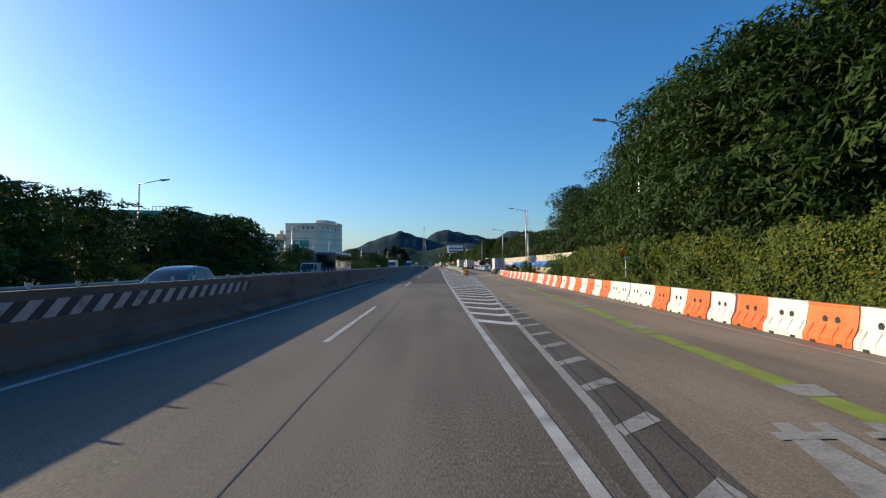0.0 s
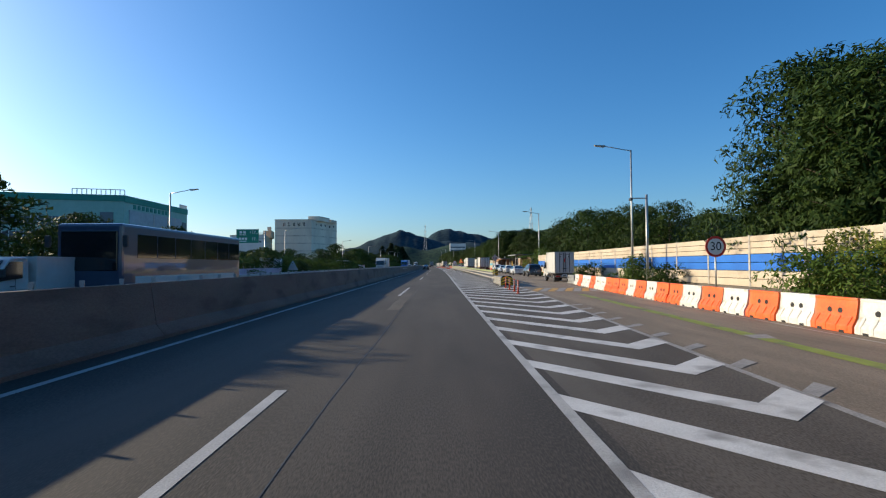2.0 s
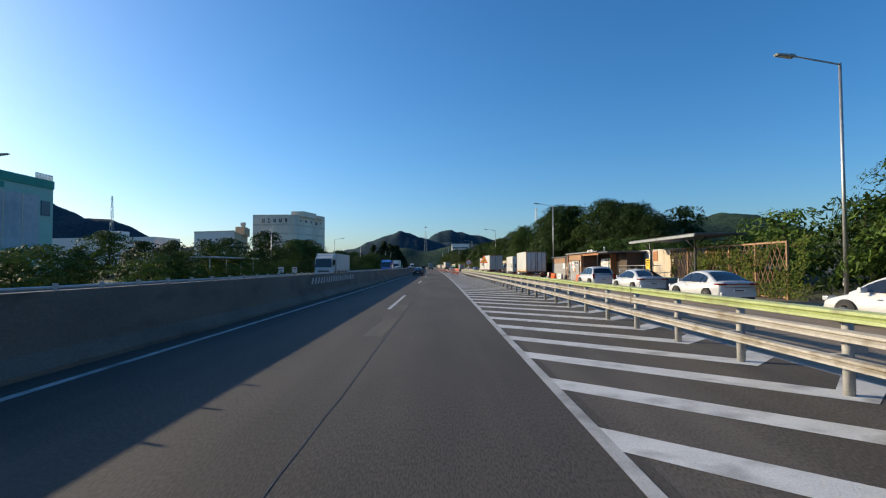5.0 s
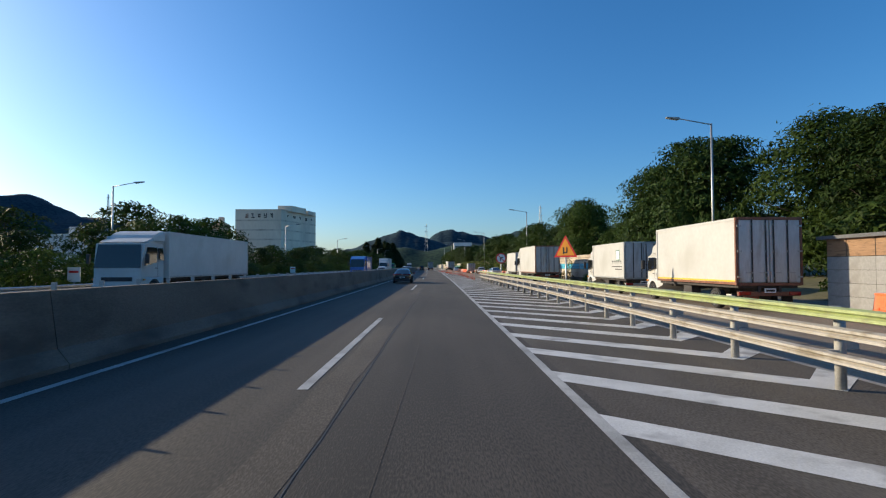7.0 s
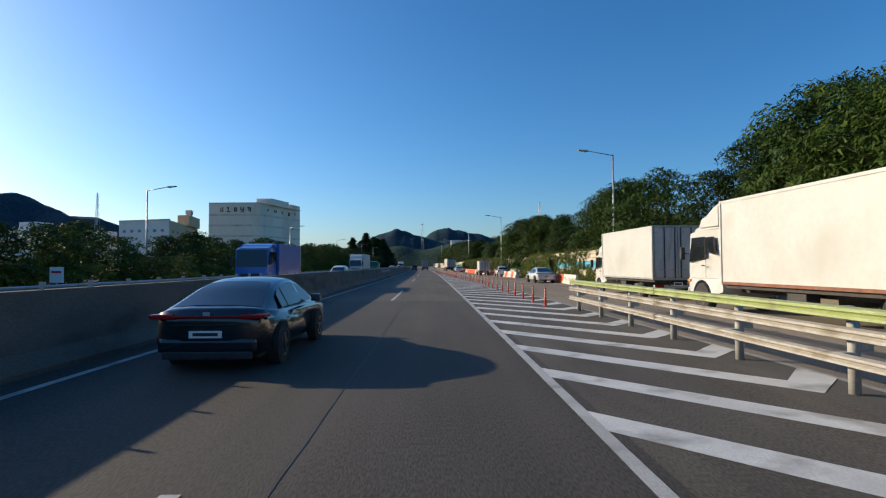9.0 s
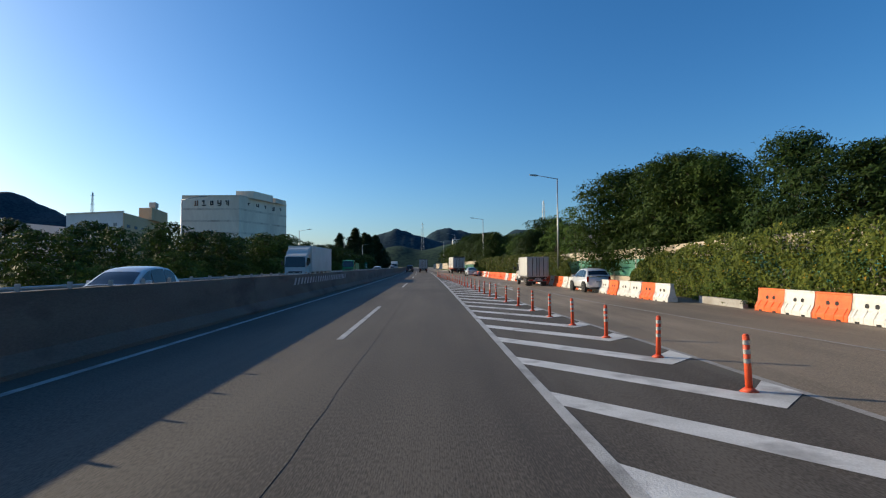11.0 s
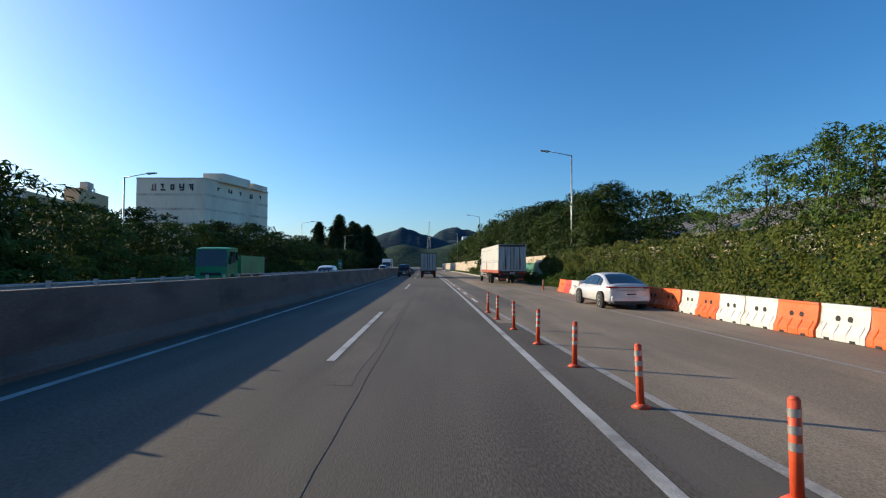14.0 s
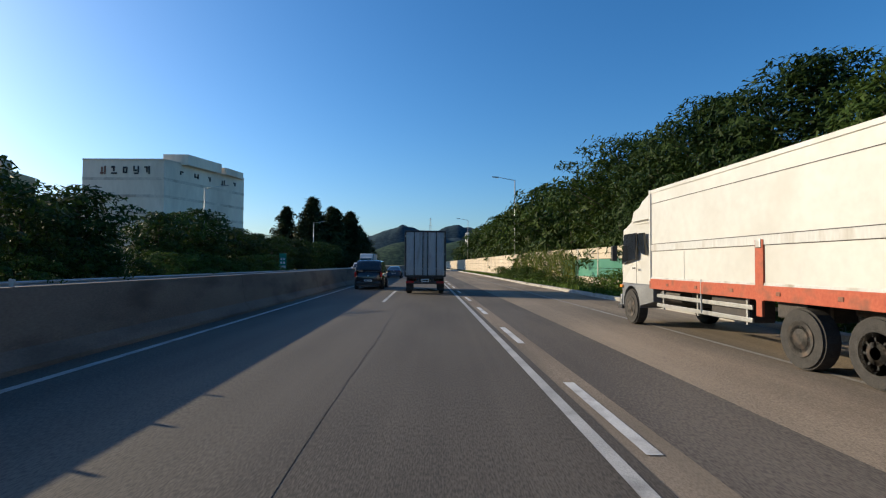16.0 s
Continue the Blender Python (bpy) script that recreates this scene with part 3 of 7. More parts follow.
for i, (u0, y0, u1, y1, w) in enumerate(((2.30, 289.4, 2.42, 286.5, 0.13), (2.62, 289.4, 3.02, 287.5, 0.13), (2.95, 288.9, 3.30, 288.9, 0.20), (3.02, 289.4, 5.60, 289.4, 0.16), (3.10, 288.6, 4.05, 288.6, 0.16), (3.06, 287.4, 3.10, 286.5, 0.13),
                                          (3.72, 289.4, 3.80, 286.6, 0.12), (4.02, 289.3, 4.08, 286.6, 0.12), (4.34, 289.3, 4.40, 286.6, 0.12), (4.70, 289.2, 4.72, 286.6, 0.12), (5.10, 289.1, 5.10, 286.7, 0.12), (2.50, 286.6, 5.55, 286.7, 0.17),
                                          (3.86, 285.45, 3.80, 284.5, 0.10), (3.76, 284.55, 4.44, 284.65, 0.17), (3.58, 284.25, 3.86, 282.8, 0.12), (4.26, 284.35, 3.90, 282.8, 0.12), (4.80, 285.45, 4.86, 284.6, 0.10), (4.80, 284.65, 5.56, 284.7, 0.16),
                                          (4.78, 284.35, 5.05, 283.0, 0.12), (5.40, 284.3, 5.10, 283.0, 0.12), (2.36, 284.2, 2.42, 282.2, 0.16), (2.62, 284.2, 2.64, 282.2, 0.14), (2.84, 284.2, 2.84, 282.2, 0.12), (3.06, 284.15, 3.00, 282.3, 0.12),
                                          (2.36, 283.2, 3.05, 283.2, 0.16))):
    bar_mark(u0, y0, u1, y1, w, 0.003 + 0.0004 * i)
bm = B()
ring = [[bm.verts.new(P(2.71 + r * 0.88 * math.cos(a * math.tau / 20), 284.77 + r * math.sin(a * math.tau / 20), 0.004)) for a in range(20)] for r in (0.44, 0.27)]
for a in range(20):
    bm.faces.new((ring[0][a], ring[0][(a + 1) % 20], ring[1][(a + 1) % 20], ring[1][a]))
part("lettering_ring", bm, paint_letter, ramp)
bm = B()
flat(bm, [(0.14, 299.5), (0.34, 298.75), (1.28, 298.0), (1.80, 298.4), (1.72, 299.85)], 0.005)
part("stripe", bm, paint_white, gore_dark)
bar_mark(3.95, 281.1, 4.12, 280.0, 0.13)
bar_mark(3.40, 280.4, 4.95, 278.85, 0.13, 0.006)
part("give_way_arrow", flat(B(), [(3.25, 278.75), (3.48, 278.62), (5.10, 280.1), (4.86, 280.25)], 0.009), paint_white, ramp)
part("give_way_arrow", flat(B(), [(4.05, 279.0), (4.62, 278.0), (4.24, 275.2), (4.26, 277.8)], 0.012), paint_white, ramp)
# striped hump across the slip road
for i in range(8):
    u = 5.45 + i * 0.52
    part("hump_stripe", flat(B(), [(u - 1.25, 75.2), (u - 0.83, 75.2), (u + 0.46, 79.6), (u, 79.6)], 0.003), paint_yellow if i % 2 == 0 else paint_worn, ramp)
# right edge line and the dashes where the slip road joins
setting("ramp_edge_line", sweep([(-0.06, 0.003), (0.06, 0.003)], 205, 520, du=lambda y: lerp([(205, 7.8), (240, 8.2), (266, 5.95), (278, 6.15), (291, 5.75), (303, 5.7), (314, 5.45), (330, 5.0), (350, 4.75), (365, 4.8), (450, 4.6)], y)), paint_worn, "thin worn edge line of the slip road", "road marking")
for i in range(14):
    y = 328.9 + i * 6.45
    part("merge_dash", sweep([(0.40, 0.005), (0.55, 0.005)], y, y + 2.8, 2.8), paint_white, ramp)
setting("ramp_patch", sweep([(0.75, -0.002), (2.2, -0.002)], 326, 470), asphalt, "darker band of newer asphalt", "road")
setting("ramp_edge_line_start", sweep([(-0.05, 0.003), (0.05, 0.003)], -20, 84, du=lambda y: 6.0 + 0.0325 * y), paint_worn, "thin worn edge line by the plastic barriers", "road marking")

# ---- median barrier ----
prof = [(-7.60, 0.0), (-7.60, 0.08), (-7.80, 0.33), (-7.94, 1.27), (-8.14, 1.27), (-8.28, 0.33), (-8.48, 0.08), (-8.48, 0.0)]
med = tagged(new("median_barrier"), "tall grey concrete median barrier with stained faces", "barrier", kind="structure")
y = Y0
while y < 620:
    part("barrier_block", sweep(prof, y + 0.012, min(y + 12.0, 620) - 0.012, 3.0, closed=True), concrete, med)
    y += 12.0
bm = B()
box(bm, (0, 0, 0.02), (0.07, 0.04, 0.04), bevel=0.006)
box(bm, (0, 0, 0.08), (0.09, 0.03, 0.09), bevel=0.006)
fin = mesh_of(bm, "reflector", post_grey)
for i in range(300):
    y = -4.37 + i * 1.2127
    part("reflector", fin, post_grey, med, m=at(-8.02, y, 1.27))
for ya, yb in ((6.4, 19.0), (137.5, 150.5), (265.5, 281.5)):
    n = round((yb - ya) / 0.66)
    for i in range(n):
        bm = B()
        a = ya + i * 0.66
        f = lambda z: -7.80 - 0.14 * (z - 0.33) / 0.94 + 0.006
        quad(bm, [P(f(0.78), a, 0.78), P(f(0.78), a + 0.33, 0.78), P(f(1.10), a + 0.80, 1.10), P(f(1.10), a + 0.47, 1.10)])
        part("hazard_stripe", bm, hazard_white, med)
        bm = B()
        quad(bm, [P(f(0.78), a + 0.33, 0.78), P(f(0.78), a + 0.66, 0.78), P(f(1.10), a + 1.13, 1.10), P(f(1.10), a + 0.80, 1.10)])
        part("hazard_stripe", bm, hazard_black, med)


# ---- guard rails ----
def w_beam(u, z, h, y0, y1, side=1, thick=0.08):
    s = side * thick
    pr = [(0, -h / 2), (s, -h * 0.38), (s, -h * 0.16), (s * 0.35, 0), (s, h * 0.16), (s, h * 0.38), (0, h / 2), (-s * 0.12, h / 2), (s * 0.2, 0), (-s * 0.12, -h / 2)]
    return sweep([(u + a, z + b) for a, b in pr], y0, y1, 2.42, closed=True)


def rail_line(label, u, y0, y1, places, beams, post_h, group):
    """places: y of each post; beams: (z, height, material, side)."""
    g = tagged(new("guard_rail"), label, "guard rail", group)
    bm = B()
    cyl(bm, (0, 0, 0), (0, 0, post_h), 0.07, n=10)
    cyl(bm, (0, 0, post_h), (0, 0, post_h + 0.025), 0.078, 0.05, n=10)
    me = mesh_of(bm, "post", post_grey, True)
    bm = B()
    box(bm, (0, 0, 0), (0.20, 0.10, 0.16), bevel=0.01)
    blk = mesh_of(bm, "spacer", post_grey)
    for y in places:
        part("post", me, post_grey, g, m=at(u, y))
        for z, h, mt, s in beams[:2]:
            part("spacer", blk, post_grey, g, m=at(u + 0.10 * s, y, z))
        if len(beams) == 3:
            part("spacer", blk, post_grey, g, m=at(u + 0.12, y, 0.62))
    for z, h, mt, s in beams:
        y = y0 - 0.3
        while y < y1:
            part("beam", w_beam(u + s * 0.20, z, h, y, min(y + 12.05, y1 + 0.3), s), mt, g)
            y += 12.1
    return g


POST_Y = [(0, 89.4), (1, 91.9), (3, 97.0), (26, 151.07), (28, 155.86), (31, 162.35), (34, 169.7), (41, 185.0), (44, 192.26), (54, 216.5)]
rail_line("steel guard rail, pale green top beam over two cream beams", 3.72, 88.9, 216.5, [lerp(POST_Y, i) for i in range(55)],
          [(1.03, 0.17, rail_green, -1), (0.45, 0.15, rail_cream, -1), (0.78, 0.16, rail_cream, -1)], 1.06, "guard rails")
rail_line("galvanised roadside guard rail with one steel beam", -20.3, 20.0, 520.0, [20.0 + 4.0 * i for i in range(126)], [(0.62, 0.34, galv, 1), (0.30, 0.2, galv, 1)], 0.75, "guard rails")

# crash cushion at the head of the rail
cush = thing("crash_cushion", "corrugated grey crash cushion with a black and yellow chevron nose", "crash cushion", at(3.75, 82.7))
bm = B()
box(bm, (0, 2.6, 0.37), (0.78, 5.2, 0.62), bevel=0.05)
part("body", bm, cushion_grey, cush)
for sx in (-1, 1):
    for z in (0.15, 0.30, 0.45, 0.60):
        bm = B()
        box(bm, (sx * 0.41, 2.65, z), (0.06, 5.2, 0.085), bevel=0.02)
        part("rib", bm, cushion_cream, cush)
        for k in range(5):
            part("slot", box(B(), (sx * 0.442, 0.55 + k * 1.03, z), (0.006, 0.62, 0.022)), chassis, cush)
bm = B()
prism(bm, [(-0.45, 0.05), (0.45, 0.05), (0.45, 0.6), (0.30, 0.78), (-0.30, 0.78), (-0.45, 0.6)], -0.10, 0.10, "y")
part("nose", bm, ink, cush)
for i in range(3):
    bm = B()
    z = 0.10 + i * 0.20
    for s in (-1, 1):
        quad(bm, [(0, -0.105, z + 0.17), (s * 0.43, -0.105, z - 0.05 + 0.02), (s * 0.43, -0.105, z + 0.10), (0, -0.105, z + 0.27)])
    part("chevron", bm, sign_yellow, cush)
bm = B()
box(bm, (0, 0.3, 0.05), (1.0, 0.9, 0.05))
part("base_plate", bm, galv, cush)

# ---- orange post delineators ----
bm = B()
cyl(bm, (0, 0, 0.05), (0, 0, 0.73), 0.045, 0.042, n=12)
cyl(bm, (0, 0, 0.73), (0, 0, 0.75), 0.042, 0.025, n=12)
cyl(bm, (0, 0, 0.0), (0, 0, 0.05), 0.12, 0.055, n=14)
d_body = mesh_of(bm, "tube", post_orange, True)
bm = B()
cyl(bm, (0, 0, -0.03), (0, 0, 0.03), 0.0465, n=12, caps=False)
d_band = mesh_of(bm, "reflective_band", galv, True)


def delineator(u, y, rz=0.0, ry=0.0):
    d = thing("post_delineator", "orange plastic post delineator with silver bands", "bollard", at(u, y) @ pose(0, 0, 0, ry, rz, 0), "post delineators along the island")
    part("tube", d_body, post_orange, d)
    for z in (0.64, 0.52, 0.40):
        part("reflective_band", d_band, galv, d, m=pose(0, 0, z))


rng = random.Random(9)
DEL_Y = [(-7, 218.5), (0, 235.5), (3, 242.8), (5, 247.4), (8, 255.0), (13, 266.57), (16, 273.8), (18, 278.65), (20, 283.6), (24, 293.36), (26, 298.4), (30, 308.45), (33, 315.9), (35, 321.06), (36, 323.43)]
for k in range(-7, 37):
    y = lerp(DEL_Y, k)
    delineator(lerp(DEL, y), y, rng.uniform(-2.5, 2.5), rng.uniform(-2, 2))
for u, y in ((3.15, 73.2), (3.30, 75.65), (3.32, 77.95), (3.38, 80.4)):
    delineator(u, y)
delineator(6.6, 342.5)


# ---- water-filled plastic barriers ----
def barrier_meshes(material):
    L = 1.37
    bm = B()
    pr = [(-0.24, 0.0), (-0.24, 0.17), (-0.12, 0.36), (-0.085, 0.76), (-0.06, 0.82), (0.06, 0.82), (0.085, 0.76), (0.12, 0.36), (0.24, 0.17), (0.24, 0.0)]
    prism(bm, pr, -L / 2, L / 2, "y")
    bmesh.ops.bevel(bm, geom=bm.edges[:], offset=0.022, segments=2, affect="EDGES", profile=0.6)
    body = mesh_of(bm, "body", material)
    bm = B()
    box(bm, (0, 0, 0.79), (0.19, L * 1.0, 0.07), bevel=0.02)
    cap = mesh_of(bm, "rim", material)
    bm = B()
    prism(bm, [(-0.25, 0.03), (-0.25, 0.19), (-0.14, 0.37), (-0.118, 0.41), (0.118, 0.41), (0.14, 0.37), (0.25, 0.19), (0.25, 0.03)], -0.04, 0.04, "y")
    bmesh.ops.bevel(bm, geom=bm.edges[:], offset=0.015, segments=1, affect="EDGES")
    rib = mesh_of(bm, "rib", material)
    bm = B()
    # solid black plug just proud of the faces, coloured as a hole's shade
    cyl(bm, (-0.1125, 0, 0), (0.1125, 0, 0), 0.075, n=14)
    hole = mesh_of(bm, "hole", black_hole)
    bm = B()
    box(bm, (0, 0, 0.03), (0.490, 0.16, 0.06))
    foot = mesh_of(bm, "fork_slot", black_hole)
    bm = B()
    box(bm, (0, 0, 0), (0.10, 0.09, 0.12), bevel=0.02)
    lug = mesh_of(bm, "lug", material)
    return body, cap, rib, hole, foot, lug


WB = {"orange": barrier_meshes(orange), "dirty white": barrier_meshes(white_pl), "faded red": barrier_meshes(red_pl)}
PLASTIC = {"orange": orange, "dirty white": white_pl, "faded red": red_pl}
LETTER = {"o": "orange", "w": "dirty white", "r": "faded red"}
rng = random.Random(3)


def water_barrier(kind_, u, y, rz, tilt=0.0):
    w = thing("water_barrier", kind_ + " water-filled plastic road barrier in a long row", "road barrier", at(u, y, 0, rz) @ pose(0, 0, 0, 0, tilt, 0), "plastic road barriers")
    mt = PLASTIC[kind_]
    body, cap, rib, hole, foot, lug = WB[kind_]
    part("body", body, mt, w)
    part("rim", cap, mt, w)
    for yy in (-0.52, -0.17, 0.17, 0.52):
        part("rib", rib, mt, w, m=pose(0, yy, 0))
    for yy in (-0.17, 0.17):
        part("hole", hole, black_hole, w, m=pose(0, yy, 0.50))
    for yy in (-0.36, 0.36):
        part("fork_slot", foot, black_hole, w, m=pose(0, yy, 0))
    for yy, z in ((0.70, 0.25), (0.70, 0.6)):
        part("lug", lug, mt, w, m=pose(0, yy, z))


def barrier_row(table, y0, y1, colours):
    y, i = y0, 0
    while y < y1:
        d = (lerp(table, y + 0.5) - lerp(table, y - 0.5))
        water_barrier(LETTER[colours[i % len(colours)]], lerp(table, y) + rng.uniform(-0.03, 0.03), y, -math.degrees(math.atan(d)) + rng.uniform(-2.0, 2.0), rng.uniform(-1, 1))
        y += 1.40
        i += 1


barrier_row([(-5, 6.6), (9, 7.05), (17, 7.28), (25, 7.6), (42, 8.15), (56, 8.5), (64, 8.4), (71, 8.75), (76, 9.05), (86, 9.75)], -2.2, 84.8,
            "owowowow" + "wowowowo" + "wwww" + "owowowowowowow" + "woowowowowowowoowo" + "wooowwowwoww" + "wwwow")
barrier_row([(238, 10.2), (244, 10.4), (252, 10.7), (260, 10.75)], 240.5, 259.3, "wwwoowowowwowo")
barrier_row([(262, 9.5), (271, 9.2), (281, 9.1), (292, 9.1), (297, 8.4), (301, 7.9), (306, 8.0)], 264.3, 304.4, "wowwowwowowwoowowwow" + "wwwowowoo")
barrier_row([(305, 8.0), (312, 7.8), (320, 7.6), (324, 7.8), (333, 7.2), (343, 7.1)], 305.2, 338.9, "oooooooo" + "wowwow" + "oowooo" + "oowro")
for u, y, c in ((11.6, 170.2, "o"), (11.7, 167.5, "w"), (11.75, 160.1, "o"), (11.75, 158.45, "w"), (11.75, 156.9, "o"), (11.8, 155.3, "w"), (14.4, 155.0, "o"), (13.5, 180, "o"), (13.6, 181.5, "w")):
    water_barrier(LETTER[c], u, y, 3)
stack = thing("panel_stack", "stack of grey steel road plates beside the barriers", "panel stack", at(10.4, 88.2))
for i in range(6):
    bm = B()
    box(bm, (0.02 * (i % 3), 0, 0.05 + 0.12 * i), (0.9, 2.0, 0.10), rz=1.2 * (i % 2), bevel=0.015)
    part("plate", bm, galv, stack)


# ---- noise walls: posts and boards ----
def noise_wall(name, label, table, y0, y1, rows, plinth=0.45, bay=4.0):
    """rows: (z0, z1, material) of the boards."""
    g = tagged(new(name), label, "noise barrier", kind="structure")
    part("plinth", sweep([(-0.12, -0.1), (-0.12, plinth), (0.15, plinth), (0.15, -0.1)], y0, y1, 4.0, closed=True, du=lambda y: lerp(table, y)), concrete, g)
    y = y0
    while y < y1 - 0.1:
        e = min(y + bay, y1)
        for z0, z1, mt in rows:
            part("board", sweep([(-0.04, z0 + 0.012), (-0.055, z0 + 0.03), (-0.055, z1 - 0.03), (-0.04, z1 - 0.012), (0.05, z1 - 0.012), (0.05, z0 + 0.012)], y + 0.07, e - 0.07, bay, closed=True, du=lambda y: lerp(table, y)), mt, g)
        bm = B()
        top = rows[-1][1] + 0.03
        box(bm, (0, 0, top / 2), (0.16, 0.14, top))
        part("wall_post", bm, rail_cream, g, m=at(lerp(table, y), y))
        y += bay


blue_rows = [(0.45, 0.86, panel_cream), (0.86, 1.27, panel_cream), (1.27, 1.69, panel_blue), (1.69, 2.11, panel_blue), (2.11, 2.41, panel_cream), (2.41, 2.72, panel_cream), (2.72, 3.03, panel_cream)]
cyan_rows = [(0.45, 0.9, panel_cream), (0.9, 1.35, panel_cream), (1.35, 1.65, panel_cyan), (1.65, 1.95, panel_cyan), (1.95, 2.26, panel_cream), (2.26, 2.57, panel_cream), (2.57, 2.88, panel_cream)]
green_rows = [(0.45, 0.9, panel_cream), (0.9, 1.5, panel_green), (1.5, 2.1, panel_green), (2.1, 2.48, panel_cream), (2.48, 2.86, panel_cream)]
cream_rows = [(0.45, 0.95, panel_cream), (0.95, 1.45, panel_cream), (1.45, 1.95, panel_cream), (1.95, 2.45, panel_cream), (2.45, 2.95, panel_cream)]
noise_wall("wall_noise_1", "cream noise barrier with a blue band", [(40, 13.4), (60, 14.5), (135, 14.5)], 46, 126, blue_rows)
noise_wall("wall_noise_2", "cream noise barrier with a light blue band", [(190, 15.0), (225, 13.6), (240, 12.2), (256, 12.0)], 192, 256, cyan_rows)
noise_wall("wall_noise_3", "cream noise barrier with green clear panels", [(256, 12.0), (264, 12.2), (272, 13.0), (300, 12.6), (320, 11.7), (345, 11.0), (390, 9.6)], 256, 392, green_rows)
noise_wall("wall_noise_4", "plain cream noise barrier running into the distance", [(392, 9.5), (440, 9.0), (560, 9.0)], 392, 560, cream_rows)
setting("kerb", sweep([(-0.16, -0.05), (-0.16, 0.14), (-0.13, 0.17), (0.13, 0.17), (0.13, -0.05)], 357, 560, 3.0, closed=True, du=lambda y: lerp([(341, 8.3), (365, 7.9), (395, 7.2), (430, 7.45), (560, 7.4)], y)), kerb_stone, "pale concrete kerb along the verge", "kerb")
setting("kerb_gap", sweep([(10.55, -0.05), (10.55, 0.30), (10.75, 0.30), (10.75, -0.05)], 260.2, 263.4, 1.0, closed=True), kerb_stone, "broken concrete kerb below the hedge", "kerb")
setting("verge", sweep([(0.0, 0.10), (1.4, 0.25), (8, 0.6)], 357, 560, 4.0, du=lambda y: lerp([(341, 8.4), (365, 8.05), (395, 7.35), (430, 7.6), (560, 7.6)], y)), dirt, "grassy verge behind the kerb", "verge")
setting("verge_hedge", sweep([(0.0, 0.0), (0.5, 0.08), (4, 0.25)], 338, 357, 2.0, du=lambda y: lerp([(338, 8.3), (345, 8.6), (357, 8.2)], y)), dirt, "overgrown edge below the ivy hedge", "verge")
setting("bank_right", sweep([(16.5, 0.0), (22.0, 0.9), (40.0, 1.6), (120.0, 6.0), (300, 20)], -60, 700, 12.0), dirt, "wooded bank rising behind the noise barrier", "bank")
setting("bank_left", sweep([(-21.0, 0.0), (-24.0, 0.2), (-45, 0.6), (-60, 0.0)], -60, 700, 12.0), dirt, "low overgrown bank beside the opposite carriageway", "bank")


# ---- leaves, trees, hedges ----
def leaf_mesh(name, pts, size, material, seed, up=0.25, facing=None, loose=0.75, slim=1.0):
    """One three-cornered leaf at every point; facing: the way each one looks, roughly; slim: narrower and longer below 1."""
    r = np.random.RandomState(seed)
    n = len(pts)
    pts = np.asarray(pts, float)
    if facing is None:
        k = r.normal(size=(n, 3))
    else:
        k = np.asarray(facing, float) + loose * r.normal(size=(n, 3)) * 0.8
    k /= np.linalg.norm(k, axis=1)[:, None] + 1e-9
    d = np.cross(k, r.normal(size=(n, 3)))
    d[:, 2] -= up * (1 if facing is None else 0.5)
    d /= np.linalg.norm(d, axis=1)[:, None] + 1e-9
    e = np.cross(d, k)
    e /= np.linalg.norm(e, axis=1)[:, None] + 1e-9
    s = size * r.uniform(0.6, 1.35, n)[:, None]
    long = s / slim ** 0.6
    v = np.stack([pts - d * long * 0.45 + e * s * slim * 0.33, pts + d * long * 0.6 + k * s * 0.12, pts - d * long * 0.35 - e * s * slim * 0.36], 1)
    me = bpy.data.meshes.new(name)
    me.from_pydata(v.reshape(-1, 3).tolist(), [], np.arange(3 * n).reshape(n, 3).tolist())
    me.materials.append(material)
    return me


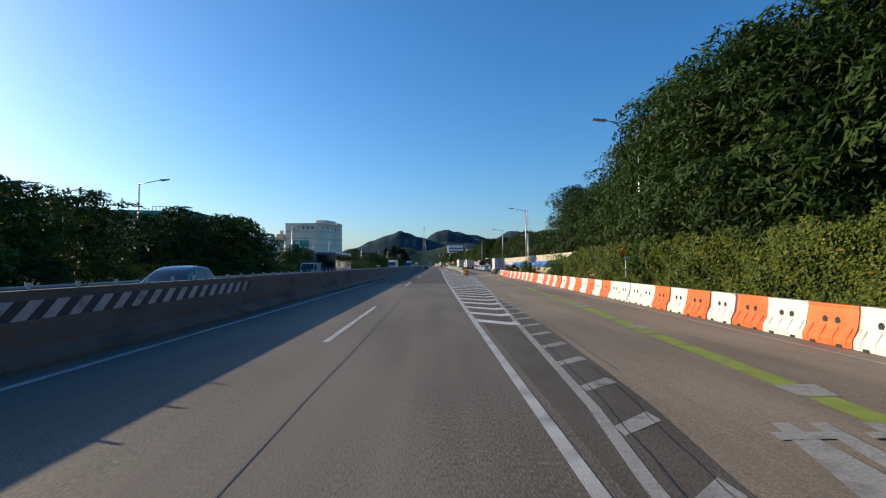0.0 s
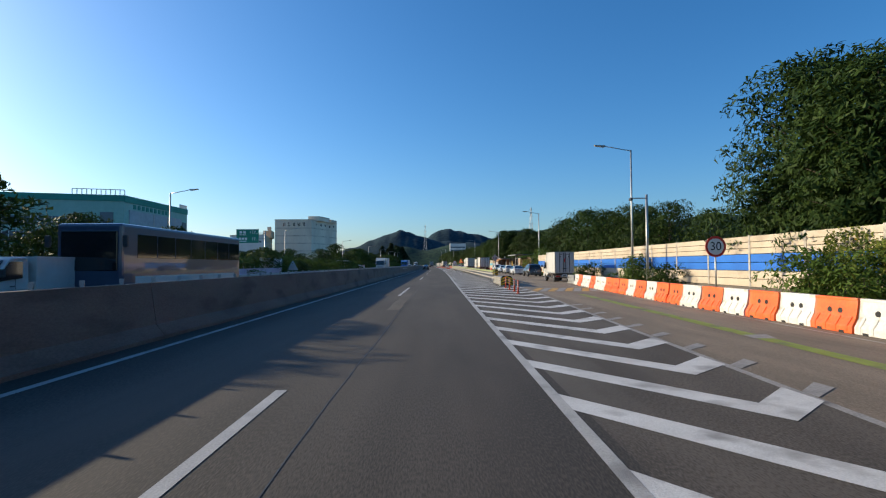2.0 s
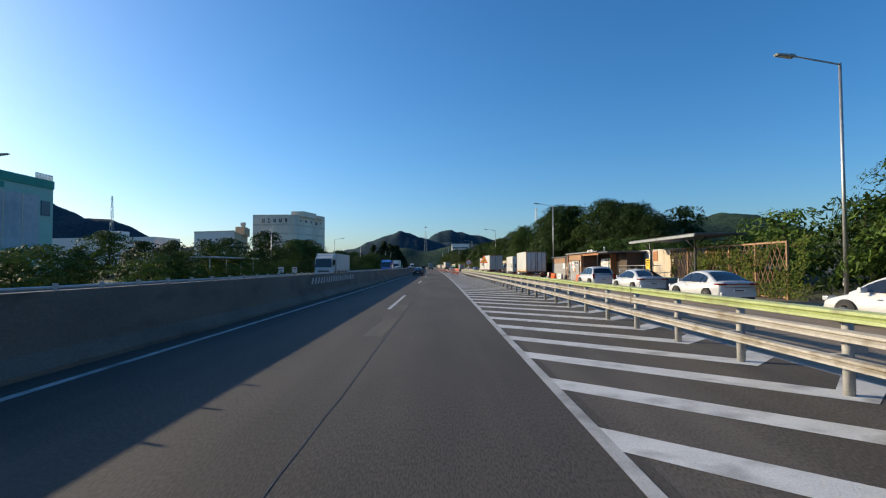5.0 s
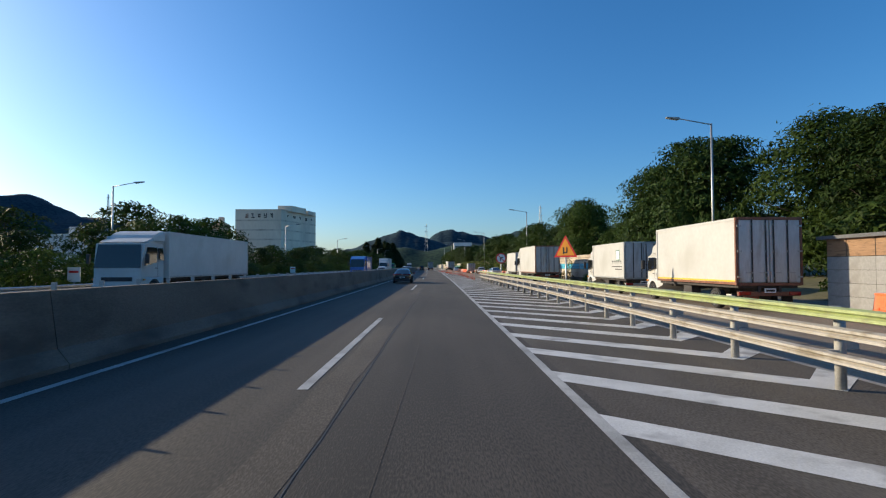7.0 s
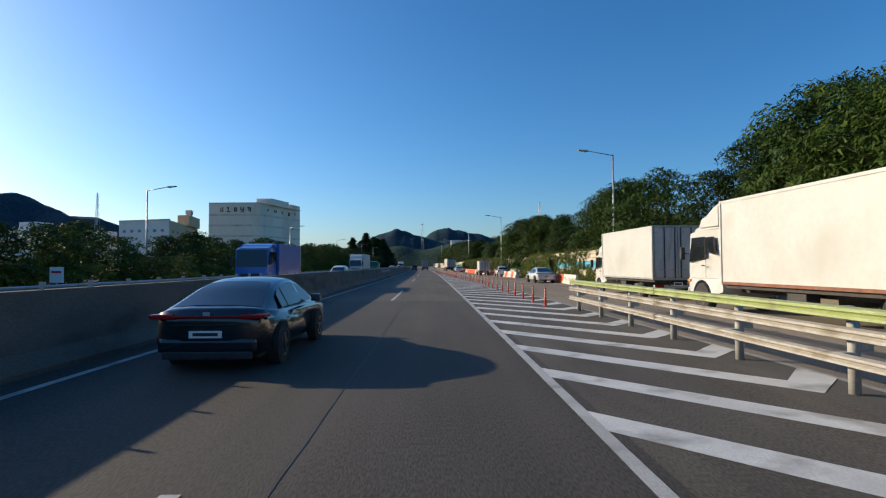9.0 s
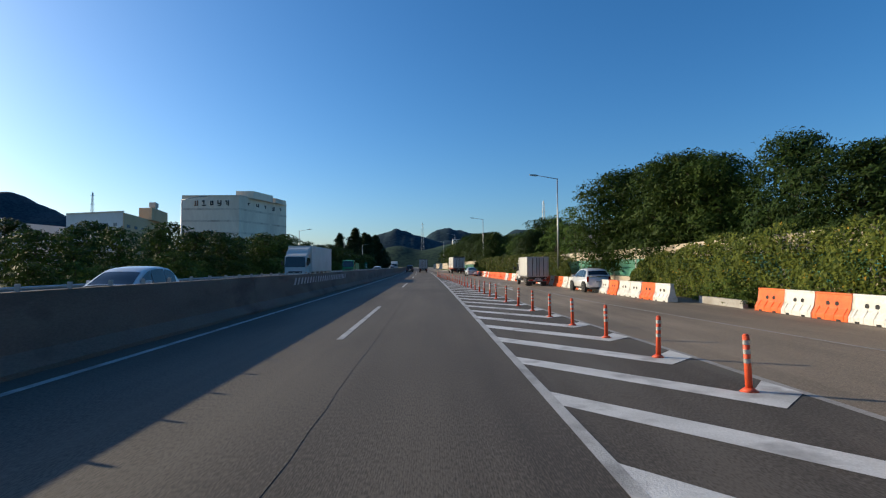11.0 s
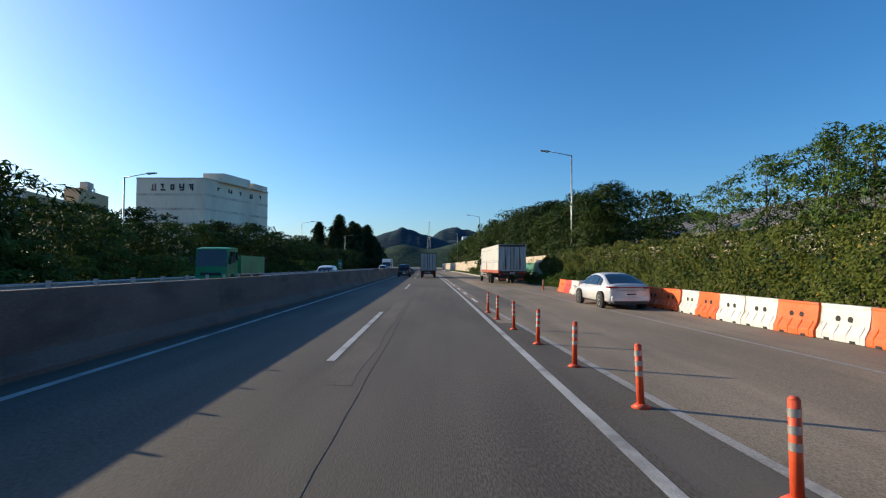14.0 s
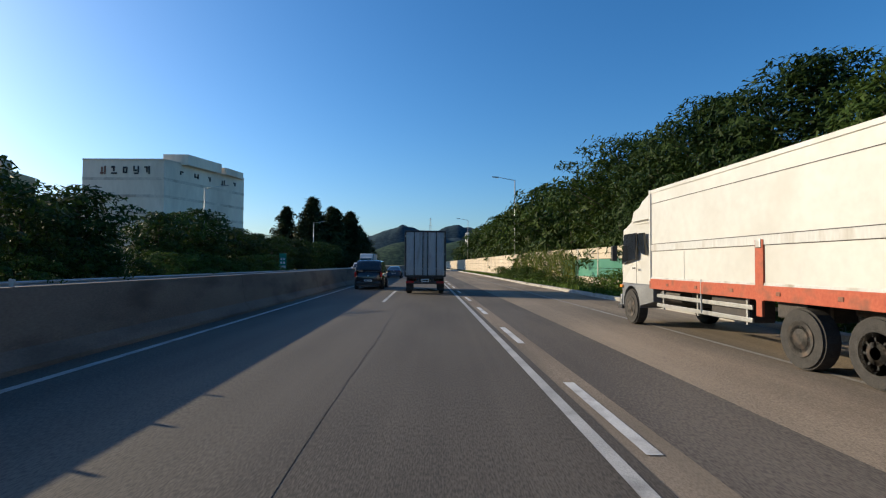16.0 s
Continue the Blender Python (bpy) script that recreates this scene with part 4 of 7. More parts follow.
def tree_proto(h, rad, base, clumps, per, leaf, material, seed, narrow=False, trunk_r=0.16, spray=0.105, droop=0.16):
    """Meshes of a trunk with limbs and of an uneven crown: clumps of sprays that catch the light on their outer side."""
    r = random.Random(seed)
    bm = B()
    lean = Vector((r.uniform(-0.05, 0.05), r.uniform(-0.05, 0.05), 1))
    for a, b, r0, r1 in ((0, 0.3, 1.0, 0.75), (0.3, 0.6, 0.75, 0.5), (0.6, 0.92, 0.5, 0.1)):
        cyl(bm, lean * h * a, lean * h * b, trunk_r * r0, trunk_r * r1, 9)
    pts, faces, rs = [], [], np.random.RandomState(seed)
    mid = base + (h - base) * 0.42
    for i in range(clumps):
        f = (i + r.random()) / clumps
        z = base + (h - base) * (0.04 + 0.90 * f)
        ang = i * 2.4 + r.uniform(-0.5, 0.5)
        lobe = 1.0 + 0.22 * math.sin(3 * ang + seed) + 0.14 * math.sin(2 * ang + f * 7 + seed)
        if narrow:
            env = rad * (0.06 + 0.95 * (1 - f) ** 0.7) * r.uniform(0.25, 1.55)
        else:
            env = rad * (0.50 + 0.66 * math.sin(math.pi * (0.10 + 0.84 * f))) * r.uniform(0.62, 1.18) * lobe * (1.0 if spray > 0.06 else 1.25 - 0.8 * f)
        inner = i % 4 == 0
        dist = env * (r.uniform(0.10, 0.45) if inner else r.uniform(0.60, 1.0)) if f < 0.93 else env * 0.3
        c = Vector((math.cos(ang) * dist, math.sin(ang) * dist, z))
        if not narrow and i % 3 == 0:
            cyl(bm, lean * max(base * 0.7, z * 0.72), c, trunk_r * 0.30, trunk_r * 0.06, 5)
        cr = (h - base) * (0.075 if narrow else spray) * r.uniform(0.7, 1.35) * (1.5 if inner else 1.0) * (1.15 - 0.7 * f if narrow else 1.0)
        q = rs.normal(size=(per, 3))
        q /= np.linalg.norm(q, axis=1)[:, None]
        side = q.copy()
        # leaves sit on the outer shell of the clump, most of them on its upper half
        flip = (q[:, 2] < -0.2) & (rs.uniform(size=per) < 0.6)
        q[flip, 2] *= -1
        side[flip, 2] *= -1
        q *= (cr * rs.uniform(0.45, 1.0, per) ** 0.6)[:, None]
        ax = np.array([[math.cos(ang), math.sin(ang), 0], [-math.sin(ang), math.cos(ang), 0], [0, 0, 1.0]])
        q = (q * (np.array([1.65, 1.15, 0.62]) if not narrow else np.array([0.9, 0.8, 1.5])))
        if not narrow:
            q[:, 2] += -droop * q[:, 0] * abs(q[:, 0]) / cr + 0.16 * q[:, 0] * (1 if f > 0.6 else -0.3)
        pts.append(q @ ax + np.array(c))
        out = np.array([c.x, c.y, (c.z - mid) * 0.8])
        out /= np.linalg.norm(out) + 1e-6
        w = side @ ax * 0.75 + out * 0.65
        w[:, 2] += 0.30
        faces.append(w / (np.linalg.norm(w, axis=1)[:, None] + 1e-6))
    pts, faces = np.concatenate(pts), np.concatenate(faces)
    keep = pts[:, 2] > 0.1
    return mesh_of(bm, "trunk", bark, True), leaf_mesh("crown", pts[keep], leaf, material, seed + 1, up=0.6, facing=faces[keep], loose=0.5, slim=0.62)


PROTO = {
    "near": [tree_proto(11.0, 3.0, 0.8, 125, 165, 0.26, leaf_dark, 11), tree_proto(11.0, 3.3, 1.0, 125, 165, 0.26, leaf_mid, 12, droop=0.3), tree_proto(11.0, 2.9, 0.8, 125, 165, 0.26, leaf_dark, 15, droop=0.25)],
    "big": [tree_proto(11.0, 3.5, 1.0, 90, 75, 0.34, leaf_dark, 11), tree_proto(11.0, 3.9, 1.2, 90, 75, 0.34, leaf_mid, 12), tree_proto(11.0, 3.3, 1.0, 90, 75, 0.34, leaf_dark, 13),
            tree_proto(11.0, 3.7, 1.2, 90, 75, 0.34, leaf_mid, 14)],
    "far": [tree_proto(9.0, 3.1, 0.5, 60, 62, 0.43, leaf_dark, 21, spray=0.095), tree_proto(9.0, 3.4, 0.6, 60, 62, 0.43, leaf_mid, 22, spray=0.10, droop=0.3), tree_proto(9.0, 2.9, 0.6, 60, 62, 0.43, leaf_dark, 23, spray=0.09)],
    "bush": [tree_proto(3.0, 1.7, 0.1, 26, 80, 0.20, leaf_mid, 31, trunk_r=0.05, spray=0.15), tree_proto(3.0, 1.9, 0.1, 26, 80, 0.20, leaf_light, 32, trunk_r=0.05, spray=0.15)],
    "airy": [tree_proto(8.0, 2.7, 1.6, 44, 80, 0.20, leaf_light, 61, trunk_r=0.10, spray=0.075, droop=0.4)],
    "weed": [tree_proto(1.6, 0.9, 0.0, 18, 75, 0.14, leaf_light, 41, trunk_r=0.03, spray=0.2), tree_proto(1.6, 1.0, 0.0, 18, 75, 0.14, leaf_mid, 42, trunk_r=0.03, spray=0.2)],
    "poplar": [tree_proto(20.0, 3.4, 0.3, 200, 50, 0.62, leaf_poplar, 51, narrow=True), tree_proto(20.0, 4.0, 0.3, 200, 50, 0.62, leaf_poplar, 52, narrow=True), tree_proto(20.0, 3.0, 0.3, 180, 50, 0.62, leaf_poplar, 53, narrow=True)],
}
HOW = {"near": ("tree", "leafy roadside tree with a dense uneven crown", "tree", 11.0), "big": ("tree", "leafy roadside tree with a dense uneven crown", "tree", 11.0), "far": ("tree", "dark leafy tree in a wooded belt", "tree", 9.0), "airy": ("tree", "slender open tree with feathery light green leaves", "tree", 8.0), "bush": ("shrub", "bushy green shrub at the roadside", "shrub", 3.0),
       "weed": ("weed_clump", "tall green weeds growing at the kerb", "weeds", 1.6), "poplar": ("poplar_tree", "tall narrow dark poplar", "tree", 20.0)}
trng = random.Random(77)


def tree(sort, u, y, h, z=0.0, wide=1.0, which=None):
    name, label, cat, h0 = HOW[sort]
    tr, cr = PROTO[sort][trng.randrange(len(PROTO[sort])) if which is None else which]
    s = h / h0
    t = thing(name, label, cat, at(u, y, z, trng.uniform(0, 360)) @ Matrix.Diagonal((s * wide, s * wide * trng.uniform(0.9, 1.1), s, 1)), name + "s by the road")
    part("trunk", tr, bark, t)
    part("crown", cr, leaf_dark, t)


BASE_R = [(-15, 13.6), (40, 16.6), (60, 18.4), (130, 18), (140, 23), (185, 23), (200, 17.2), (225, 15.4), (240, 13.4), (256, 14.3), (284, 14.5), (290, 13.5), (300, 13.4), (320, 12.8), (345, 12.4), (390, 11.6), (480, 12.5)]
TOP_R = [(-15, 13.2), (18, 13.0), (30, 12.0), (40, 10.6), (50, 9.2), (56, 7.0), (62, 7.2), (66, 9.6), (71, 10.0), (73.5, 5.2), (85, 6.6), (98, 7.8), (110, 9.0), (120, 9.0), (127, 8.4), (140, 6.0), (150, 4.6), (162, 4.4), (168, 4.8), (174, 8.6), (180, 10.0), (193, 12.0), (198, 10.6), (203, 9.2), (206.5, 6.4), (210, 5.4), (215, 6.8), (224, 8.2), (229, 7.6), (244, 8.6), (250, 8.0),
         (256, 6.0), (262, 7.4), (272, 9.0), (280, 9.8), (284, 9.0), (286, 3.4), (309, 3.4), (312, 6.0), (315, 8.6), (316.5, 8.8), (319.5, 5.0), (323, 3.6), (332, 3.6), (335, 3.4), (342, 3.4), (345, 8.6), (350, 9.9), (354, 9.0), (358, 7.6), (368, 8.8), (373, 10.8), (381, 10.6), (390, 10.4), (407, 10.4), (443, 10.5), (520, 11)]
y = -12.0
while y < 500:
    big = y < 395
    h = lerp(TOP_R, y) * trng.uniform(0.90, 1.06)
    near = y < 72 or 168 < y < 212 or 236 < y < 386
    tree("near" if near else "big" if big else "far", lerp(BASE_R, y) + trng.uniform(0.2, 2.2), y, h)
    y += trng.uniform(3.4, 4.6) if y < 60 else trng.uniform(4.6, 6.4)
y = -10.0
while y < 640:
    h = lerp(TOP_R, y) * trng.uniform(0.85, 1.0)
    tree("far", lerp(BASE_R, y) + trng.uniform(6, 12), y, h, 1.2)
    y += trng.uniform(12, 17)
# trees leaning over the start of the slip road
for u, y, h in ((12.7, 20.5, 11.0), (12.5, 27.0, 11.4), (14.4, 24, 13.0), (14.6, 30.5, 12.8), (14.8, 37, 11.6), (15.6, 43, 10.6), (15.4, 49.5, 9.6), (18.0, 66.0, 11.0), (18.3, 70.3, 12.4)):
    tree("near", u, y, h, which=trng.choice((0, 2)))
for u, y, h in ((18.9, 159.5, 3.9), (19.4, 164.0, 4.7), (19.2, 169.0, 4.5), (19.4, 173.5, 5.0), (18.4, 178.0, 4.6), (17.4, 131.0, 4.4), (16.6, 127.6, 3.6), (18.4, 135.0, 4.8), (18.8, 141.5, 4.8), (20.6, 147.0, 4.2)):
    tree("bush", u, y, h, wide=1.0)
for u, y, h in ((17.2, 221.5, 10.2), (16.4, 216.8, 9.0), (18.0, 226.5, 9.6), (17.8, 200.2, 10.4), (18.4, 195.6, 11.6)):
    tree("near", u, y, h)
for u, y, h, w in ((13.7, 280.6, 9.0, 1.2), (14.6, 273.0, 8.8, 1.1)):
    tree("near", u, y, h, wide=w, which=1)
tree("near", 17.3, 317.6, 8.9, wide=1.5, which=0)
for u, y, h in ((15.6, 320.0, 7.8), (15.0, 324.0, 7.2), (16.0, 327.0, 8.0), (15.2, 330.5, 7.4), (14.6, 334.0, 6.4), (17.6, 322.5, 7.8), (17.8, 330.0, 8.2), (16.2, 304.0, 9.0), (15.6, 308.5, 7.6), (15.4, 299.0, 6.4)):
    tree("airy", u, y, h)
TOP_L = [(0, 6.6), (24, 7.0), (28, 7.4), (37.5, 6.8), (39, 3.0), (44.5, 3.0), (46, 6.6), (57, 7.0), (66, 7.4), (73, 7.0), (76, 4.0), (84, 5.4), (105, 5.6), (112, 4.4), (121, 4.2), (135, 3.4), (165, 4.4), (178, 4.2), (183, 3.7), (192, 4.5), (199, 6.4), (203, 7.0), (212, 7.0),
         (219, 5.6), (222, 4.1), (228, 5.0), (245, 4.6), (258, 5.5), (262, 4.2), (271, 3.5), (277, 4.5), (293, 6.0), (306, 6.0), (322, 7.2), (334, 7.2), (341, 6.6), (343, 5.6), (354, 5.7), (366, 7.8), (377, 7.8), (392, 6.6), (403, 7.6), (418, 7.0), (426, 5.8), (520, 8)]
y = 14.0
while y < 540:
    tree("far", -25.6 - trng.uniform(0, 2.5), y, lerp(TOP_L, y) * (trng.choice((0.78, 0.9, 0.97, 1.0, 1.05)) if y > 78 else trng.uniform(0.98, 1.10)), wide=trng.uniform(1.05, 1.35))
    y += trng.uniform(4.0, 6.4) if y > 78 else trng.uniform(3.2, 4.6)
y = 20.0
while y < 560:
    tree("far", -34 - trng.uniform(0, 8), y, lerp(TOP_L, y) * trng.uniform(1.1, 1.3), wide=1.4)
    y += trng.uniform(13, 17)
y = 16.0
while y < 430:
    tree("bush", -22.6 - trng.uniform(0, 1.6), y, trng.uniform(1.7, 3.0), wide=trng.uniform(1.0, 1.4))
    y += trng.uniform(2.6, 4.2)
for u, y, h in ((-41, 500, 19.0), (-36, 506, 17.0), (-33, 498, 21.5), (-29.5, 508, 20.5), (-27.0, 500, 17.5), (-24.0, 512, 19.5), (-22.5, 502, 16.0), (-20.5, 516, 13.0)):
    tree("poplar", u, y, h * trng.uniform(0.92, 1.04), wide=trng.uniform(1.5, 2.1))
for u, y, h in ((13.3, 77, 1.6), (13.5, 79, 1.3), (13.6, 62, 2.0), (13.5, 64.5, 2.1), (13.6, 59, 1.5), (13.6, 82.6, 2.2), (13.7, 84.2, 1.7), (13.6, 94, 1.7), (13.5, 97, 1.5), (13.8, 103, 1.4), (13.9, 108, 1.6), (13.9, 112, 1.4),
                (13.6, 205, 1.0), (13.8, 202, 1.1), (13.6, 208, 0.8), (13.0, 214, 1.1), (11.3, 260.4, 0.9), (11.2, 261.5, 1.1), (11.4, 262.8, 1.0)):
    tree("weed", u, y, h, wide=1.1)
y = 337.5
while y < 420:
    tree("weed", lerp([(337, 8.6), (347, 8.9), (365, 8.8), (395, 8.0), (430, 8.2)], y) + trng.uniform(0, 0.5), y, trng.uniform(0.7, 1.5), wide=1.2)
    y += trng.uniform(1.2, 2.4)


def ivy(label, table, y0, y1, top, density, seed, depth=0.55, leaf=0.122, low=None, gaps=0.0):
    """A sheet of climbing leaves with a bulging face, over a wall."""
    r = np.random.RandomState(seed)
    n = int((y1 - y0) * 6.6 * density)
    ys = r.uniform(y0, y1, n)
    pts = []
    for yy in ys:
        t = lerp(top, yy) + 0.16 * math.sin(yy * 1.7) + 0.10 * math.sin(yy * 4.1 + 1)
        b = lerp(low, yy) if low else 0.05
        if t <= b:
            continue
        f = r.rand()
        if gaps and 0.25 < f < 0.97 and noise.noise(Vector((yy * 0.55, f * 2.2, seed))) + 0.5 * noise.noise(Vector((yy * 1.6, f * 5.0, seed))) > 0.35 - gaps:
            continue
        z = b + (t - b) * f
        bulge = depth * (0.55 + 0.25 * math.sin(yy * 1.1 + z * 2) + 0.2 * math.sin(yy * 2.9 - z * 3.1)) * (1.0 if f < 0.9 else 0.6)
        if f > 0.93:
            du = r.uniform(-bulge, 0.5)
        else:
            du = -bulge + r.uniform(0, 0.16)
        pts.append(P(lerp(table, yy) + du, yy, z))
    me = leaf_mesh("ivy_hedge", [tuple(p) for p in pts], leaf, leaf_ivy, seed + 1, facing=[(-1.0, -0.25, 0.45)] * len(pts), loose=0.7)
    tagged(part("ivy_hedge", me, leaf_ivy), label, "hedge", kind="stuff")


ivy("dense green climbing plants covering the noise barrier", [(-20, 9.9), (25, 10.2), (48, 11.2), (60, 14.2)], -16, 49, [(-16, 2.85), (40, 2.85), (47, 2.4), (49, 0.8)], 260, 101, depth=0.7)
ivy("climbing plants hanging over the blue noise barrier", [(49, 13.9), (60, 14.4), (80, 14.4)], 50, 66, [(50, 3.2), (53, 3.1), (57, 1.2), (60, 2.6), (64, 3.0), (66, 1.0)], 140, 103, depth=0.6)
ivy("patchy green climbing plants over the light blue panels", [(236, 12.4), (240, 12.0), (256, 11.8)], 236, 255, [(236, 3.0), (255, 2.9)], 200, 105, depth=0.35, gaps=0.32)
ivy("thick green ivy hedge with a few yellow leaves", [(254, 11.6), (262, 11.4), (268, 12.0), (276, 12.7)], 253.5, 276, [(253.5, 2.9), (262, 3.0), (268, 2.5), (273, 2.2), (276, 0.6)], 250, 106, depth=0.7)
ivy("long dense green ivy hedge with yellowing leaves", [(288, 12.2), (300, 11.6), (314, 10.7), (330, 10.6), (345, 10.2), (358, 10.3)], 289, 358, [(289, 2.0), (293, 3.0), (345, 3.1), (352, 3.15), (358, 2.5)], 300, 107, depth=0.7)
ivy("climbing plants on the cream noise barrier", [(380, 9.9), (400, 9.2), (420, 9.1)], 388, 412, [(388, 2.2), (391, 3.0), (408, 3.0), (412, 1.5)], 150, 109, depth=0.5)
ivy("climbing plants on the light blue noise barrier", [(208, 14.6), (240, 13.6)], 212, 236, [(212, 1.0), (216, 2.8), (236, 3.1)], 140, 111, depth=0.5)


def grass(label, rows, n, seed, leaf=0.22):
    r = np.random.RandomState(seed)
    pts = []
    for _ in range(n):
        y = r.uniform(rows[0][0], rows[-1][0])
        pts.append(tuple(P(lerp(rows, y) + r.uniform(0, 1.2), y, r.uniform(0.05, 0.35))))
    tagged(part("grass", leaf_mesh("grass", pts, leaf, leaf_light, seed, up=1.5), leaf_light), label, "grass", kind="stuff")


grass("tufts of green grass on the verge", [(341, 8.4), (365, 8.05), (395, 7.35), (430, 7.6), (470, 7.6)], 9000, 5)
grass("grass at the foot of the noise barrier", [(92, 12.9), (130, 13.2)], 2500, 6)
grass("grass along the far guard rail", [(10, -21.9), (420, -21.9)], 12000, 7, 0.35)

ivy("reddish and green climbing plants on the brown trellis", [(134, 15.1), (149, 15.1)], 134.5, 148.2, [(134.5, 3.0), (148.2, 2.7)], 90, 113, depth=0.25, gaps=0.3)

# ---- hills ----


def hill(name, label, cx, cy, peaks, w, dpt, material, nx=90, ny=14):
    """A ridge: peaks are (x, height, spread)."""
    bm = B()
    grid = []
    for j in range(ny + 1):
        row = []
        for i in range(nx + 1):
            x = cx - w / 2 + w * i / nx
            yy = cy - dpt / 2 + dpt * j / ny
            f = max(0.0, math.cos((yy - cy) / dpt * math.pi))
            h = sum((p[1] * math.exp(-(abs(x - p[0]) / p[2]) ** 1.7)) ** 4 for p in peaks) ** 0.25
            h += 0.06 * h * noise.noise(Vector((x * 0.010, yy * 0.010, 3.0))) + 0.035 * h * noise.noise(Vector((x * 0.045, yy * 0.045, 7.0)))
            row.append(bm.verts.new((x, yy, -6 + h * f)))
        grid.append(row)
    for a, b in zip(grid, grid[1:]):
        for i in range(nx):
            bm.faces.new((a[i], a[i + 1], b[i + 1], b[i]))
    setting(name, bm, material, label, "hill", smooth=True)


# hills 1, 2 and 4 wear the haze-blue colour, 3 and 5 the plain woods
hill("hill_1", "wooded hill with a rounded peak, coloured blue for haze", -150, 2550, [(-168, 157, 120), (-105, 140, 120), (-235, 138, 120), (-310, 116, 120), (-50, 126, 130), (-400, 84, 120), (60, 112, 150), (-560, 66, 200), (180, 112, 190)], 1500, 700, hill_hazed, 170)
hill("hill_2", "second wooded peak behind the road", 120, 2900, [(80, 192, 120), (20, 168, 110), (150, 168, 120), (-20, 140, 120), (240, 172, 150), (460, 200, 230)], 1400, 700, hill_hazed, 140)
hill("hill_5", "near green wooded rise below the far peaks", 20, 1600, [(-300, 20, 90), (-220, 36, 90), (-90, 62, 110), (60, 68, 140), (200, 66, 150)], 900, 420, hill_mat, 120)
hill("hill_3", "green wooded slope beyond the slip road", 520, 1500, [(330, 105, 150), (560, 135, 240), (800, 150, 240)], 1300, 700, hill_mat, 120)
hill("hill_4", "long dark wooded ridge behind the factories", -2500, 3000, [(-2950, 640, 640), (-2250, 400, 430), (-1850, 270, 380), (-1300, 120, 380)], 3600, 1200, hill_hazed, 130)

# ---- buildings ----


def block(corners, z0, z1):
    bm = B()
    a, b = [bm.verts.new((x, y, z0)) for x, y in corners], [bm.verts.new((x, y, z1)) for x, y in corners]
    n = len(corners)
    for i in range(n):
        bm.faces.new((a[i], a[(i + 1) % n], b[(i + 1) % n], b[i]))
    bm.faces.new(a)
    bm.faces.new(b)
    return bm


def along(a, b, f, out=0.0, z=0.0):
    """A point part of the way along a facade from a to b, pushed outwards."""
    a, b = Vector(a), Vector(b)
    d = (b - a)
    nrm = Vector((d.y, -d.x)).normalized()
    p = a + d * f + nrm * out
    return (p.x, p.y, z)


def facade_box(a, b, f0, f1, z0, z1, out):
    bm = B()
    lo = [along(a, b, f, o, z0) for f, o in ((f0, -0.2), (f1, -0.2), (f1, out), (f0, out))]
    v = [bm.verts.new(p) for p in lo] + [bm.verts.new((p[0], p[1], z1)) for p in lo]
    for q in ((0, 1, 2, 3), (4, 5, 6, 7), (0, 1, 5, 4), (1, 2, 6, 5), (2, 3, 7, 6), (3, 0, 4, 7)):
        bm.faces.new([v[i] for i in q])
    return bm


wh = thing("warehouse", "large cream concrete cold-store building with dark lettering", "warehouse", Matrix())
A_, B_, C_, D_ = (-169.0, 590.0), (-130.5, 589.0), (-114.0, 642.5), (-153.0, 645.0)
part("wall", block([A_, B_, C_, D_], 0, 49.3), bldg_cream_hazed, wh)
for a, b in ((A_, B_), (B_, C_)):
    for z in (8, 16, 24, 32, 40):
        part("ledge", facade_box(a, b, 0.0, 1.0, z, z + 1.3, 0.14), bldg_stain, wh)
    part("parapet", facade_box(a, b, 0.0, 1.0, 49.3, 50.0, 0.3), bldg_band, wh)
# large letters in plain bars: left, right, foot and head of each bar as shares of the sign's square
GLYPH = [((0.0, 0.5, 0.0, 0.22), (0.15, 0.35, 0.22, 0.9), (0.65, 0.85, 0.0, 1.0)), ((0.0, 0.55, 0.75, 1.0), (0.3, 0.5, 0.35, 0.75), (0.0, 0.9, 0.0, 0.2)), ((0.1, 0.8, 0.7, 0.9), (0.1, 0.3, 0.3, 0.7), (0.6, 0.8, 0.3, 0.7), (0.1, 0.8, 0.1, 0.3)),
         ((0.0, 0.2, 0.35, 1.0), (0.2, 0.6, 0.35, 0.55), (0.7, 0.9, 0.2, 1.0), (0.1, 0.8, 0.0, 0.18)), ((0.0, 0.5, 0.75, 0.95), (0.3, 0.5, 0.2, 0.75), (0.65, 0.85, 0.0, 1.0))]
for i, g in enumerate(GLYPH):
    f = 0.22 + i * 0.135
    for x0, x1, y0, y1 in g:
        part("lettering_bar", facade_box(A_, B_, f + x0 * 0.075, f + x1 * 0.075, 42.8 + 3.8 * y0, 42.8 + 3.8 * y1, 0.35), ink if i else rust_brown, wh)
    f = 0.16 + i * 0.17
    for x0, x1, y0, y1 in GLYPH[(i + 2) % 5][:2 + i % 2]:
        part("lettering_bar", facade_box(B_, C_, f + x0 * 0.055, f + x1 * 0.055, 43.2 + 3.0 * y0, 43.2 + 3.0 * y1, 0.35), ink, wh)
part("roof_house", block([(-136, 598), (-124, 598), (-118, 622), (-130, 622)], 49, 54), bldg_cream_hazed, wh)
part("roof_house", block([(-124, 624), (-116.5, 624), (-113.5, 640), (-121, 640)], 49, 52.5), bldg_cream_hazed, wh)

tan = thing("factory_building", "low white and tan factory building with a roof tower", "factory", Matrix())
W0, W1, W2, W3 = (-178.0, 494.0), (-144.0, 483.0), (-159.6, 551.0), (-196.0, 560.0)
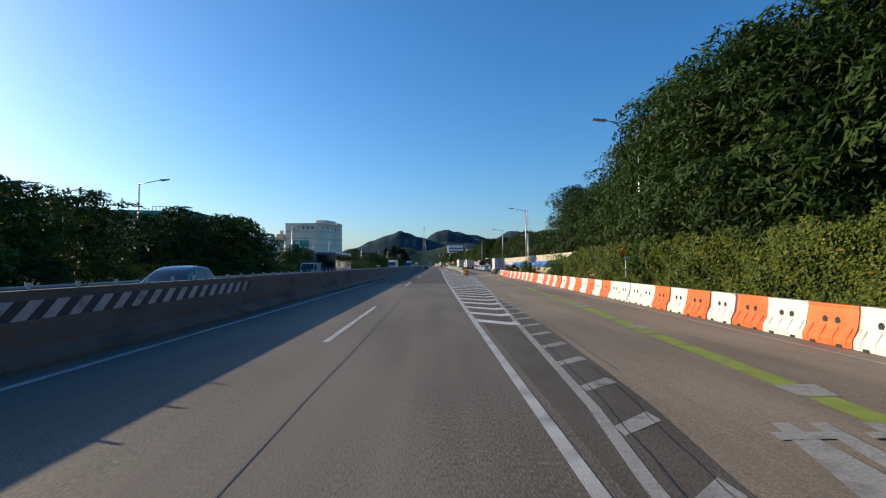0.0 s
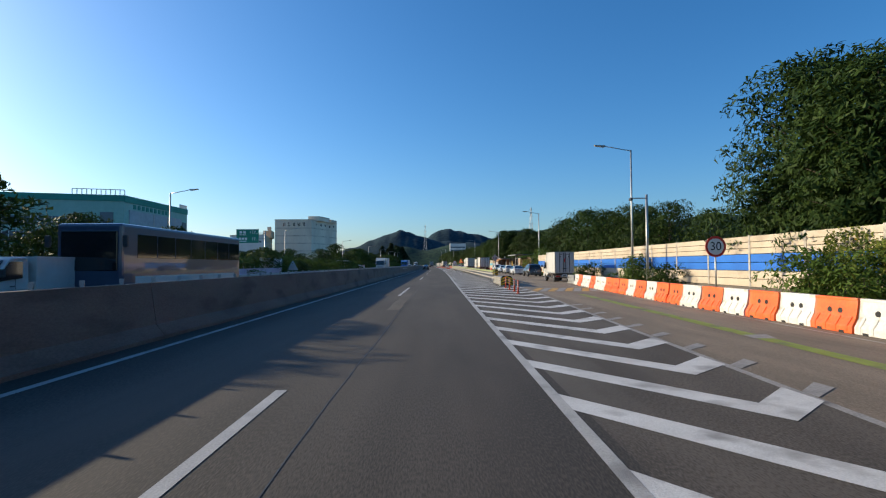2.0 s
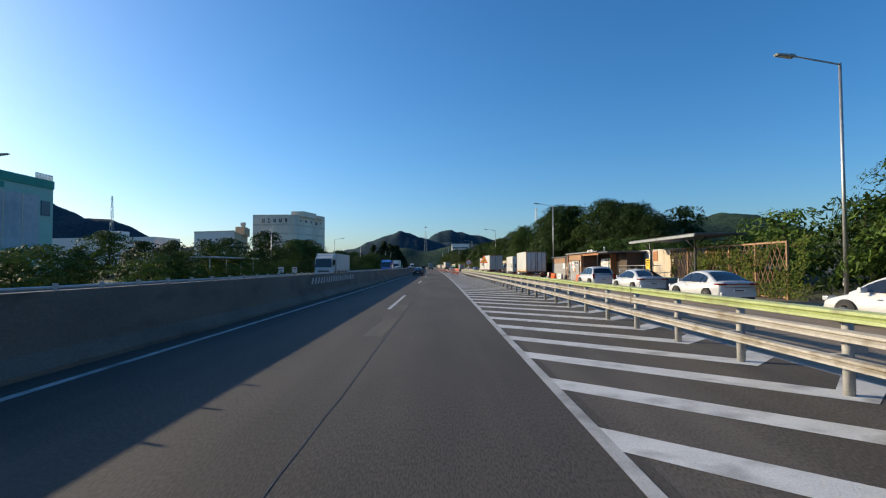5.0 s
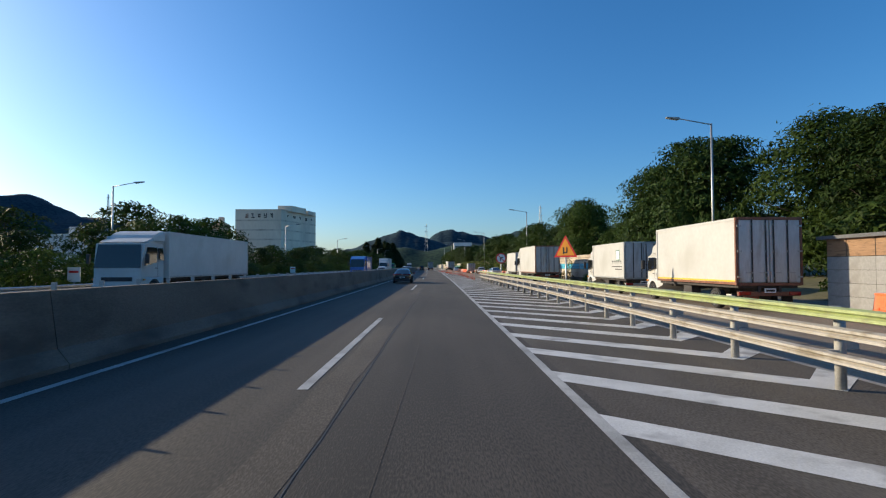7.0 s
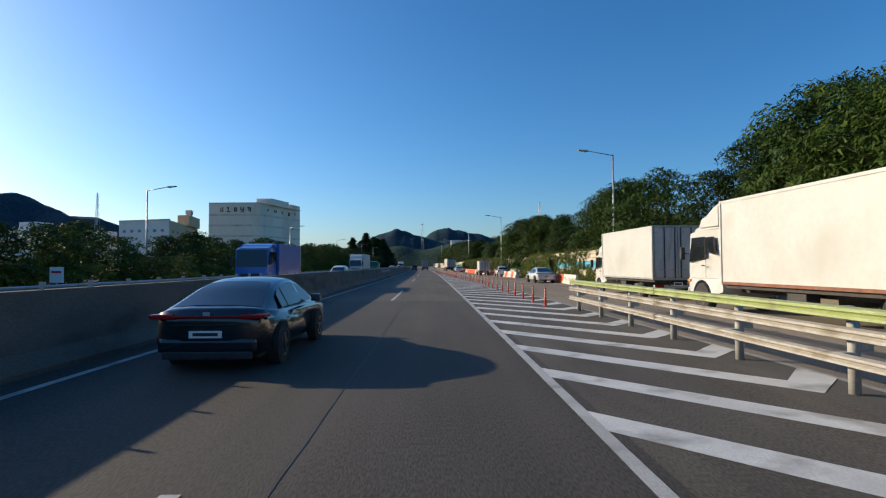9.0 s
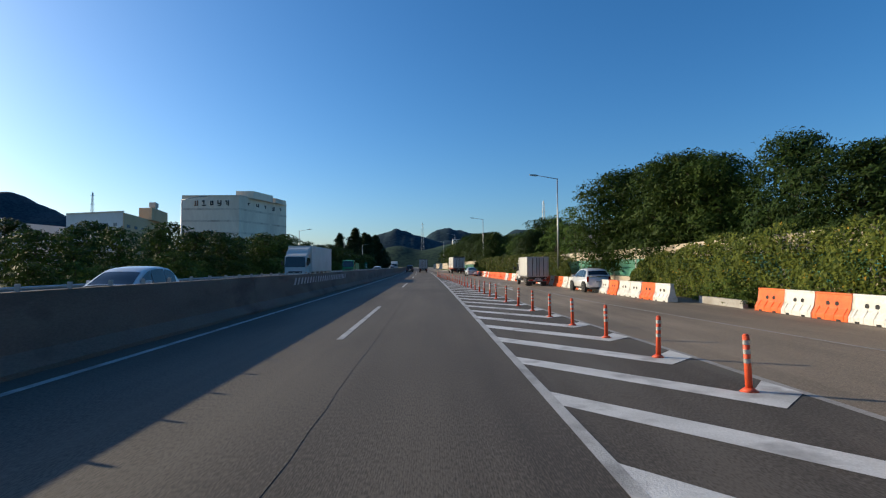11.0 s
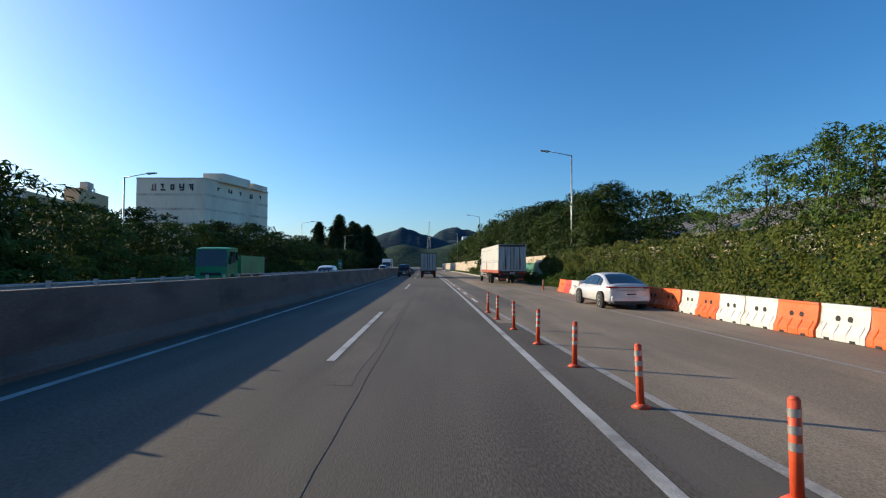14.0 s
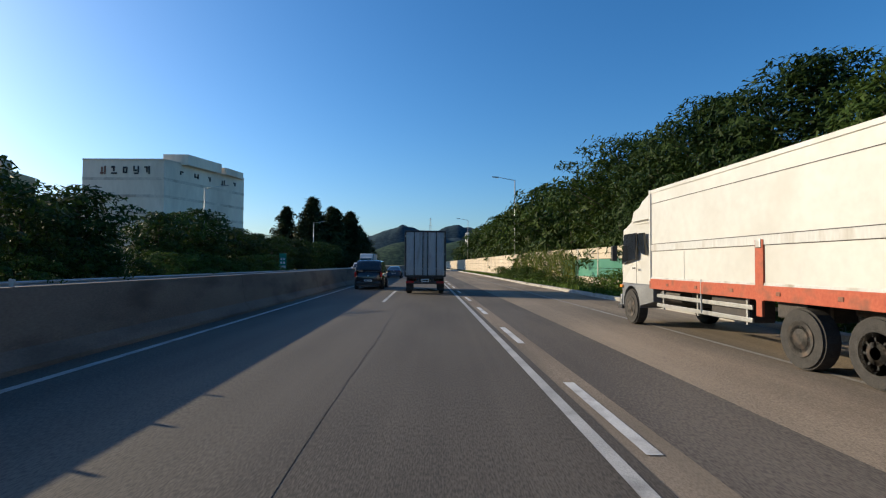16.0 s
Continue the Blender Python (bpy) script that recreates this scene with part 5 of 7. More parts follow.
part("wall", block([W0, W1, W2, W3], 0, 27.2), bldg_orange, tan)
part("front_cladding", facade_box(W0, W1, 0.0, 0.985, 0.0, 27.3, 0.15), bldg_white, tan)
part("roof_edge", facade_box(W0, W1, 0.0, 1.0, 27.3, 28.0, 0.4), bldg_band, tan)
part("roof_house", block([(-158, 520), (-150, 518), (-156, 546), (-166, 548)], 27, 33.5), bldg_orange, tan)
part("water_tank", block([(-157, 528), (-153, 527), (-155, 534), (-159, 535)], 35.0, 37.5), bldg_band, tan)
part("tank_stand", block([(-156.5, 529), (-153.5, 528), (-155, 533), (-158, 534)], 33.5, 35), galv, tan)
for i in range(6):
    part("window", facade_box(W0, W1, 0.08 + i * 0.15, 0.14 + i * 0.15, 21, 22.5, 0.22), bldg_glass, tan)
    part("window", facade_box(W1, W2, 0.06 + i * 0.15, 0.12 + i * 0.15, 20.5, 22, 0.1), bldg_glass, tan)
grey_hall = thing("factory_hall", "long pale factory hall seen above the trees", "factory", Matrix())
part("wall", block([(-330, 560), (-232, 540), (-228, 575), (-326, 600)], 0, 27), bldg_white, grey_hall)
part("roof_house", block([(-286, 560), (-272, 557), (-270, 570), (-284, 573)], 27, 33), bldg_white, grey_hall)

mint = thing("office_building", "mint and white industrial building with rooftop railing", "industrial building", Matrix())
E_, F_, G_ = (-152.0, 182.0), (-93.0, 198.0), (-93.5, 238.0)
part("wall", block([E_, F_, G_, (-150, 238)], 0, 22.4), bldg_mint, mint)
part("roof_trim", facade_box(F_, G_, 0, 1, 20.6, 22.6, 0.25), bldg_teal, mint)
part("roof_trim", facade_box(E_, F_, 0, 1, 20.8, 22.6, 0.25), bldg_teal, mint)
part("hoarding", facade_box(F_, G_, 0.06, 0.88, 6, 18.5, 0.3), bldg_hoard, mint)
for i in range(9):
    part("lettering_bar", facade_box(F_, G_, 0.12 + i * 0.06, 0.15 + i * 0.06, 19.0, 20.3, 0.2), bldg_teal, mint)
for f in (0.40, 0.62, 0.75):
    part("hoarding_joint", facade_box(F_, G_, f, f + 0.008, 6, 18.5, 0.36), bldg_band, mint)
part("hoarding_mark", facade_box(F_, G_, 0.52, 0.60, 12, 15, 0.36), bldg_band, mint)
part("window", facade_box(F_, G_, 0.90, 0.97, 14, 17.5, 0.2), bldg_glass, mint)
part("window", facade_box(E_, F_, 0.90, 0.955, 14, 17.5, 0.2), bldg_glass, mint)
for z in (13.5, 9.0):
    part("window_band", facade_box(E_, F_, 0.45, 0.82, z, z + 2.6, 0.15), bldg_glass, mint)
for f in range(14):
    part("window_mullion", facade_box(E_, F_, 0.45 + f * 0.028, 0.4535 + f * 0.028, 9, 16.1, 0.22), bldg_white, mint)
for f in range(12):
    part("rail_bar", facade_box(E_, F_, 0.78 + f * 0.02, 0.783 + f * 0.02, 22.4, 24.2, 0.0), bldg_white, mint)
    part("rail_bar", facade_box(F_, G_, 0.86 + f * 0.012, 0.864 + f * 0.012, 22.4, 24.0, 0.0), bldg_white, mint)
part("rail_top", facade_box(E_, F_, 0.78, 1.0, 24.1, 24.3, 0.0), bldg_white, mint)
shed = thing("workshop", "small white gabled workshop behind the trees", "workshop", Matrix())
bm = B()
prism(bm, [(-150, 0), (-128, 0), (-128, 14), (-139, 18), (-150, 14)], 168, 178, "y")
part("wall", bm, bldg_hoard, shed)
for sx in (-1, 1):
    bm = B()
    prism(bm, [(-139, 18.02), (-139, 18.5), (-139 + sx * 12.0, 14.1), (-139 + sx * 12.0, 13.65)], 167, 179, "y")
    part("roof", bm, bldg_teal, shed)
for i in range(3):
    part("window", facade_box((-150, 168), (-128, 168), 0.12 + i * 0.28, 0.30 + i * 0.28, 9.5, 11.2, 0.1), bldg_glass, shed)
hall = thing("factory_hall", "long low works hall with a dark sheet roof behind the hedge", "factory", Matrix())
part("wall", block([(26.0, 300.0), (44.0, 300.0), (44.0, 378.0), (26.0, 378.0)], 0, 5.0), roof_sheet, hall)
bm = B()
prism(bm, [(25.2, 4.9), (35.0, 8.2), (44.8, 4.9), (44.8, 5.2), (35.0, 8.5), (25.2, 5.2)], 299, 379, "y")
part("roof", bm, roof_sheet, hall)
for k in range(26):
    part("roof_seam", cyl(B(), (25.2, 300.5 + k * 3, 5.22), (35.0, 300.5 + k * 3, 8.52), 0.05, n=4), roof_sheet, hall)
for i, (x, y, w, d, h) in enumerate(((38, 905, 26, 20, 36), (70, 940, 22, 20, 30), (60, 860, 14, 14, 24))):
    t = thing("far_building", "pale block building far down the road", "building", Matrix.Translation((x, y, 0)))
    bm = B()
    box(bm, (0, 0, h / 2), (w, d, h))
    part("wall", bm, bldg_white, t)
    for k in range(3):
        bm = B()
        box(bm, (0, -d / 2 - 0.05, h * (0.55 + 0.14 * k)), (w * 0.9, 0.2, h * 0.06))
        part("window_band", bm, bldg_glass, t)


church = thing("church_spire", "slim dark brown church spire rising behind a roof", "church", Matrix.Translation((59.5, 376.0, -3.9)))
part("tower", box(B(), (0, 0, 8.45), (2.6, 2.6, 9.1)), bldg_band, church)
part("spire", cyl(B(), (0, 0, 13.0), (0, 0, 21.2), 1.15, 0.05, 6), chassis, church)
part("cross_post", box(B(), (0, 0, 21.9), (0.09, 0.09, 1.5)), sign_white, church)
part("cross_bar", box(B(), (0, 0, 22.1), (0.7, 0.09, 0.09)), sign_white, church)
for k in range(4):
    part("spire_band", cyl(B(), (0, 0, 13.8 + k * 1.5), (0, 0, 13.95 + k * 1.5), 1.09 - 0.2 * k, 1.07 - 0.2 * k, 6), bldg_band, church)


# ---- lattice pylons ----
def pylon(x, y, h, w):
    t = thing("pylon", "grey lattice power pylon on the hillside", "pylon", Matrix.Translation((x, y, 0)), "pylons")
    for sx in (-1, 1):
        for sy in (-1, 1):
            part("leg", cyl(B(), (sx * w, sy * w, 0), (sx * w * 0.12, sy * w * 0.12, h), h * 0.0024, n=5), galv, t)
    for k in range(9):
        z = h * (0.2 + k * 0.09)
        f = w * (1 - 0.88 * z / h)
        g = w * (1 - 0.88 * (z / h + 0.09))
        part("brace", cyl(B(), (-f, -f, z), (g, -g, z + h * 0.09), h * 0.0015, n=4), galv, t)
        part("brace", cyl(B(), (f, -f, z), (-g, -g, z + h * 0.09), h * 0.0015, n=4), galv, t)
    for z in (0.72, 0.84, 0.96):
        part("arm", cyl(B(), (-w * 0.8, 0, h * z), (w * 0.8, 0, h * z), h * 0.0025, n=5), galv, t)


pylon(285, 1560, 168, 9)
pylon(-35, 1990, 150, 8)
pylon(-1690, 2830, 375, 14)


# ---- street lamps ----
def lamp(u, y, h, side, arm=2.8):
    t = thing("street_lamp", "tall galvanised street lamp with a slanted arm", "street lamp", at(u, y), "street lamps")
    part("pole", cyl(B(), (0, 0, 0), (0, 0, h), 0.095, 0.06, 12), galv, t, smooth=True)
    bm = B()
    box(bm, (0, 0, 0.02), (0.34, 0.34, 0.04), bevel=0.01)
    box(bm, (0, 0.10, 0.9), (0.13, 0.05, 0.3), bevel=0.01)
    part("base_plate", bm, galv, t)
    bm = B()
    cyl(bm, (0, 0, h - 0.06), (side * arm * 0.72, 0, h + 0.30), 0.040, 0.034, 8)
    part("arm", bm, galv, t, smooth=True)
    bm = B()
    x0 = side * arm * 0.70
    prism(bm, [(x0, h + 0.27), (x0 + side * 0.15, h + 0.22), (x0 + side * 0.85, h + 0.33), (x0 + side * 0.9, h + 0.40), (x0 + side * 0.1, h + 0.37)], -0.14, 0.14, "y")
    bmesh.ops.bevel(bm, geom=bm.edges[:], offset=0.02, segments=2, affect="EDGES")
    head = part("head", bm, post_grey, t)
    bm = B()
    quad(bm, [(x0 + side * 0.2, -0.10, h + 0.218), (x0 + side * 0.2, 0.10, h + 0.218), (x0 + side * 0.75, 0.10, h + 0.304), (x0 + side * 0.75, -0.10, h + 0.304)])
    part("lens", bm, sign_white, head)


for u, y, h in ((11.4, 31.0, 10.1), (13.6, 83.6, 10.45), (16.1, 133.7, 10.5), (15.5, 187.3, 10.55), (13.1, 239.0, 10.5), (11.65, 292.2, 10.45), (10.9, 350.3, 11.6), (9.5, 413.7, 12.2), (9.6, 478.0, 12.8)):
    lamp(u, y, h, -1)
for u, y, h in ((-27.4, 46.3, 9.05), (-27.3, 94.3, 8.7), (-31, 144.0, 8.4), (-30.2, 201.2, 8.8), (-28, 246.5, 8.8), (-28, 296.9, 9.0), (-27.7, 348.7, 9.15), (-27, 409.5, 10.3), (-27, 470, 11.2)):
    lamp(u, y, h, 1, 2.6)


# ---- wheels, cars, lorries (each faces +y, with its tail at y = 0) ----
def wheel_meshes(r, w):
    """Tyre, flush black disc painted as the shade inside, and a spoked or pierced wheel disc for one side."""
    bm = B()
    cyl(bm, (-w / 2, 0, 0), (w / 2, 0, 0), r, n=26)
    bmesh.ops.bevel(bm, geom=[e for e in bm.edges if len(e.link_faces) == 2 and e.calc_face_angle(0) > 1], offset=0.035, segments=2, affect="EDGES")
    tyre = mesh_of(bm, "tyre", rubber)
    small = r < 0.45
    lip = r * (0.66 if small else 0.58)
    drum = mesh_of(cyl(B(), (-w / 2 - 0.003, 0, 0), (w / 2 + 0.003, 0, 0), lip * 0.97, n=22), "brake_drum", black_hole)
    bm = B()
    n = 30 if small else 32
    rings = []
    for f, x in (((0.20, 0.016), (0.30, 0.014), (0.82, 0.008), (1.0, 0.014)) if small else ((0.30, 0.030), (0.56, 0.012), (0.76, 0.012), (1.0, 0.016))):
        rings.append([bm.verts.new((x, math.cos(a * math.tau / n) * lip * f, math.sin(a * math.tau / n) * lip * f)) for a in range(n)])
    bm.faces.new(rings[0])
    for k, (p, q) in enumerate(zip(rings, rings[1:])):
        for a in range(n):
            if k == 1 and ((small and a % 6 > 1) or (not small and a % 4 == 0)):
                continue
            bm.faces.new((p[a], p[(a + 1) % n], q[(a + 1) % n], q[a]))
    bmesh.ops.solidify(bm, geom=bm.faces[:], thickness=0.008)
    return tyre, drum, mesh_of(bm, "rim", alloy if small else steel_rim)


WHEELS = {"car": wheel_meshes(0.32, 0.22), "van": wheel_meshes(0.34, 0.24), "small": wheel_meshes(0.33, 0.22), "mid": wheel_meshes(0.40, 0.26), "big": wheel_meshes(0.50, 0.30)}


def wheel(sort, parent, x, y):
    r = {"car": 0.32, "van": 0.34, "small": 0.33, "mid": 0.40, "big": 0.50}[sort]
    tyre, drum, rim = WHEELS[sort]
    width = {"car": 0.22, "van": 0.24, "small": 0.22, "mid": 0.26, "big": 0.30}[sort]
    w = part("tyre", tyre, rubber, parent, m=pose(x, y, r))
    part("brake_drum", drum, black_hole, w)
    part("rim", rim, alloy, w, m=pose(math.copysign(width / 2, x), 0, 0, 0, 0, 0 if x > 0 else 180))


def shell(profile, hw, round_plan=0.05, drop=0.06, tuck=0.05, zb=0.6):
    """A body from its side outline, rounded in plan and towards the shoulders."""
    bm = B()
    ys = [p[0] for p in profile]
    yc, yr = (min(ys) + max(ys)) / 2, (max(ys) - min(ys)) / 2
    rings = []
    for s in (-1, -0.93, -0.75, -0.4, 0, 0.4, 0.75, 0.93, 1):
        ring = []
        for y, z in profile:
            e = abs((y - yc) / yr) ** 6
            k = abs(s) ** 5
            yy = yc + (y - yc) * (1 - round_plan * k)
            zz = z - (drop * k if z > zb else 0.0) + (0.10 * k if z < 0.35 else 0)
            t = 1 - tuck * max(0.0, (z - zb)) / 0.5 - 0.10 * e * abs(s)
            ring.append(bm.verts.new((s * hw * t, yy, zz)))
        rings.append(ring)
    n = len(profile)
    for a, b in zip(rings, rings[1:]):
        for i in range(n):
            bm.faces.new((a[i], a[(i + 1) % n], b[(i + 1) % n], b[i]))
    bm.faces.new(rings[0])
    bm.faces.new(rings[-1])
    return bm


CARS = {
    # length, half width, outline, cabin (base y0, y1, top y0, y1, z base, z top, top half width), wheels y, pillars
    "sedan": (4.68, 0.91, [(0.14, 0.22), (0.04, 0.34), (0.0, 0.52), (0.03, 0.78), (0.02, 0.97), (0.35, 1.00), (0.80, 0.95), (3.35, 0.90), (3.90, 0.84), (4.35, 0.74), (4.60, 0.60), (4.68, 0.42), (4.58, 0.20)], (0.30, 3.60, 1.55, 2.50, 0.90, 1.42, 0.58), (0.98, 3.70), (1.45, 2.45), "car"),
    "hatch": (3.60, 0.80, [(0.08, 0.26), (0.0, 0.42), (0.02, 0.75), (0.06, 0.95), (0.50, 0.96), (2.60, 0.93), (3.30, 0.80), (3.52, 0.62), (3.60, 0.42), (3.52, 0.24)], (0.08, 2.85, 0.45, 2.05, 0.92, 1.48, 0.60), (0.62, 3.02), (0.85, 1.75), "car"),
    "suv": (4.60, 0.93, [(0.12, 0.28), (0.02, 0.42), (0.0, 0.60), (0.05, 0.85), (0.10, 1.06), (0.60, 1.08), (3.15, 1.03), (3.80, 0.98), (4.30, 0.90), (4.52, 0.72), (4.60, 0.50), (4.50, 0.26)], (0.10, 3.40, 0.62, 2.50, 1.04, 1.68, 0.68), (0.92, 3.62), (1.15, 2.15), "van"),
    "van": (5.15, 0.96, [(0.06, 0.30), (0.0, 0.46), (0.02, 0.85), (0.05, 1.12), (0.60, 1.14), (4.0, 1.10), (4.75, 0.98), (5.05, 0.75), (5.15, 0.50), (5.02, 0.28)], (0.06, 4.55, 0.28, 3.55, 1.10, 1.93, 0.76), (0.95, 4.15), (1.15, 2.35, 3.35), "van"),
}


ROOF = {
    "sedan": [(0.26, 0.96), (0.75, 1.13), (1.25, 1.33), (1.75, 1.43), (2.2, 1.45), (2.65, 1.41), (3.1, 1.24), (3.62, 0.91)],
    "hatch": [(0.06, 0.93), (0.16, 1.18), (0.34, 1.38), (0.6, 1.47), (1.2, 1.51), (1.8, 1.46), (2.3, 1.26), (2.85, 0.92)],
    "suv": [(0.10, 1.03), (0.28, 1.36), (0.55, 1.61), (0.9, 1.69), (1.6, 1.71), (2.3, 1.64), (2.85, 1.38), (3.4, 1.02)],
    "van": [(0.06, 1.10), (0.14, 1.52), (0.26, 1.84), (0.5, 1.93), (2.0, 1.96), (3.3, 1.92), (3.9, 1.60), (4.55, 1.08)],
}
CARS["compact"] = (4.2, 0.88, [(y * 0.913, z * 0.95) for y, z in CARS["suv"][2]], (0.09, 3.10, 0.57, 2.28, 0.99, 1.60, 0.65), (0.84, 3.30), (1.05, 1.96), "van")
ROOF["compact"] = [(y * 0.913, z * 0.95) for y, z in ROOF["suv"]]


def car(sort, paint, m, label, category="car", group="vehicles on the road"):
    L, hw, outline, cab, wy, pillars, ws = CARS[sort]
    c = thing("car" if sort != "van" else "van", label, category, m, group)
    part("body", shell(outline, hw), paint, c, smooth=True)
    y0, y1, t0, t1, zb, zt, tw = cab
    bw = hw * 0.94
    roof = ROOF[sort]

    def arc(y):
        """Height of the roofline at y, smoothed."""
        return sum(lerp(roof, y + d) for d in (-0.16, -0.08, 0.0, 0.08, 0.16)) / 5

    def wide(z):
        return bw + (tw - bw) * max(0.0, z - zb) / (zt - zb)
    ys = [roof[0][0] + (roof[-1][0] - roof[0][0]) * i / 20 for i in range(21)]
    bm = B()
    rings = []
    for q in (-1, -0.96, -0.85, -0.5, 0, 0.5, 0.85, 0.96, 1):
        rings.append([bm.verts.new((q * wide(arc(y)), y, arc(y) - 0.055 * abs(q) ** 4)) for y in ys])
    for a, b in zip(rings, rings[1:]):
        for i in range(20):
            bm.faces.new((a[i], a[i + 1], b[i + 1], b[i]))
    for q, ring in ((-1, rings[0]), (1, rings[-1])):
        foot = [bm.verts.new((q * bw, y, zb - 0.10)) for y in ys]
        for i in range(20):
            bm.faces.new((ring[i], ring[i + 1], foot[i + 1], foot[i]))
    part("cabin", bm, paint, c, smooth=True)

    def screen(ya, yb):
        """A pane that follows the roofline between two places."""
        bm = B()
        rows = []
        for i in range(6):
            y = ya + (yb - ya) * i / 5
            rows.append([bm.verts.new((q * wide(arc(y)) * 0.88, y, arc(y) - 0.055 * abs(q * 0.88) ** 4 + 0.010)) for q in (-1, -0.5, 0, 0.5, 1)])
        for a, b in zip(rows, rows[1:]):
            for i in range(4):
                bm.faces.new((a[i], a[i + 1], b[i + 1], b[i]))
        return bm
    part("rear_window", screen(y0 + 0.10 if sort == "sedan" else y0 + 0.03, t0 - 0.12), car_glass, c, smooth=True)
    part("windscreen", screen(t1 + 0.10, y1 - 0.05), car_glass, c, smooth=True)
    cuts = [y0 + (0.75 if sort == "sedan" else 0.30)] + list(pillars) + [y1 - 0.38]
    for q in (-1, 1):
        for a, b in zip(cuts, cuts[1:]):
            bm = B()
            up = [(y, max(zb + 0.035, arc(y) - 0.115)) for y in [a + 0.03 + (b - a - 0.06) * i / 5 for i in range(6)]]
            pts = [(a + 0.03, zb + 0.03)] + up + [(b - 0.03, zb + 0.03)]
            bm.faces.new([bm.verts.new((q * (wide(z) + 0.008), y, z)) for y, z in pts])
            part("side_window", bm, car_glass, c)
    for s in (-1, 1):
        for y in wy:
            r = 0.40 if ws == "van" else 0.37
            # black disc proud of the side, painted as the shade of the wheel well
            bm = cyl(B(), (s * (hw - 0.16), y, r * 0.88), (s * (hw + 0.004), y, r * 0.88), r, n=26)
            part("wheel_well_shade", bm, black_hole, c)
            wheel(ws, c, s * (hw - (0.108 if ws == "van" else 0.098)), y)
        tall = sort in ("van", "suv", "compact", "hatch")
        bm = B()
        if tall:
            box(bm, (s * (hw - 0.12), 0.05, zb - 0.10), (0.14, 0.08, 0.34), bevel=0.025)
        else:
            box(bm, (s * (hw - 0.23), 0.035, 0.865), (0.34, 0.09, 0.075), bevel=0.02)
            box(bm, (s * (hw - 0.12), 0.16, 0.87), (0.20, 0.30, 0.06), bevel=0.02)
        part("tail_lamp", bm, red_lens, c)
        part("headlamp", box(B(), (s * (hw - 0.27), L - 0.16, 0.68), (0.36, 0.18, 0.14), bevel=0.03), head_lens, c)
        bm = B()
        box(bm, (s * (hw + 0.10), y1 - 0.62, zb + 0.08), (0.20, 0.12, 0.15), bevel=0.03)
        part("mirror", bm, paint, c)
        for p in pillars:
            part("door_handle", box(B(), (s * (hw + 0.005), p + 0.20, zb - 0.14), (0.02, 0.18, 0.03)), paint, c)
    part("rear_bumper", box(B(), (0, 0.07, 0.42), (hw * 1.66, 0.14, 0.22), bevel=0.06), paint, c)
    part("valance", box(B(), (0, 0.06, 0.27), (hw * 1.50, 0.12, 0.13), bevel=0.03), dark_pl, c)
    if sort == "sedan":
        part("light_bar", box(B(), (0, 0.005, 0.865), (hw * 1.2, 0.05, 0.035), bevel=0.01), red_lens, c)
        part("boot_seam", box(B(), (0, 0.012, 0.74), (hw * 1.25, 0.03, 0.012)), black_hole, c)
    plate = part("number_plate", box(B(), (0, -0.035, 0.60 if sort in ("sedan", "van") else 0.66), (0.50, 0.012, 0.11)), plate_white, c)
    part("plate_bar", box(B(), (0, -0.043, 0.60 if sort in ("sedan", "van") else 0.66), (0.38, 0.006, 0.05)), ink, plate)
    part("badge", box(B(), (0, -0.005, 0.90), (0.11, 0.02, 0.07), bevel=0.01), alloy, c)
    part("grille", box(B(), (0, L - 0.06, 0.52), (hw * 1.1, 0.14, 0.16), bevel=0.02), dark_pl, c)
    part("underbody", box(B(), (0, L / 2, 0.30), (hw * 1.6, L * 0.9, 0.20)), black_hole, c)
    return c


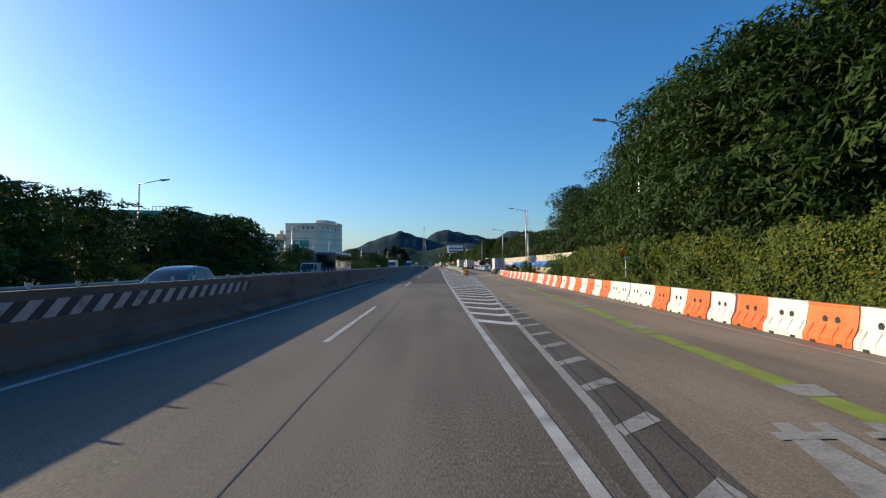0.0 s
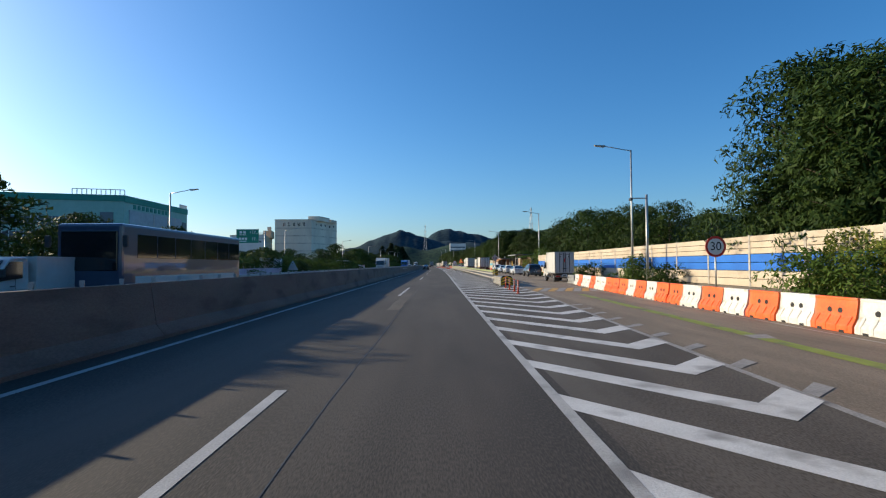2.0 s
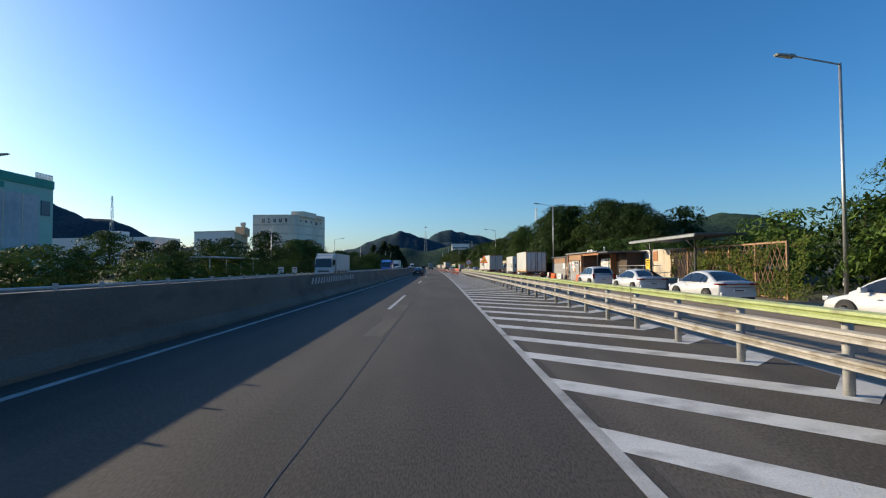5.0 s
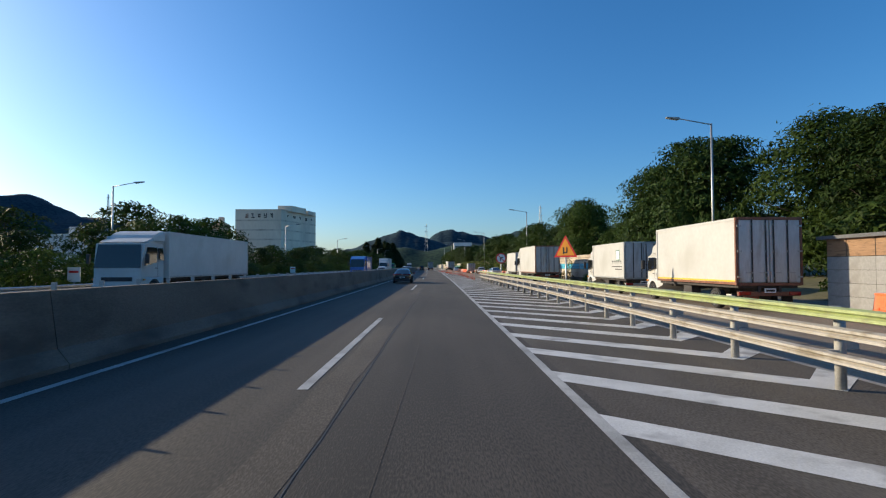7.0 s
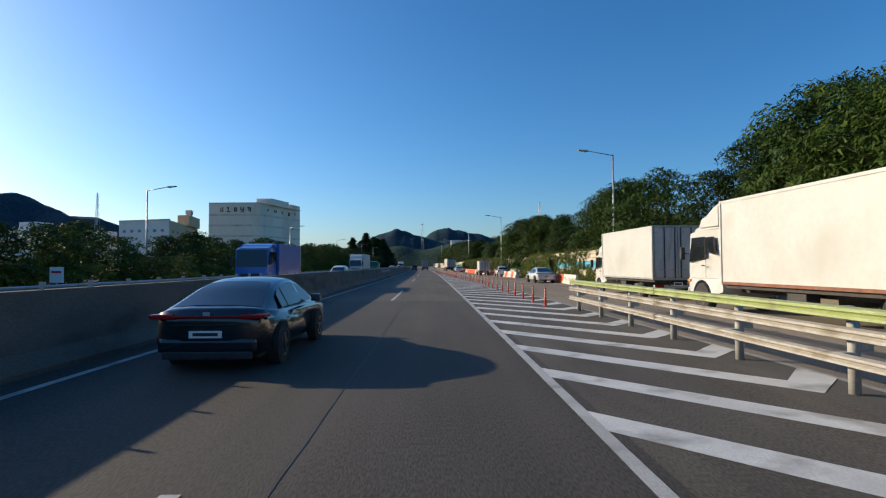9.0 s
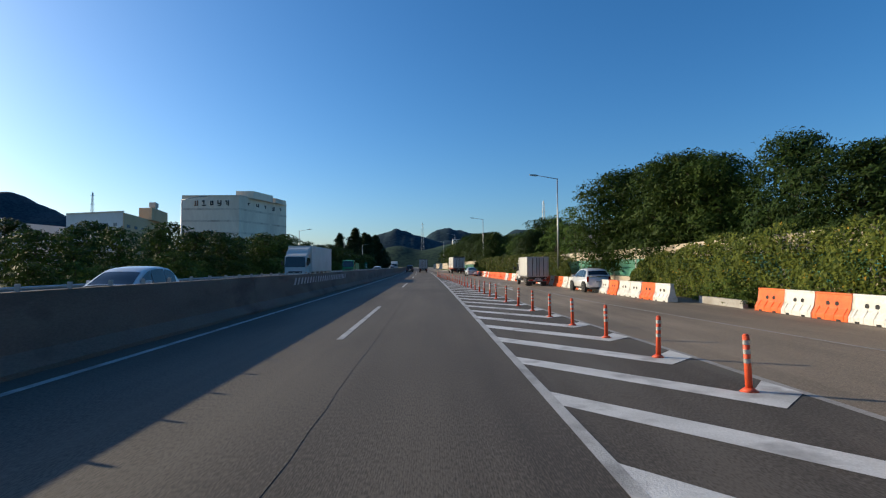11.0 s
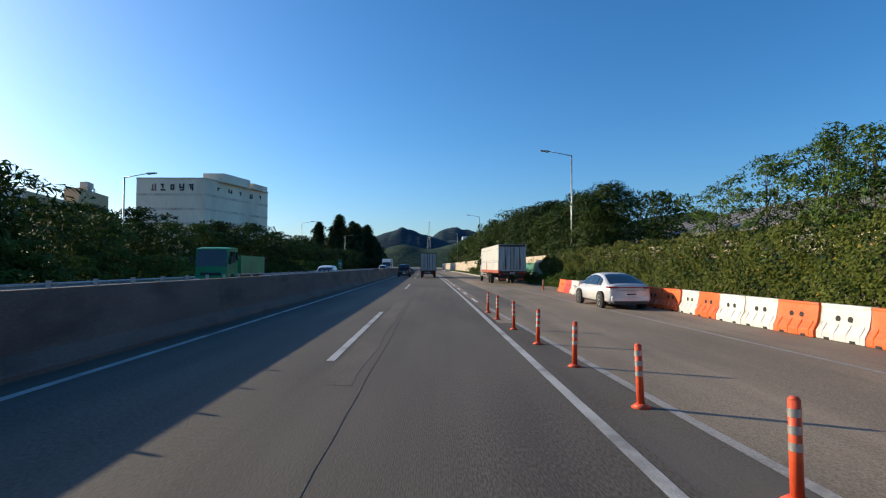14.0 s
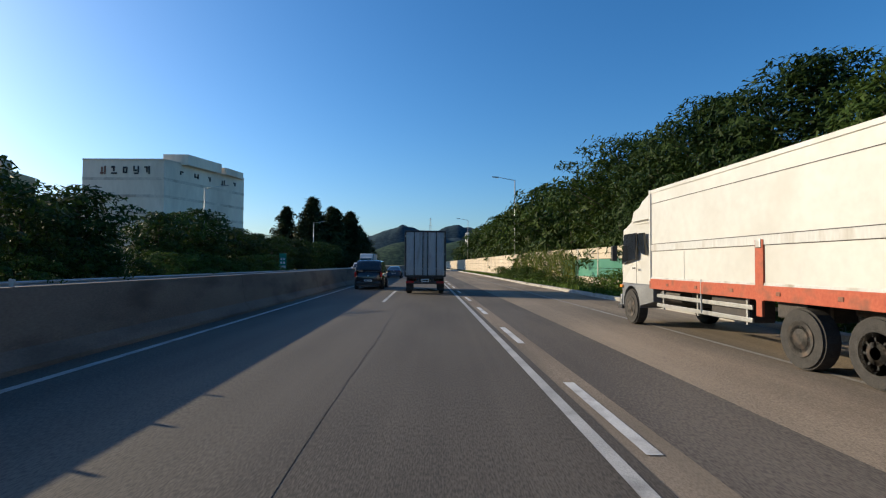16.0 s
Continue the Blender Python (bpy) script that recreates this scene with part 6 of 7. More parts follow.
def lorry(m, label, box_l, hw, z0, z1, cab="small", axles=(), side=truck_white, rear=truck_shade, cab_mat=truck_white, trim=galv, skirt=None, deflector=True, eyes=False, livery=None, stripe=None, group="vehicles on the road", category="lorry"):
    t = thing("lorry", label, category, m, group)
    big = cab in ("big", "mid")
    # box with its rails and rear doors
    bm = B()
    box(bm, (0, box_l / 2 + 0.04, (z0 + z1) / 2), (2 * hw, box_l - 0.08, z1 - z0), bevel=0.02)
    cargo = part("cargo_box", bm, side, t)
    for z in (z0 + 0.05, z1 - 0.04):
        for s in (-1, 1):
            part("rail", box(B(), (s * (hw + 0.008), box_l / 2, z), (0.03, box_l, 0.09), bevel=0.01), trim if z < z0 + 0.2 else side, cargo)
    for s in (-1, 1):
        for y in (0.03, box_l - 0.03):
            part("corner_post", box(B(), (s * (hw - 0.005), y, (z0 + z1) / 2), (0.09, 0.08, z1 - z0 + 0.02), bevel=0.012), trim if y < 1 else side, cargo)
    for z in (z0 + 0.03, z1 - 0.03):
        part("door_frame", box(B(), (0, 0.0, z), (2 * hw - 0.1, 0.07, 0.10), bevel=0.01), trim, cargo)
    for s in (-1, 1):
        dw = hw - 0.08
        d = part("door", box(B(), (s * (dw / 2 + 0.01), -0.005, (z0 + z1) / 2), (dw - 0.02, 0.05, z1 - z0 - 0.20), bevel=0.01), rear, cargo)
        for f in (0.12, 0.58):
            x = s * (0.01 + dw * f)
            bm = cyl(B(), (x, -0.055, z0 + 0.08), (x, -0.055, z1 - 0.08), 0.028, n=8)
            part("lock_rod", bm, chassis, t)
            for zz in (z0 + 0.25, (z0 + z1) / 2, z1 - 0.25):
                part("rod_bracket", box(B(), (x, -0.05, zz), (0.09, 0.05, 0.07)), galv, t)
            part("lock_handle", box(B(), (x + s * 0.12, -0.07, z0 + 0.45), (0.26, 0.025, 0.04)), galv, t)
        for zz in (z0 + 0.3, (z0 + z1) / 2, z1 - 0.3):
            part("hinge", box(B(), (s * (hw - 0.08), -0.04, zz), (0.16, 0.04, 0.06)), galv, t)
        if eyes:
            part("eye_mark", cyl(B(), (s * 0.38, -0.034, z1 - 0.42), (s * 0.38, -0.036, z1 - 0.42), 0.13, n=16), sign_white, t)
            part("eye_ring", cyl(B(), (s * 0.38, -0.035, z1 - 0.42), (s * 0.38, -0.039, z1 - 0.42), 0.085, n=16), ink, t)
            part("brow_mark", box(B(), (s * 0.36, -0.034, z1 - 0.22), (0.34, 0.006, 0.05)), ink, t)
    if eyes:
        part("nose_mark", box(B(), (0.0, -0.06, z1 - 0.75), (0.10, 0.012, 0.34), bevel=0.005), sign_red, t)
        part("mouth_mark", box(B(), (0.0, -0.06, z0 + 0.42), (0.34, 0.012, 0.05)), ink, t)
    if skirt:
        part("canvas_edge", box(B(), (0, -0.02, z1 - 0.10), (2 * hw - 0.04, 0.10, 0.20), bevel=0.03), chassis, t)
        for s in (-1, 1):
            part("lamp_panel", box(B(), (s * (hw - 0.45), 0.10, 0.52), (0.55, 0.06, 0.13), bevel=0.015), rust_red, t)
            part("rear_flap", box(B(), (s * (hw - 0.45), 0.25, 0.62), (0.6, 0.03, 0.5)), rubber, t)
            part("skirt_rail", box(B(), (s * (hw + 0.006), box_l / 2, z0 - 0.08), (0.06, box_l, 0.26), bevel=0.01), skirt, t)
            part("side_seam", box(B(), (s * (hw + 0.004), box_l / 2, z0 + 0.86), (0.03, box_l, 0.17), bevel=0.008), truck_shade, t)
            for zz in (z0 + 0.955, z0 + 0.77, z1 - 0.36):
                part("seam_line", box(B(), (s * (hw + 0.001), box_l / 2, zz), (0.012, box_l - 0.1, 0.014)), chassis, t)
            part("wing_post", box(B(), (s * (hw + 0.012), box_l * 0.645, z0 + 0.32), (0.05, 0.22, 1.1), bevel=0.01), skirt, t)
            part("wing_latch", box(B(), (s * (hw + 0.03), box_l * 0.645, z0 + 0.80), (0.06, 0.14, 0.16), bevel=0.02), galv, t)
            part("drop_stay", box(B(), (s * (hw + 0.014), box_l * 0.645, z0 - 0.34), (0.05, 0.16, 0.34), bevel=0.01), skirt, t)
            part("stay_rod", cyl(B(), (s * (hw + 0.02), box_l * 0.80, z0 - 0.62), (s * (hw + 0.02), box_l * 0.80, z0 + 0.10), 0.02, n=6), galv, t)
            part("tool_box", box(B(), (s * (hw - 0.40), box_l * 0.74, z0 - 0.46), (0.5, 1.3, 0.46), bevel=0.03), chassis, t)
            part("air_tank", cyl(B(), (s * (hw - 0.30), box_l * 0.90, z0 - 0.36), (s * (hw - 0.30), box_l * 0.98, z0 - 0.36), 0.16, n=12), steel_rim, t)
            for kk in range(9):
                part("rail_bolt", box(B(), (s * (hw + 0.04), box_l * (0.08 + 0.105 * kk), z0 - 0.08), (0.02, 0.10, 0.07), bevel=0.006), rust_brown, t)
            for kk in (0.22, 0.44, 0.86):
                part("panel_joint", box(B(), (s * (hw + 0.003), box_l * kk, z0 + 0.38), (0.012, 0.014, 0.72)), truck_shade, t)
            part("wing_post", box(B(), (s * (hw + 0.012), 0.1, z0 + 0.32), (0.05, 0.22, 1.1), bevel=0.01), skirt, t)
            for zz in (z0 - 0.38, z0 - 0.62):
                part("guard_bar", box(B(), (s * (hw - 0.10), box_l * 0.83, zz), (0.04, box_l * 0.31, 0.09), bevel=0.01), galv, t)
            for yy in (box_l * 0.69, box_l * 0.83, box_l * 0.96):
                part("guard_strut", box(B(), (s * (hw - 0.12), yy, z0 - 0.42), (0.04, 0.05, 0.6)), galv, t)
    if stripe:
        for s in (-1, 1):
            part("side_stripe", box(B(), (s * (hw + 0.022), box_l / 2, z0 + 0.14), (0.008, box_l - 0.2, 0.06)), stripe, cargo)
    if livery:
        x = -hw - 0.006
        part("emblem_panel", box(B(), (x, 1.05, z1 - 0.75), (0.006, 0.62, 0.62)), livery, cargo)
        part("emblem_field", box(B(), (x - 0.004, 1.05, z1 - 0.75), (0.006, 0.52, 0.52)), sign_white, cargo)
        for k in range(5):
            part("lettering_bar", box(B(), (x, 0.55 + k * 0.33, z0 + 0.98), (0.006, 0.05, 0.22)), ink, cargo)
            part("lettering_bar", box(B(), (x, 0.66 + k * 0.33, z0 + 1.04), (0.006, 0.14, 0.05)), ink, cargo)
        for zz, ln in ((z0 + 0.72, 1.7), (z0 + 0.56, 1.1)):
            part("lettering_bar", box(B(), (x, 0.4 + ln / 2, zz), (0.006, ln, 0.05)), chassis, cargo)
    # chassis
    for s in (-1, 1):
        part("chassis_beam", box(B(), (s * 0.38, box_l * 0.5 + 0.5, z0 - 0.16), (0.10, box_l + 1.0, 0.22)), chassis, t)
    part("crossbar", box(B(), (0, box_l * 0.5, z0 - 0.06), (2 * hw - 0.2, box_l - 0.2, 0.10)), chassis, t)
    part("fuel_tank", box(B(), (hw - 0.35, box_l * 0.62, z0 - 0.32), (0.45, 0.9, 0.40), bevel=0.06), chassis, t)
    part("battery_box", box(B(), (-hw + 0.35, box_l * 0.60, z0 - 0.32), (0.40, 0.7, 0.36), bevel=0.03), chassis, t)
    bar = part("rear_bumper", box(B(), (0, 0.06, z0 - 0.32), (2 * hw - 0.1, 0.12, 0.16), bevel=0.02), chassis if skirt else trim, t)
    for s in (-1, 1):
        part("tail_lamp", box(B(), (s * (hw - 0.28), -0.01, z0 - 0.30), (0.42, 0.05, 0.13), bevel=0.02), red_lens, bar)
        part("mud_flap", box(B(), (s * (hw - 0.26), 0.45, z0 - 0.55), (0.42, 0.02, 0.45)), rubber, t)
    plate = part("number_plate", box(B(), (0, -0.02, z0 - 0.20), (0.42, 0.015, 0.16)), plate_white, bar)
    part("plate_bar", box(B(), (0, -0.03, z0 - 0.20), (0.32, 0.006, 0.08)), ink, plate)
    # cab
    cy = box_l + (0.12 if big else 0.12)
    mid = cab == "mid"
    cl, cz0, cz1 = (1.70, 0.46, 2.28) if mid else (2.10, 0.46, 2.90) if big else (1.75, 0.42, 1.98)
    chw = min(hw - 0.06, 0.99) if mid else min(hw - 0.02, 1.20) if big else min(hw - 0.04, 0.87)
    yw, rw = max(axles), (0.50 if mid else 0.60 if big else 0.43)
    zw = 0.40 if mid else 0.50 if big else 0.33
    hoop = [(yw + rw * math.cos(a * math.pi / 8), zw + rw * math.sin(a * math.pi / 8)) for a in range(9)]
    hoop = [p for p in hoop if cy + 0.04 < p[0] < cy + cl - 0.04]
    zm = 1.02 if mid else 1.16 if big else 0.92
    prof = [(cy, zm), (cy, cz1 - 0.05), (cy + 0.10, cz1), (cy + cl * (0.62 if big else 0.44), cz1 - 0.01), (cy + cl * (0.90 if big else 0.53), cz0 + (cz1 - cz0) * 0.955), (cy + cl * (0.985 if big else 0.87), cz0 + (cz1 - cz0) * 0.47), (cy + cl * (0.99 if big else 0.95), cz0 + (cz1 - cz0) * 0.41), (cy + cl, zm)]
    cb = part("cab", shell(prof, chw, 0.03, 0.04, 0.03, cz1 - 0.5), cab_mat, t, smooth=False)
    low = [(cy, zm - 0.006), (cy + cl, zm - 0.006), (cy + cl + 0.03, cz0 + 0.3), (cy + cl, cz0)] + [(hoop[0][0], cz0)] + hoop + [(hoop[-1][0], cz0 + 0.1), (cy, cz0 + 0.25)]
    part("lower_panel", shell(low, chw, 0.03, 0.0, 0.0, 9.0), lower_grey if skirt else cab_mat, cb)
    wz0, wz1 = (1.50, 2.08) if mid else (1.82, 2.60) if big else (cz0 + (cz1 - cz0) * 0.52, cz0 + (cz1 - cz0) * 0.90)
    for s in (-1, 1):
        bm = B()
        k = cl
        pts = [(cy + k * 0.42, wz0 + 0.06), (cy + k * 0.70, wz0 - 0.02), (cy + k * 0.89, wz0 - 0.10), (cy + k * 0.80, wz1), (cy + k * 0.42, wz1)] if big else [(cy + k * 0.22, wz0 + 0.04), (cy + k * 0.52, wz0), (cy + k * 0.79, wz0 - 0.07), (cy + k * 0.73, wz0 + 0.12), (cy + k * 0.52, wz1 - 0.03), (cy + k * 0.46, wz1), (cy + k * 0.22, wz1)]
        prism(bm, pts, s * (chw * 0.955), s * (chw + 0.004), "x")
        part("side_window", bm, car_glass, cb)
        if big:
            part("quarter_window", prism(B(), [(cy + k * 0.12, wz0 + 0.14), (cy + k * 0.28, wz0 + 0.22), (cy + k * 0.33, wz1 - 0.02), (cy + k * 0.17, wz1 - 0.02)], s * chw * 0.955, s * (chw + 0.004), "x"), car_glass, cb)
        part("door_seam", box(B(), (s * (chw + 0.001), cy + cl * 0.385, (zm + wz1) / 2), (0.006, 0.012, wz1 - zm)), black_hole, cb)
        part("door_handle", box(B(), (s * (chw + 0.01), cy + cl * 0.46, wz0 - 0.22), (0.03, 0.16, 0.04)), dark_pl, cb)
        part("mirror", box(B(), (s * (chw + 0.17), cy + cl * (0.97 if big else 0.80), wz0 + 0.22), (0.16, 0.12, 0.46 if big else 0.26), bevel=0.03), dark_pl, cb)
        part("mirror_arm", cyl(B(), (s * (chw - 0.04), cy + cl * (0.93 if big else 0.74), wz0 + 0.20), (s * (chw + 0.16), cy + cl * (0.97 if big else 0.80), wz0 + 0.26), 0.015, n=6), dark_pl, cb)
        part("headlamp", box(B(), (s * (chw - 0.24), cy + cl - 0.02, cz0 + 0.26), (0.36, 0.10, 0.18), bevel=0.03), head_lens, cb)
        part("indicator", box(B(), (s * (chw - 0.02), cy + cl * 0.92, zm - 0.10), (0.05, 0.16, 0.08), bevel=0.01), amber, cb)
        part("step", box(B(), (s * (chw - 0.05), cy + cl * 0.93, cz0 - 0.02), (0.16, 0.3, 0.12), bevel=0.02), dark_pl, cb)
    bm = B()
    f = 0.90 if big else 0.555
    a, b = Vector((0, cy + cl * (0.985 if big else 0.868) + 0.014, cz0 + (cz1 - cz0) * (0.47 if big else 0.49))), Vector((0, cy + cl * f + 0.02, cz0 + (cz1 - cz0) * 0.925))
    quad(bm, [(-chw * 0.90, a.y, a.z), (chw * 0.90, a.y, a.z), (chw * 0.84, b.y, b.z), (-chw * 0.84, b.y, b.z)])
    part("windscreen", bm, car_glass, cb)
    part("grille", box(B(), (0, cy + cl, cz0 + 0.62), (chw * 1.2, 0.05, 0.20), bevel=0.02), dark_pl, cb)
    part("front_bumper", box(B(), (0, cy + cl, cz0 + 0.10), (chw * 1.9, 0.16, 0.28), bevel=0.04), cab_mat if not big else lower_grey, cb)
    if deflector:
        bm = B()
        dz = min(z1, cz1 + 0.85) - cz1
        prism(bm, [(cy + 0.0, cz1 - 0.06), (cy + 0.0, cz1 + dz * 0.97), (cy + 0.14, cz1 + dz), (cy + cl * 0.24, cz1 + dz * 0.86), (cy + cl * 0.38, cz1 + dz * 0.62), (cy + cl * 0.48, cz1 + dz * 0.30), (cy + cl * (0.84 if big else 0.52), cz1 - 0.06)], -chw * 0.97, chw * 0.97, "x")
        bmesh.ops.bevel(bm, geom=[e for e in bm.edges if abs(e.verts[0].co.x - e.verts[1].co.x) < 0.01], offset=0.10, segments=3, affect="EDGES")
        part("wind_deflector", bm, cab_mat, cb)
    ws = "mid" if mid else "big" if big else "small"
    for y in axles:
        front = y > box_l
        for s in (-1, 1):
            wheel(ws, t, s * ((chw if front else hw - 0.06) - 0.14), y)
    return t


def bus(m, label, paint):
    t = thing("bus", label, "bus", m, "vehicles on the road")
    L, hw, H = 11.6, 1.24, 3.35
    bm = B()
    box(bm, (0, L / 2, 1.85), (2 * hw, L, 2.9), bevel=0.12)
    part("body", bm, paint, t, smooth=False)
    part("windscreen", box(B(), (0, L - 0.02, 2.25), (2.15, 0.10, 1.55), bevel=0.04), car_glass, t)
    for s in (-1, 1):
        for k in range(7):
            part("side_window", box(B(), (s * (hw + 0.004), 0.9 + k * 1.5, 2.45), (0.03, 1.42, 0.95), bevel=0.01), car_glass, t)
        part("side_panel", box(B(), (s * (hw + 0.004), L / 2, 0.95), (0.03, L * 0.85, 0.6), bevel=0.01), truck_white, t)
        part("mirror", box(B(), (s * (hw + 0.22), L + 0.15, 2.6), (0.18, 0.14, 0.45), bevel=0.04), dark_pl, t)
        part("headlamp", box(B(), (s * 0.85, L + 0.0, 0.85), (0.5, 0.08, 0.2), bevel=0.03), head_lens, t)
        for y in (2.9, 8.8):
            # black disc on the flank, its colour standing for wheel-well shade
            part("wheel_well_shade", cyl(B(), (s * (hw - 0.3), y, 0.52), (s * (hw + 0.012), y, 0.52), 0.6, n=24), black_hole, t)
            wheel("big", t, s * (hw - 0.14), y)
    return t


# lorries waiting on the slip road
lorry(at(10.2, 91.3, 0, 2), "small white box lorry with painted eyes on its rear doors", 3.15, 0.86, 0.82, 2.75, "small", (0.95, 3.98), eyes=True)
lorry(at(10.4, 174.1, 0, 1.0), "white box lorry with rust-stained rear doors", 6.5, 1.20, 0.95, 3.40, "mid", (1.6, 7.55), trim=rust_brown, stripe=sign_yellow)
lorry(at(10.35, 185.4, 0, 1), "white box lorry with a green emblem and writing on its side", 5.7, 1.12, 0.90, 3.05, "mid", (1.3, 6.75), livery=panel_green)
lorry(at(9.4, 207.0, 0, 2), "white box lorry parked along the noise barrier", 7.8, 1.20, 0.98, 3.70, "big", (1.6, 9.0), trim=rust_brown)
lorry(at(9.6, 221.2, 0, 2), "white box lorry at the head of the queue", 6.2, 1.15, 0.95, 3.40, "mid", (1.5, 7.3))
lorry(at(7.55, 282.75, 0, 1), "small white box lorry with a dented rear door", 3.45, 0.86, 0.78, 2.38, "small", (1.12, 4.50))
lorry(at(5.80, 351.4, 0, 1.0), "large white wing-body lorry with rusty red side rails", 12.45, 1.22, 1.28, 3.66, "big", (5.75, 7.15, 13.75), trim=truck_shade, skirt=rust_red, rear=truck_stained)
# cars on the slip road
for u, y, s, pt, lb, rz in ((11.6, 113.2, "suv", car_grey, "dark grey estate car waiting on the slip road", 2), (10.9, 122.3, "sedan", car_white, "white saloon in the waiting queue", 2), (11.0, 133.0, "sedan", car_white, "white saloon in the waiting queue", 1), (11.1, 141.8, "sedan", car_white, "white saloon near the huts", 1),
                            (10.9, 150.3, "compact", car_white, "white compact estate car behind the guard rail", 1), (9.0, 245.0, "sedan", car_white, "white saloon stopped on the slip road", 2), (9.0, 272.1, "hatch", car_white, "small white hatchback on the slip road", 1),
                            (6.12, 324.9, "sedan", car_white, "white saloon joining beside the ivy hedge", 1.5)):
    car(s, pt, at(u, y, 0, rz), lb)
# traffic on the carriageways
lorry(at(-1.62, 379.0), "box lorry ahead in the lane, its rear greyed for shade", 4.8, 1.12, 0.98, 3.55, "big", (1.2, 6.3), trim=chassis, rear=truck_rear_dim)
car("van", car_black, at(-5.35, 384.0), "black people carrier in the overtaking lane", "van")
car("sedan", car_black, at(-5.05, 206.0), "black saloon in the overtaking lane")
car("sedan", car_navy, at(-5.3, 412.0), "dark saloon far ahead in the overtaking lane")
car("suv", car_navy, at(-12.2, 24.6, 0, 180), "dark blue people carrier on the opposite carriageway")
lorry(at(-16.0, 65.0, 0, 180), "small white box lorry on the opposite carriageway", 3.0, 0.86, 0.80, 2.0, "small", (0.9, 3.95), deflector=False)
bus(at(-14.6, 75.5, 0, 180), "dark blue coach on the opposite carriageway", car_navy)
lorry(at(-16.6, 193.0, 0, 180), "large white lorry on the opposite carriageway", 11.0, 1.24, 1.1, 3.45, "big", (1.5, 2.9, 12.2))
lorry(at(-13.3, 240.0, 0, 180), "blue lorry on the opposite carriageway", 6.0, 1.15, 1.0, 3.2, "big", (1.4, 7.2), side=truck_blue, cab_mat=truck_blue)
lorry(at(-15.4, 309.6, 0, 180), "white long-haul lorry on the opposite carriageway", 12.0, 1.24, 1.1, 3.95, "big", (1.5, 2.9, 13.2))
lorry(at(-16.2, 346.5, 0, 180), "green tipper lorry on the opposite carriageway", 5.2, 1.15, 1.0, 2.35, "big", (1.3, 2.6, 6.6), side=truck_green, rear=truck_green, cab_mat=truck_green, deflector=False)
car("suv", car_white, at(-12.4, 262.0, 0, 180), "white estate car on the opposite carriageway")
car("suv", car_white, at(-12.2, 360.0, 0, 180), "white estate car on the opposite carriageway")
car("van", car_white, at(-12.5, 440.0, 0, 180), "white van on the opposite carriageway", "van")
lorry(at(-12.0, 452.0, 0, 180), "white lorry far off on the opposite carriageway", 7.0, 1.2, 1.0, 3.6, "big", (1.4, 8.2))


# ---- signs ----
def words(body, size, material, parent, m, name="lettering"):
    c = bpy.data.curves.new("lettering", "FONT")
    c.body, c.size, c.align_x, c.align_y, c.extrude = body, size, "CENTER", "CENTER", 0.002
    tmp = bpy.data.objects.new("tmp", c)
    me = bpy.data.meshes.new_from_object(tmp)
    bpy.data.objects.remove(tmp)
    me.materials.clear()
    me.materials.append(material)
    ob = part(name, me, material, parent)
    ob.matrix_basis = m


def post(parent, h, r=0.04, x=0.0):
    part("post", cyl(B(), (x, 0.03, 0), (x, 0.03, h), r, n=10), galv, parent, smooth=True)


s = thing("speed_sign", "round red-rimmed speed limit sign reading 30", "road sign", at(11.9, 68.5))
post(s, 2.5)
part("disc", cyl(B(), (0, -0.01, 2.45), (0, 0.012, 2.45), 0.50, n=36), sign_red, s)
part("face", cyl(B(), (0, -0.016, 2.45), (0, -0.010, 2.45), 0.39, n=36), sign_white, s)
words("30", 0.56, ink, s, pose(0, -0.020, 2.45, 90, 0, 0))
s = thing("warning_sign", "red and yellow triangular warning sign", "road sign", at(4.65, 180.8, 0, -40))
post(s, 2.3)
tri = [(-0.62, -0.36), (0.62, -0.36), (0.0, 0.72)]
part("plate", prism(B(), [(x, 2.45 + z) for x, z in tri], -0.01, 0.012, "y"), sign_red, s)
part("face", prism(B(), [(x * 0.78, 2.46 + z * 0.78) for x, z in tri], -0.016, -0.009, "y"), sign_amber, s)
for x, z, w, h in ((-0.10, 2.42, 0.07, 0.34), (0.08, 2.46, 0.06, 0.26), (0.0, 2.32, 0.18, 0.06)):
    part("symbol_bar", box(B(), (x, -0.02, z), (w, 0.006, h)), ink, s)
s = thing("no_turn_sign", "round red-rimmed no-turn sign with an arrow", "road sign", at(3.75, 199.0))
post(s, 2.4)
part("disc", cyl(B(), (0, -0.01, 2.33), (0, 0.012, 2.33), 0.44, n=36), sign_red, s)
part("face", cyl(B(), (0, -0.016, 2.33), (0, -0.010, 2.33), 0.35, n=36), sign_white, s)
part("symbol_bar", box(B(), (-0.06, -0.02, 2.24), (0.08, 0.006, 0.28)), ink, s)
part("symbol_bar", box(B(), (0.05, -0.02, 2.40), (0.26, 0.006, 0.08)), ink, s)
bm = B()
quad(bm, [(-0.27, -0.023, 2.55), (-0.23, -0.023, 2.59), (0.27, -0.023, 2.11), (0.23, -0.023, 2.07)])
part("slash", bm, sign_red, s)
s = thing("reflector_sign", "diamond reflector board above a yellow and black plate", "road sign", at(3.6, 89.2))
post(s, 2.2, 0.035)
part("diamond_board", prism(B(), [(-0.32, 2.2), (0, 1.88), (0.32, 2.2), (0, 2.52)], -0.01, 0.01, "y"), galv, s)
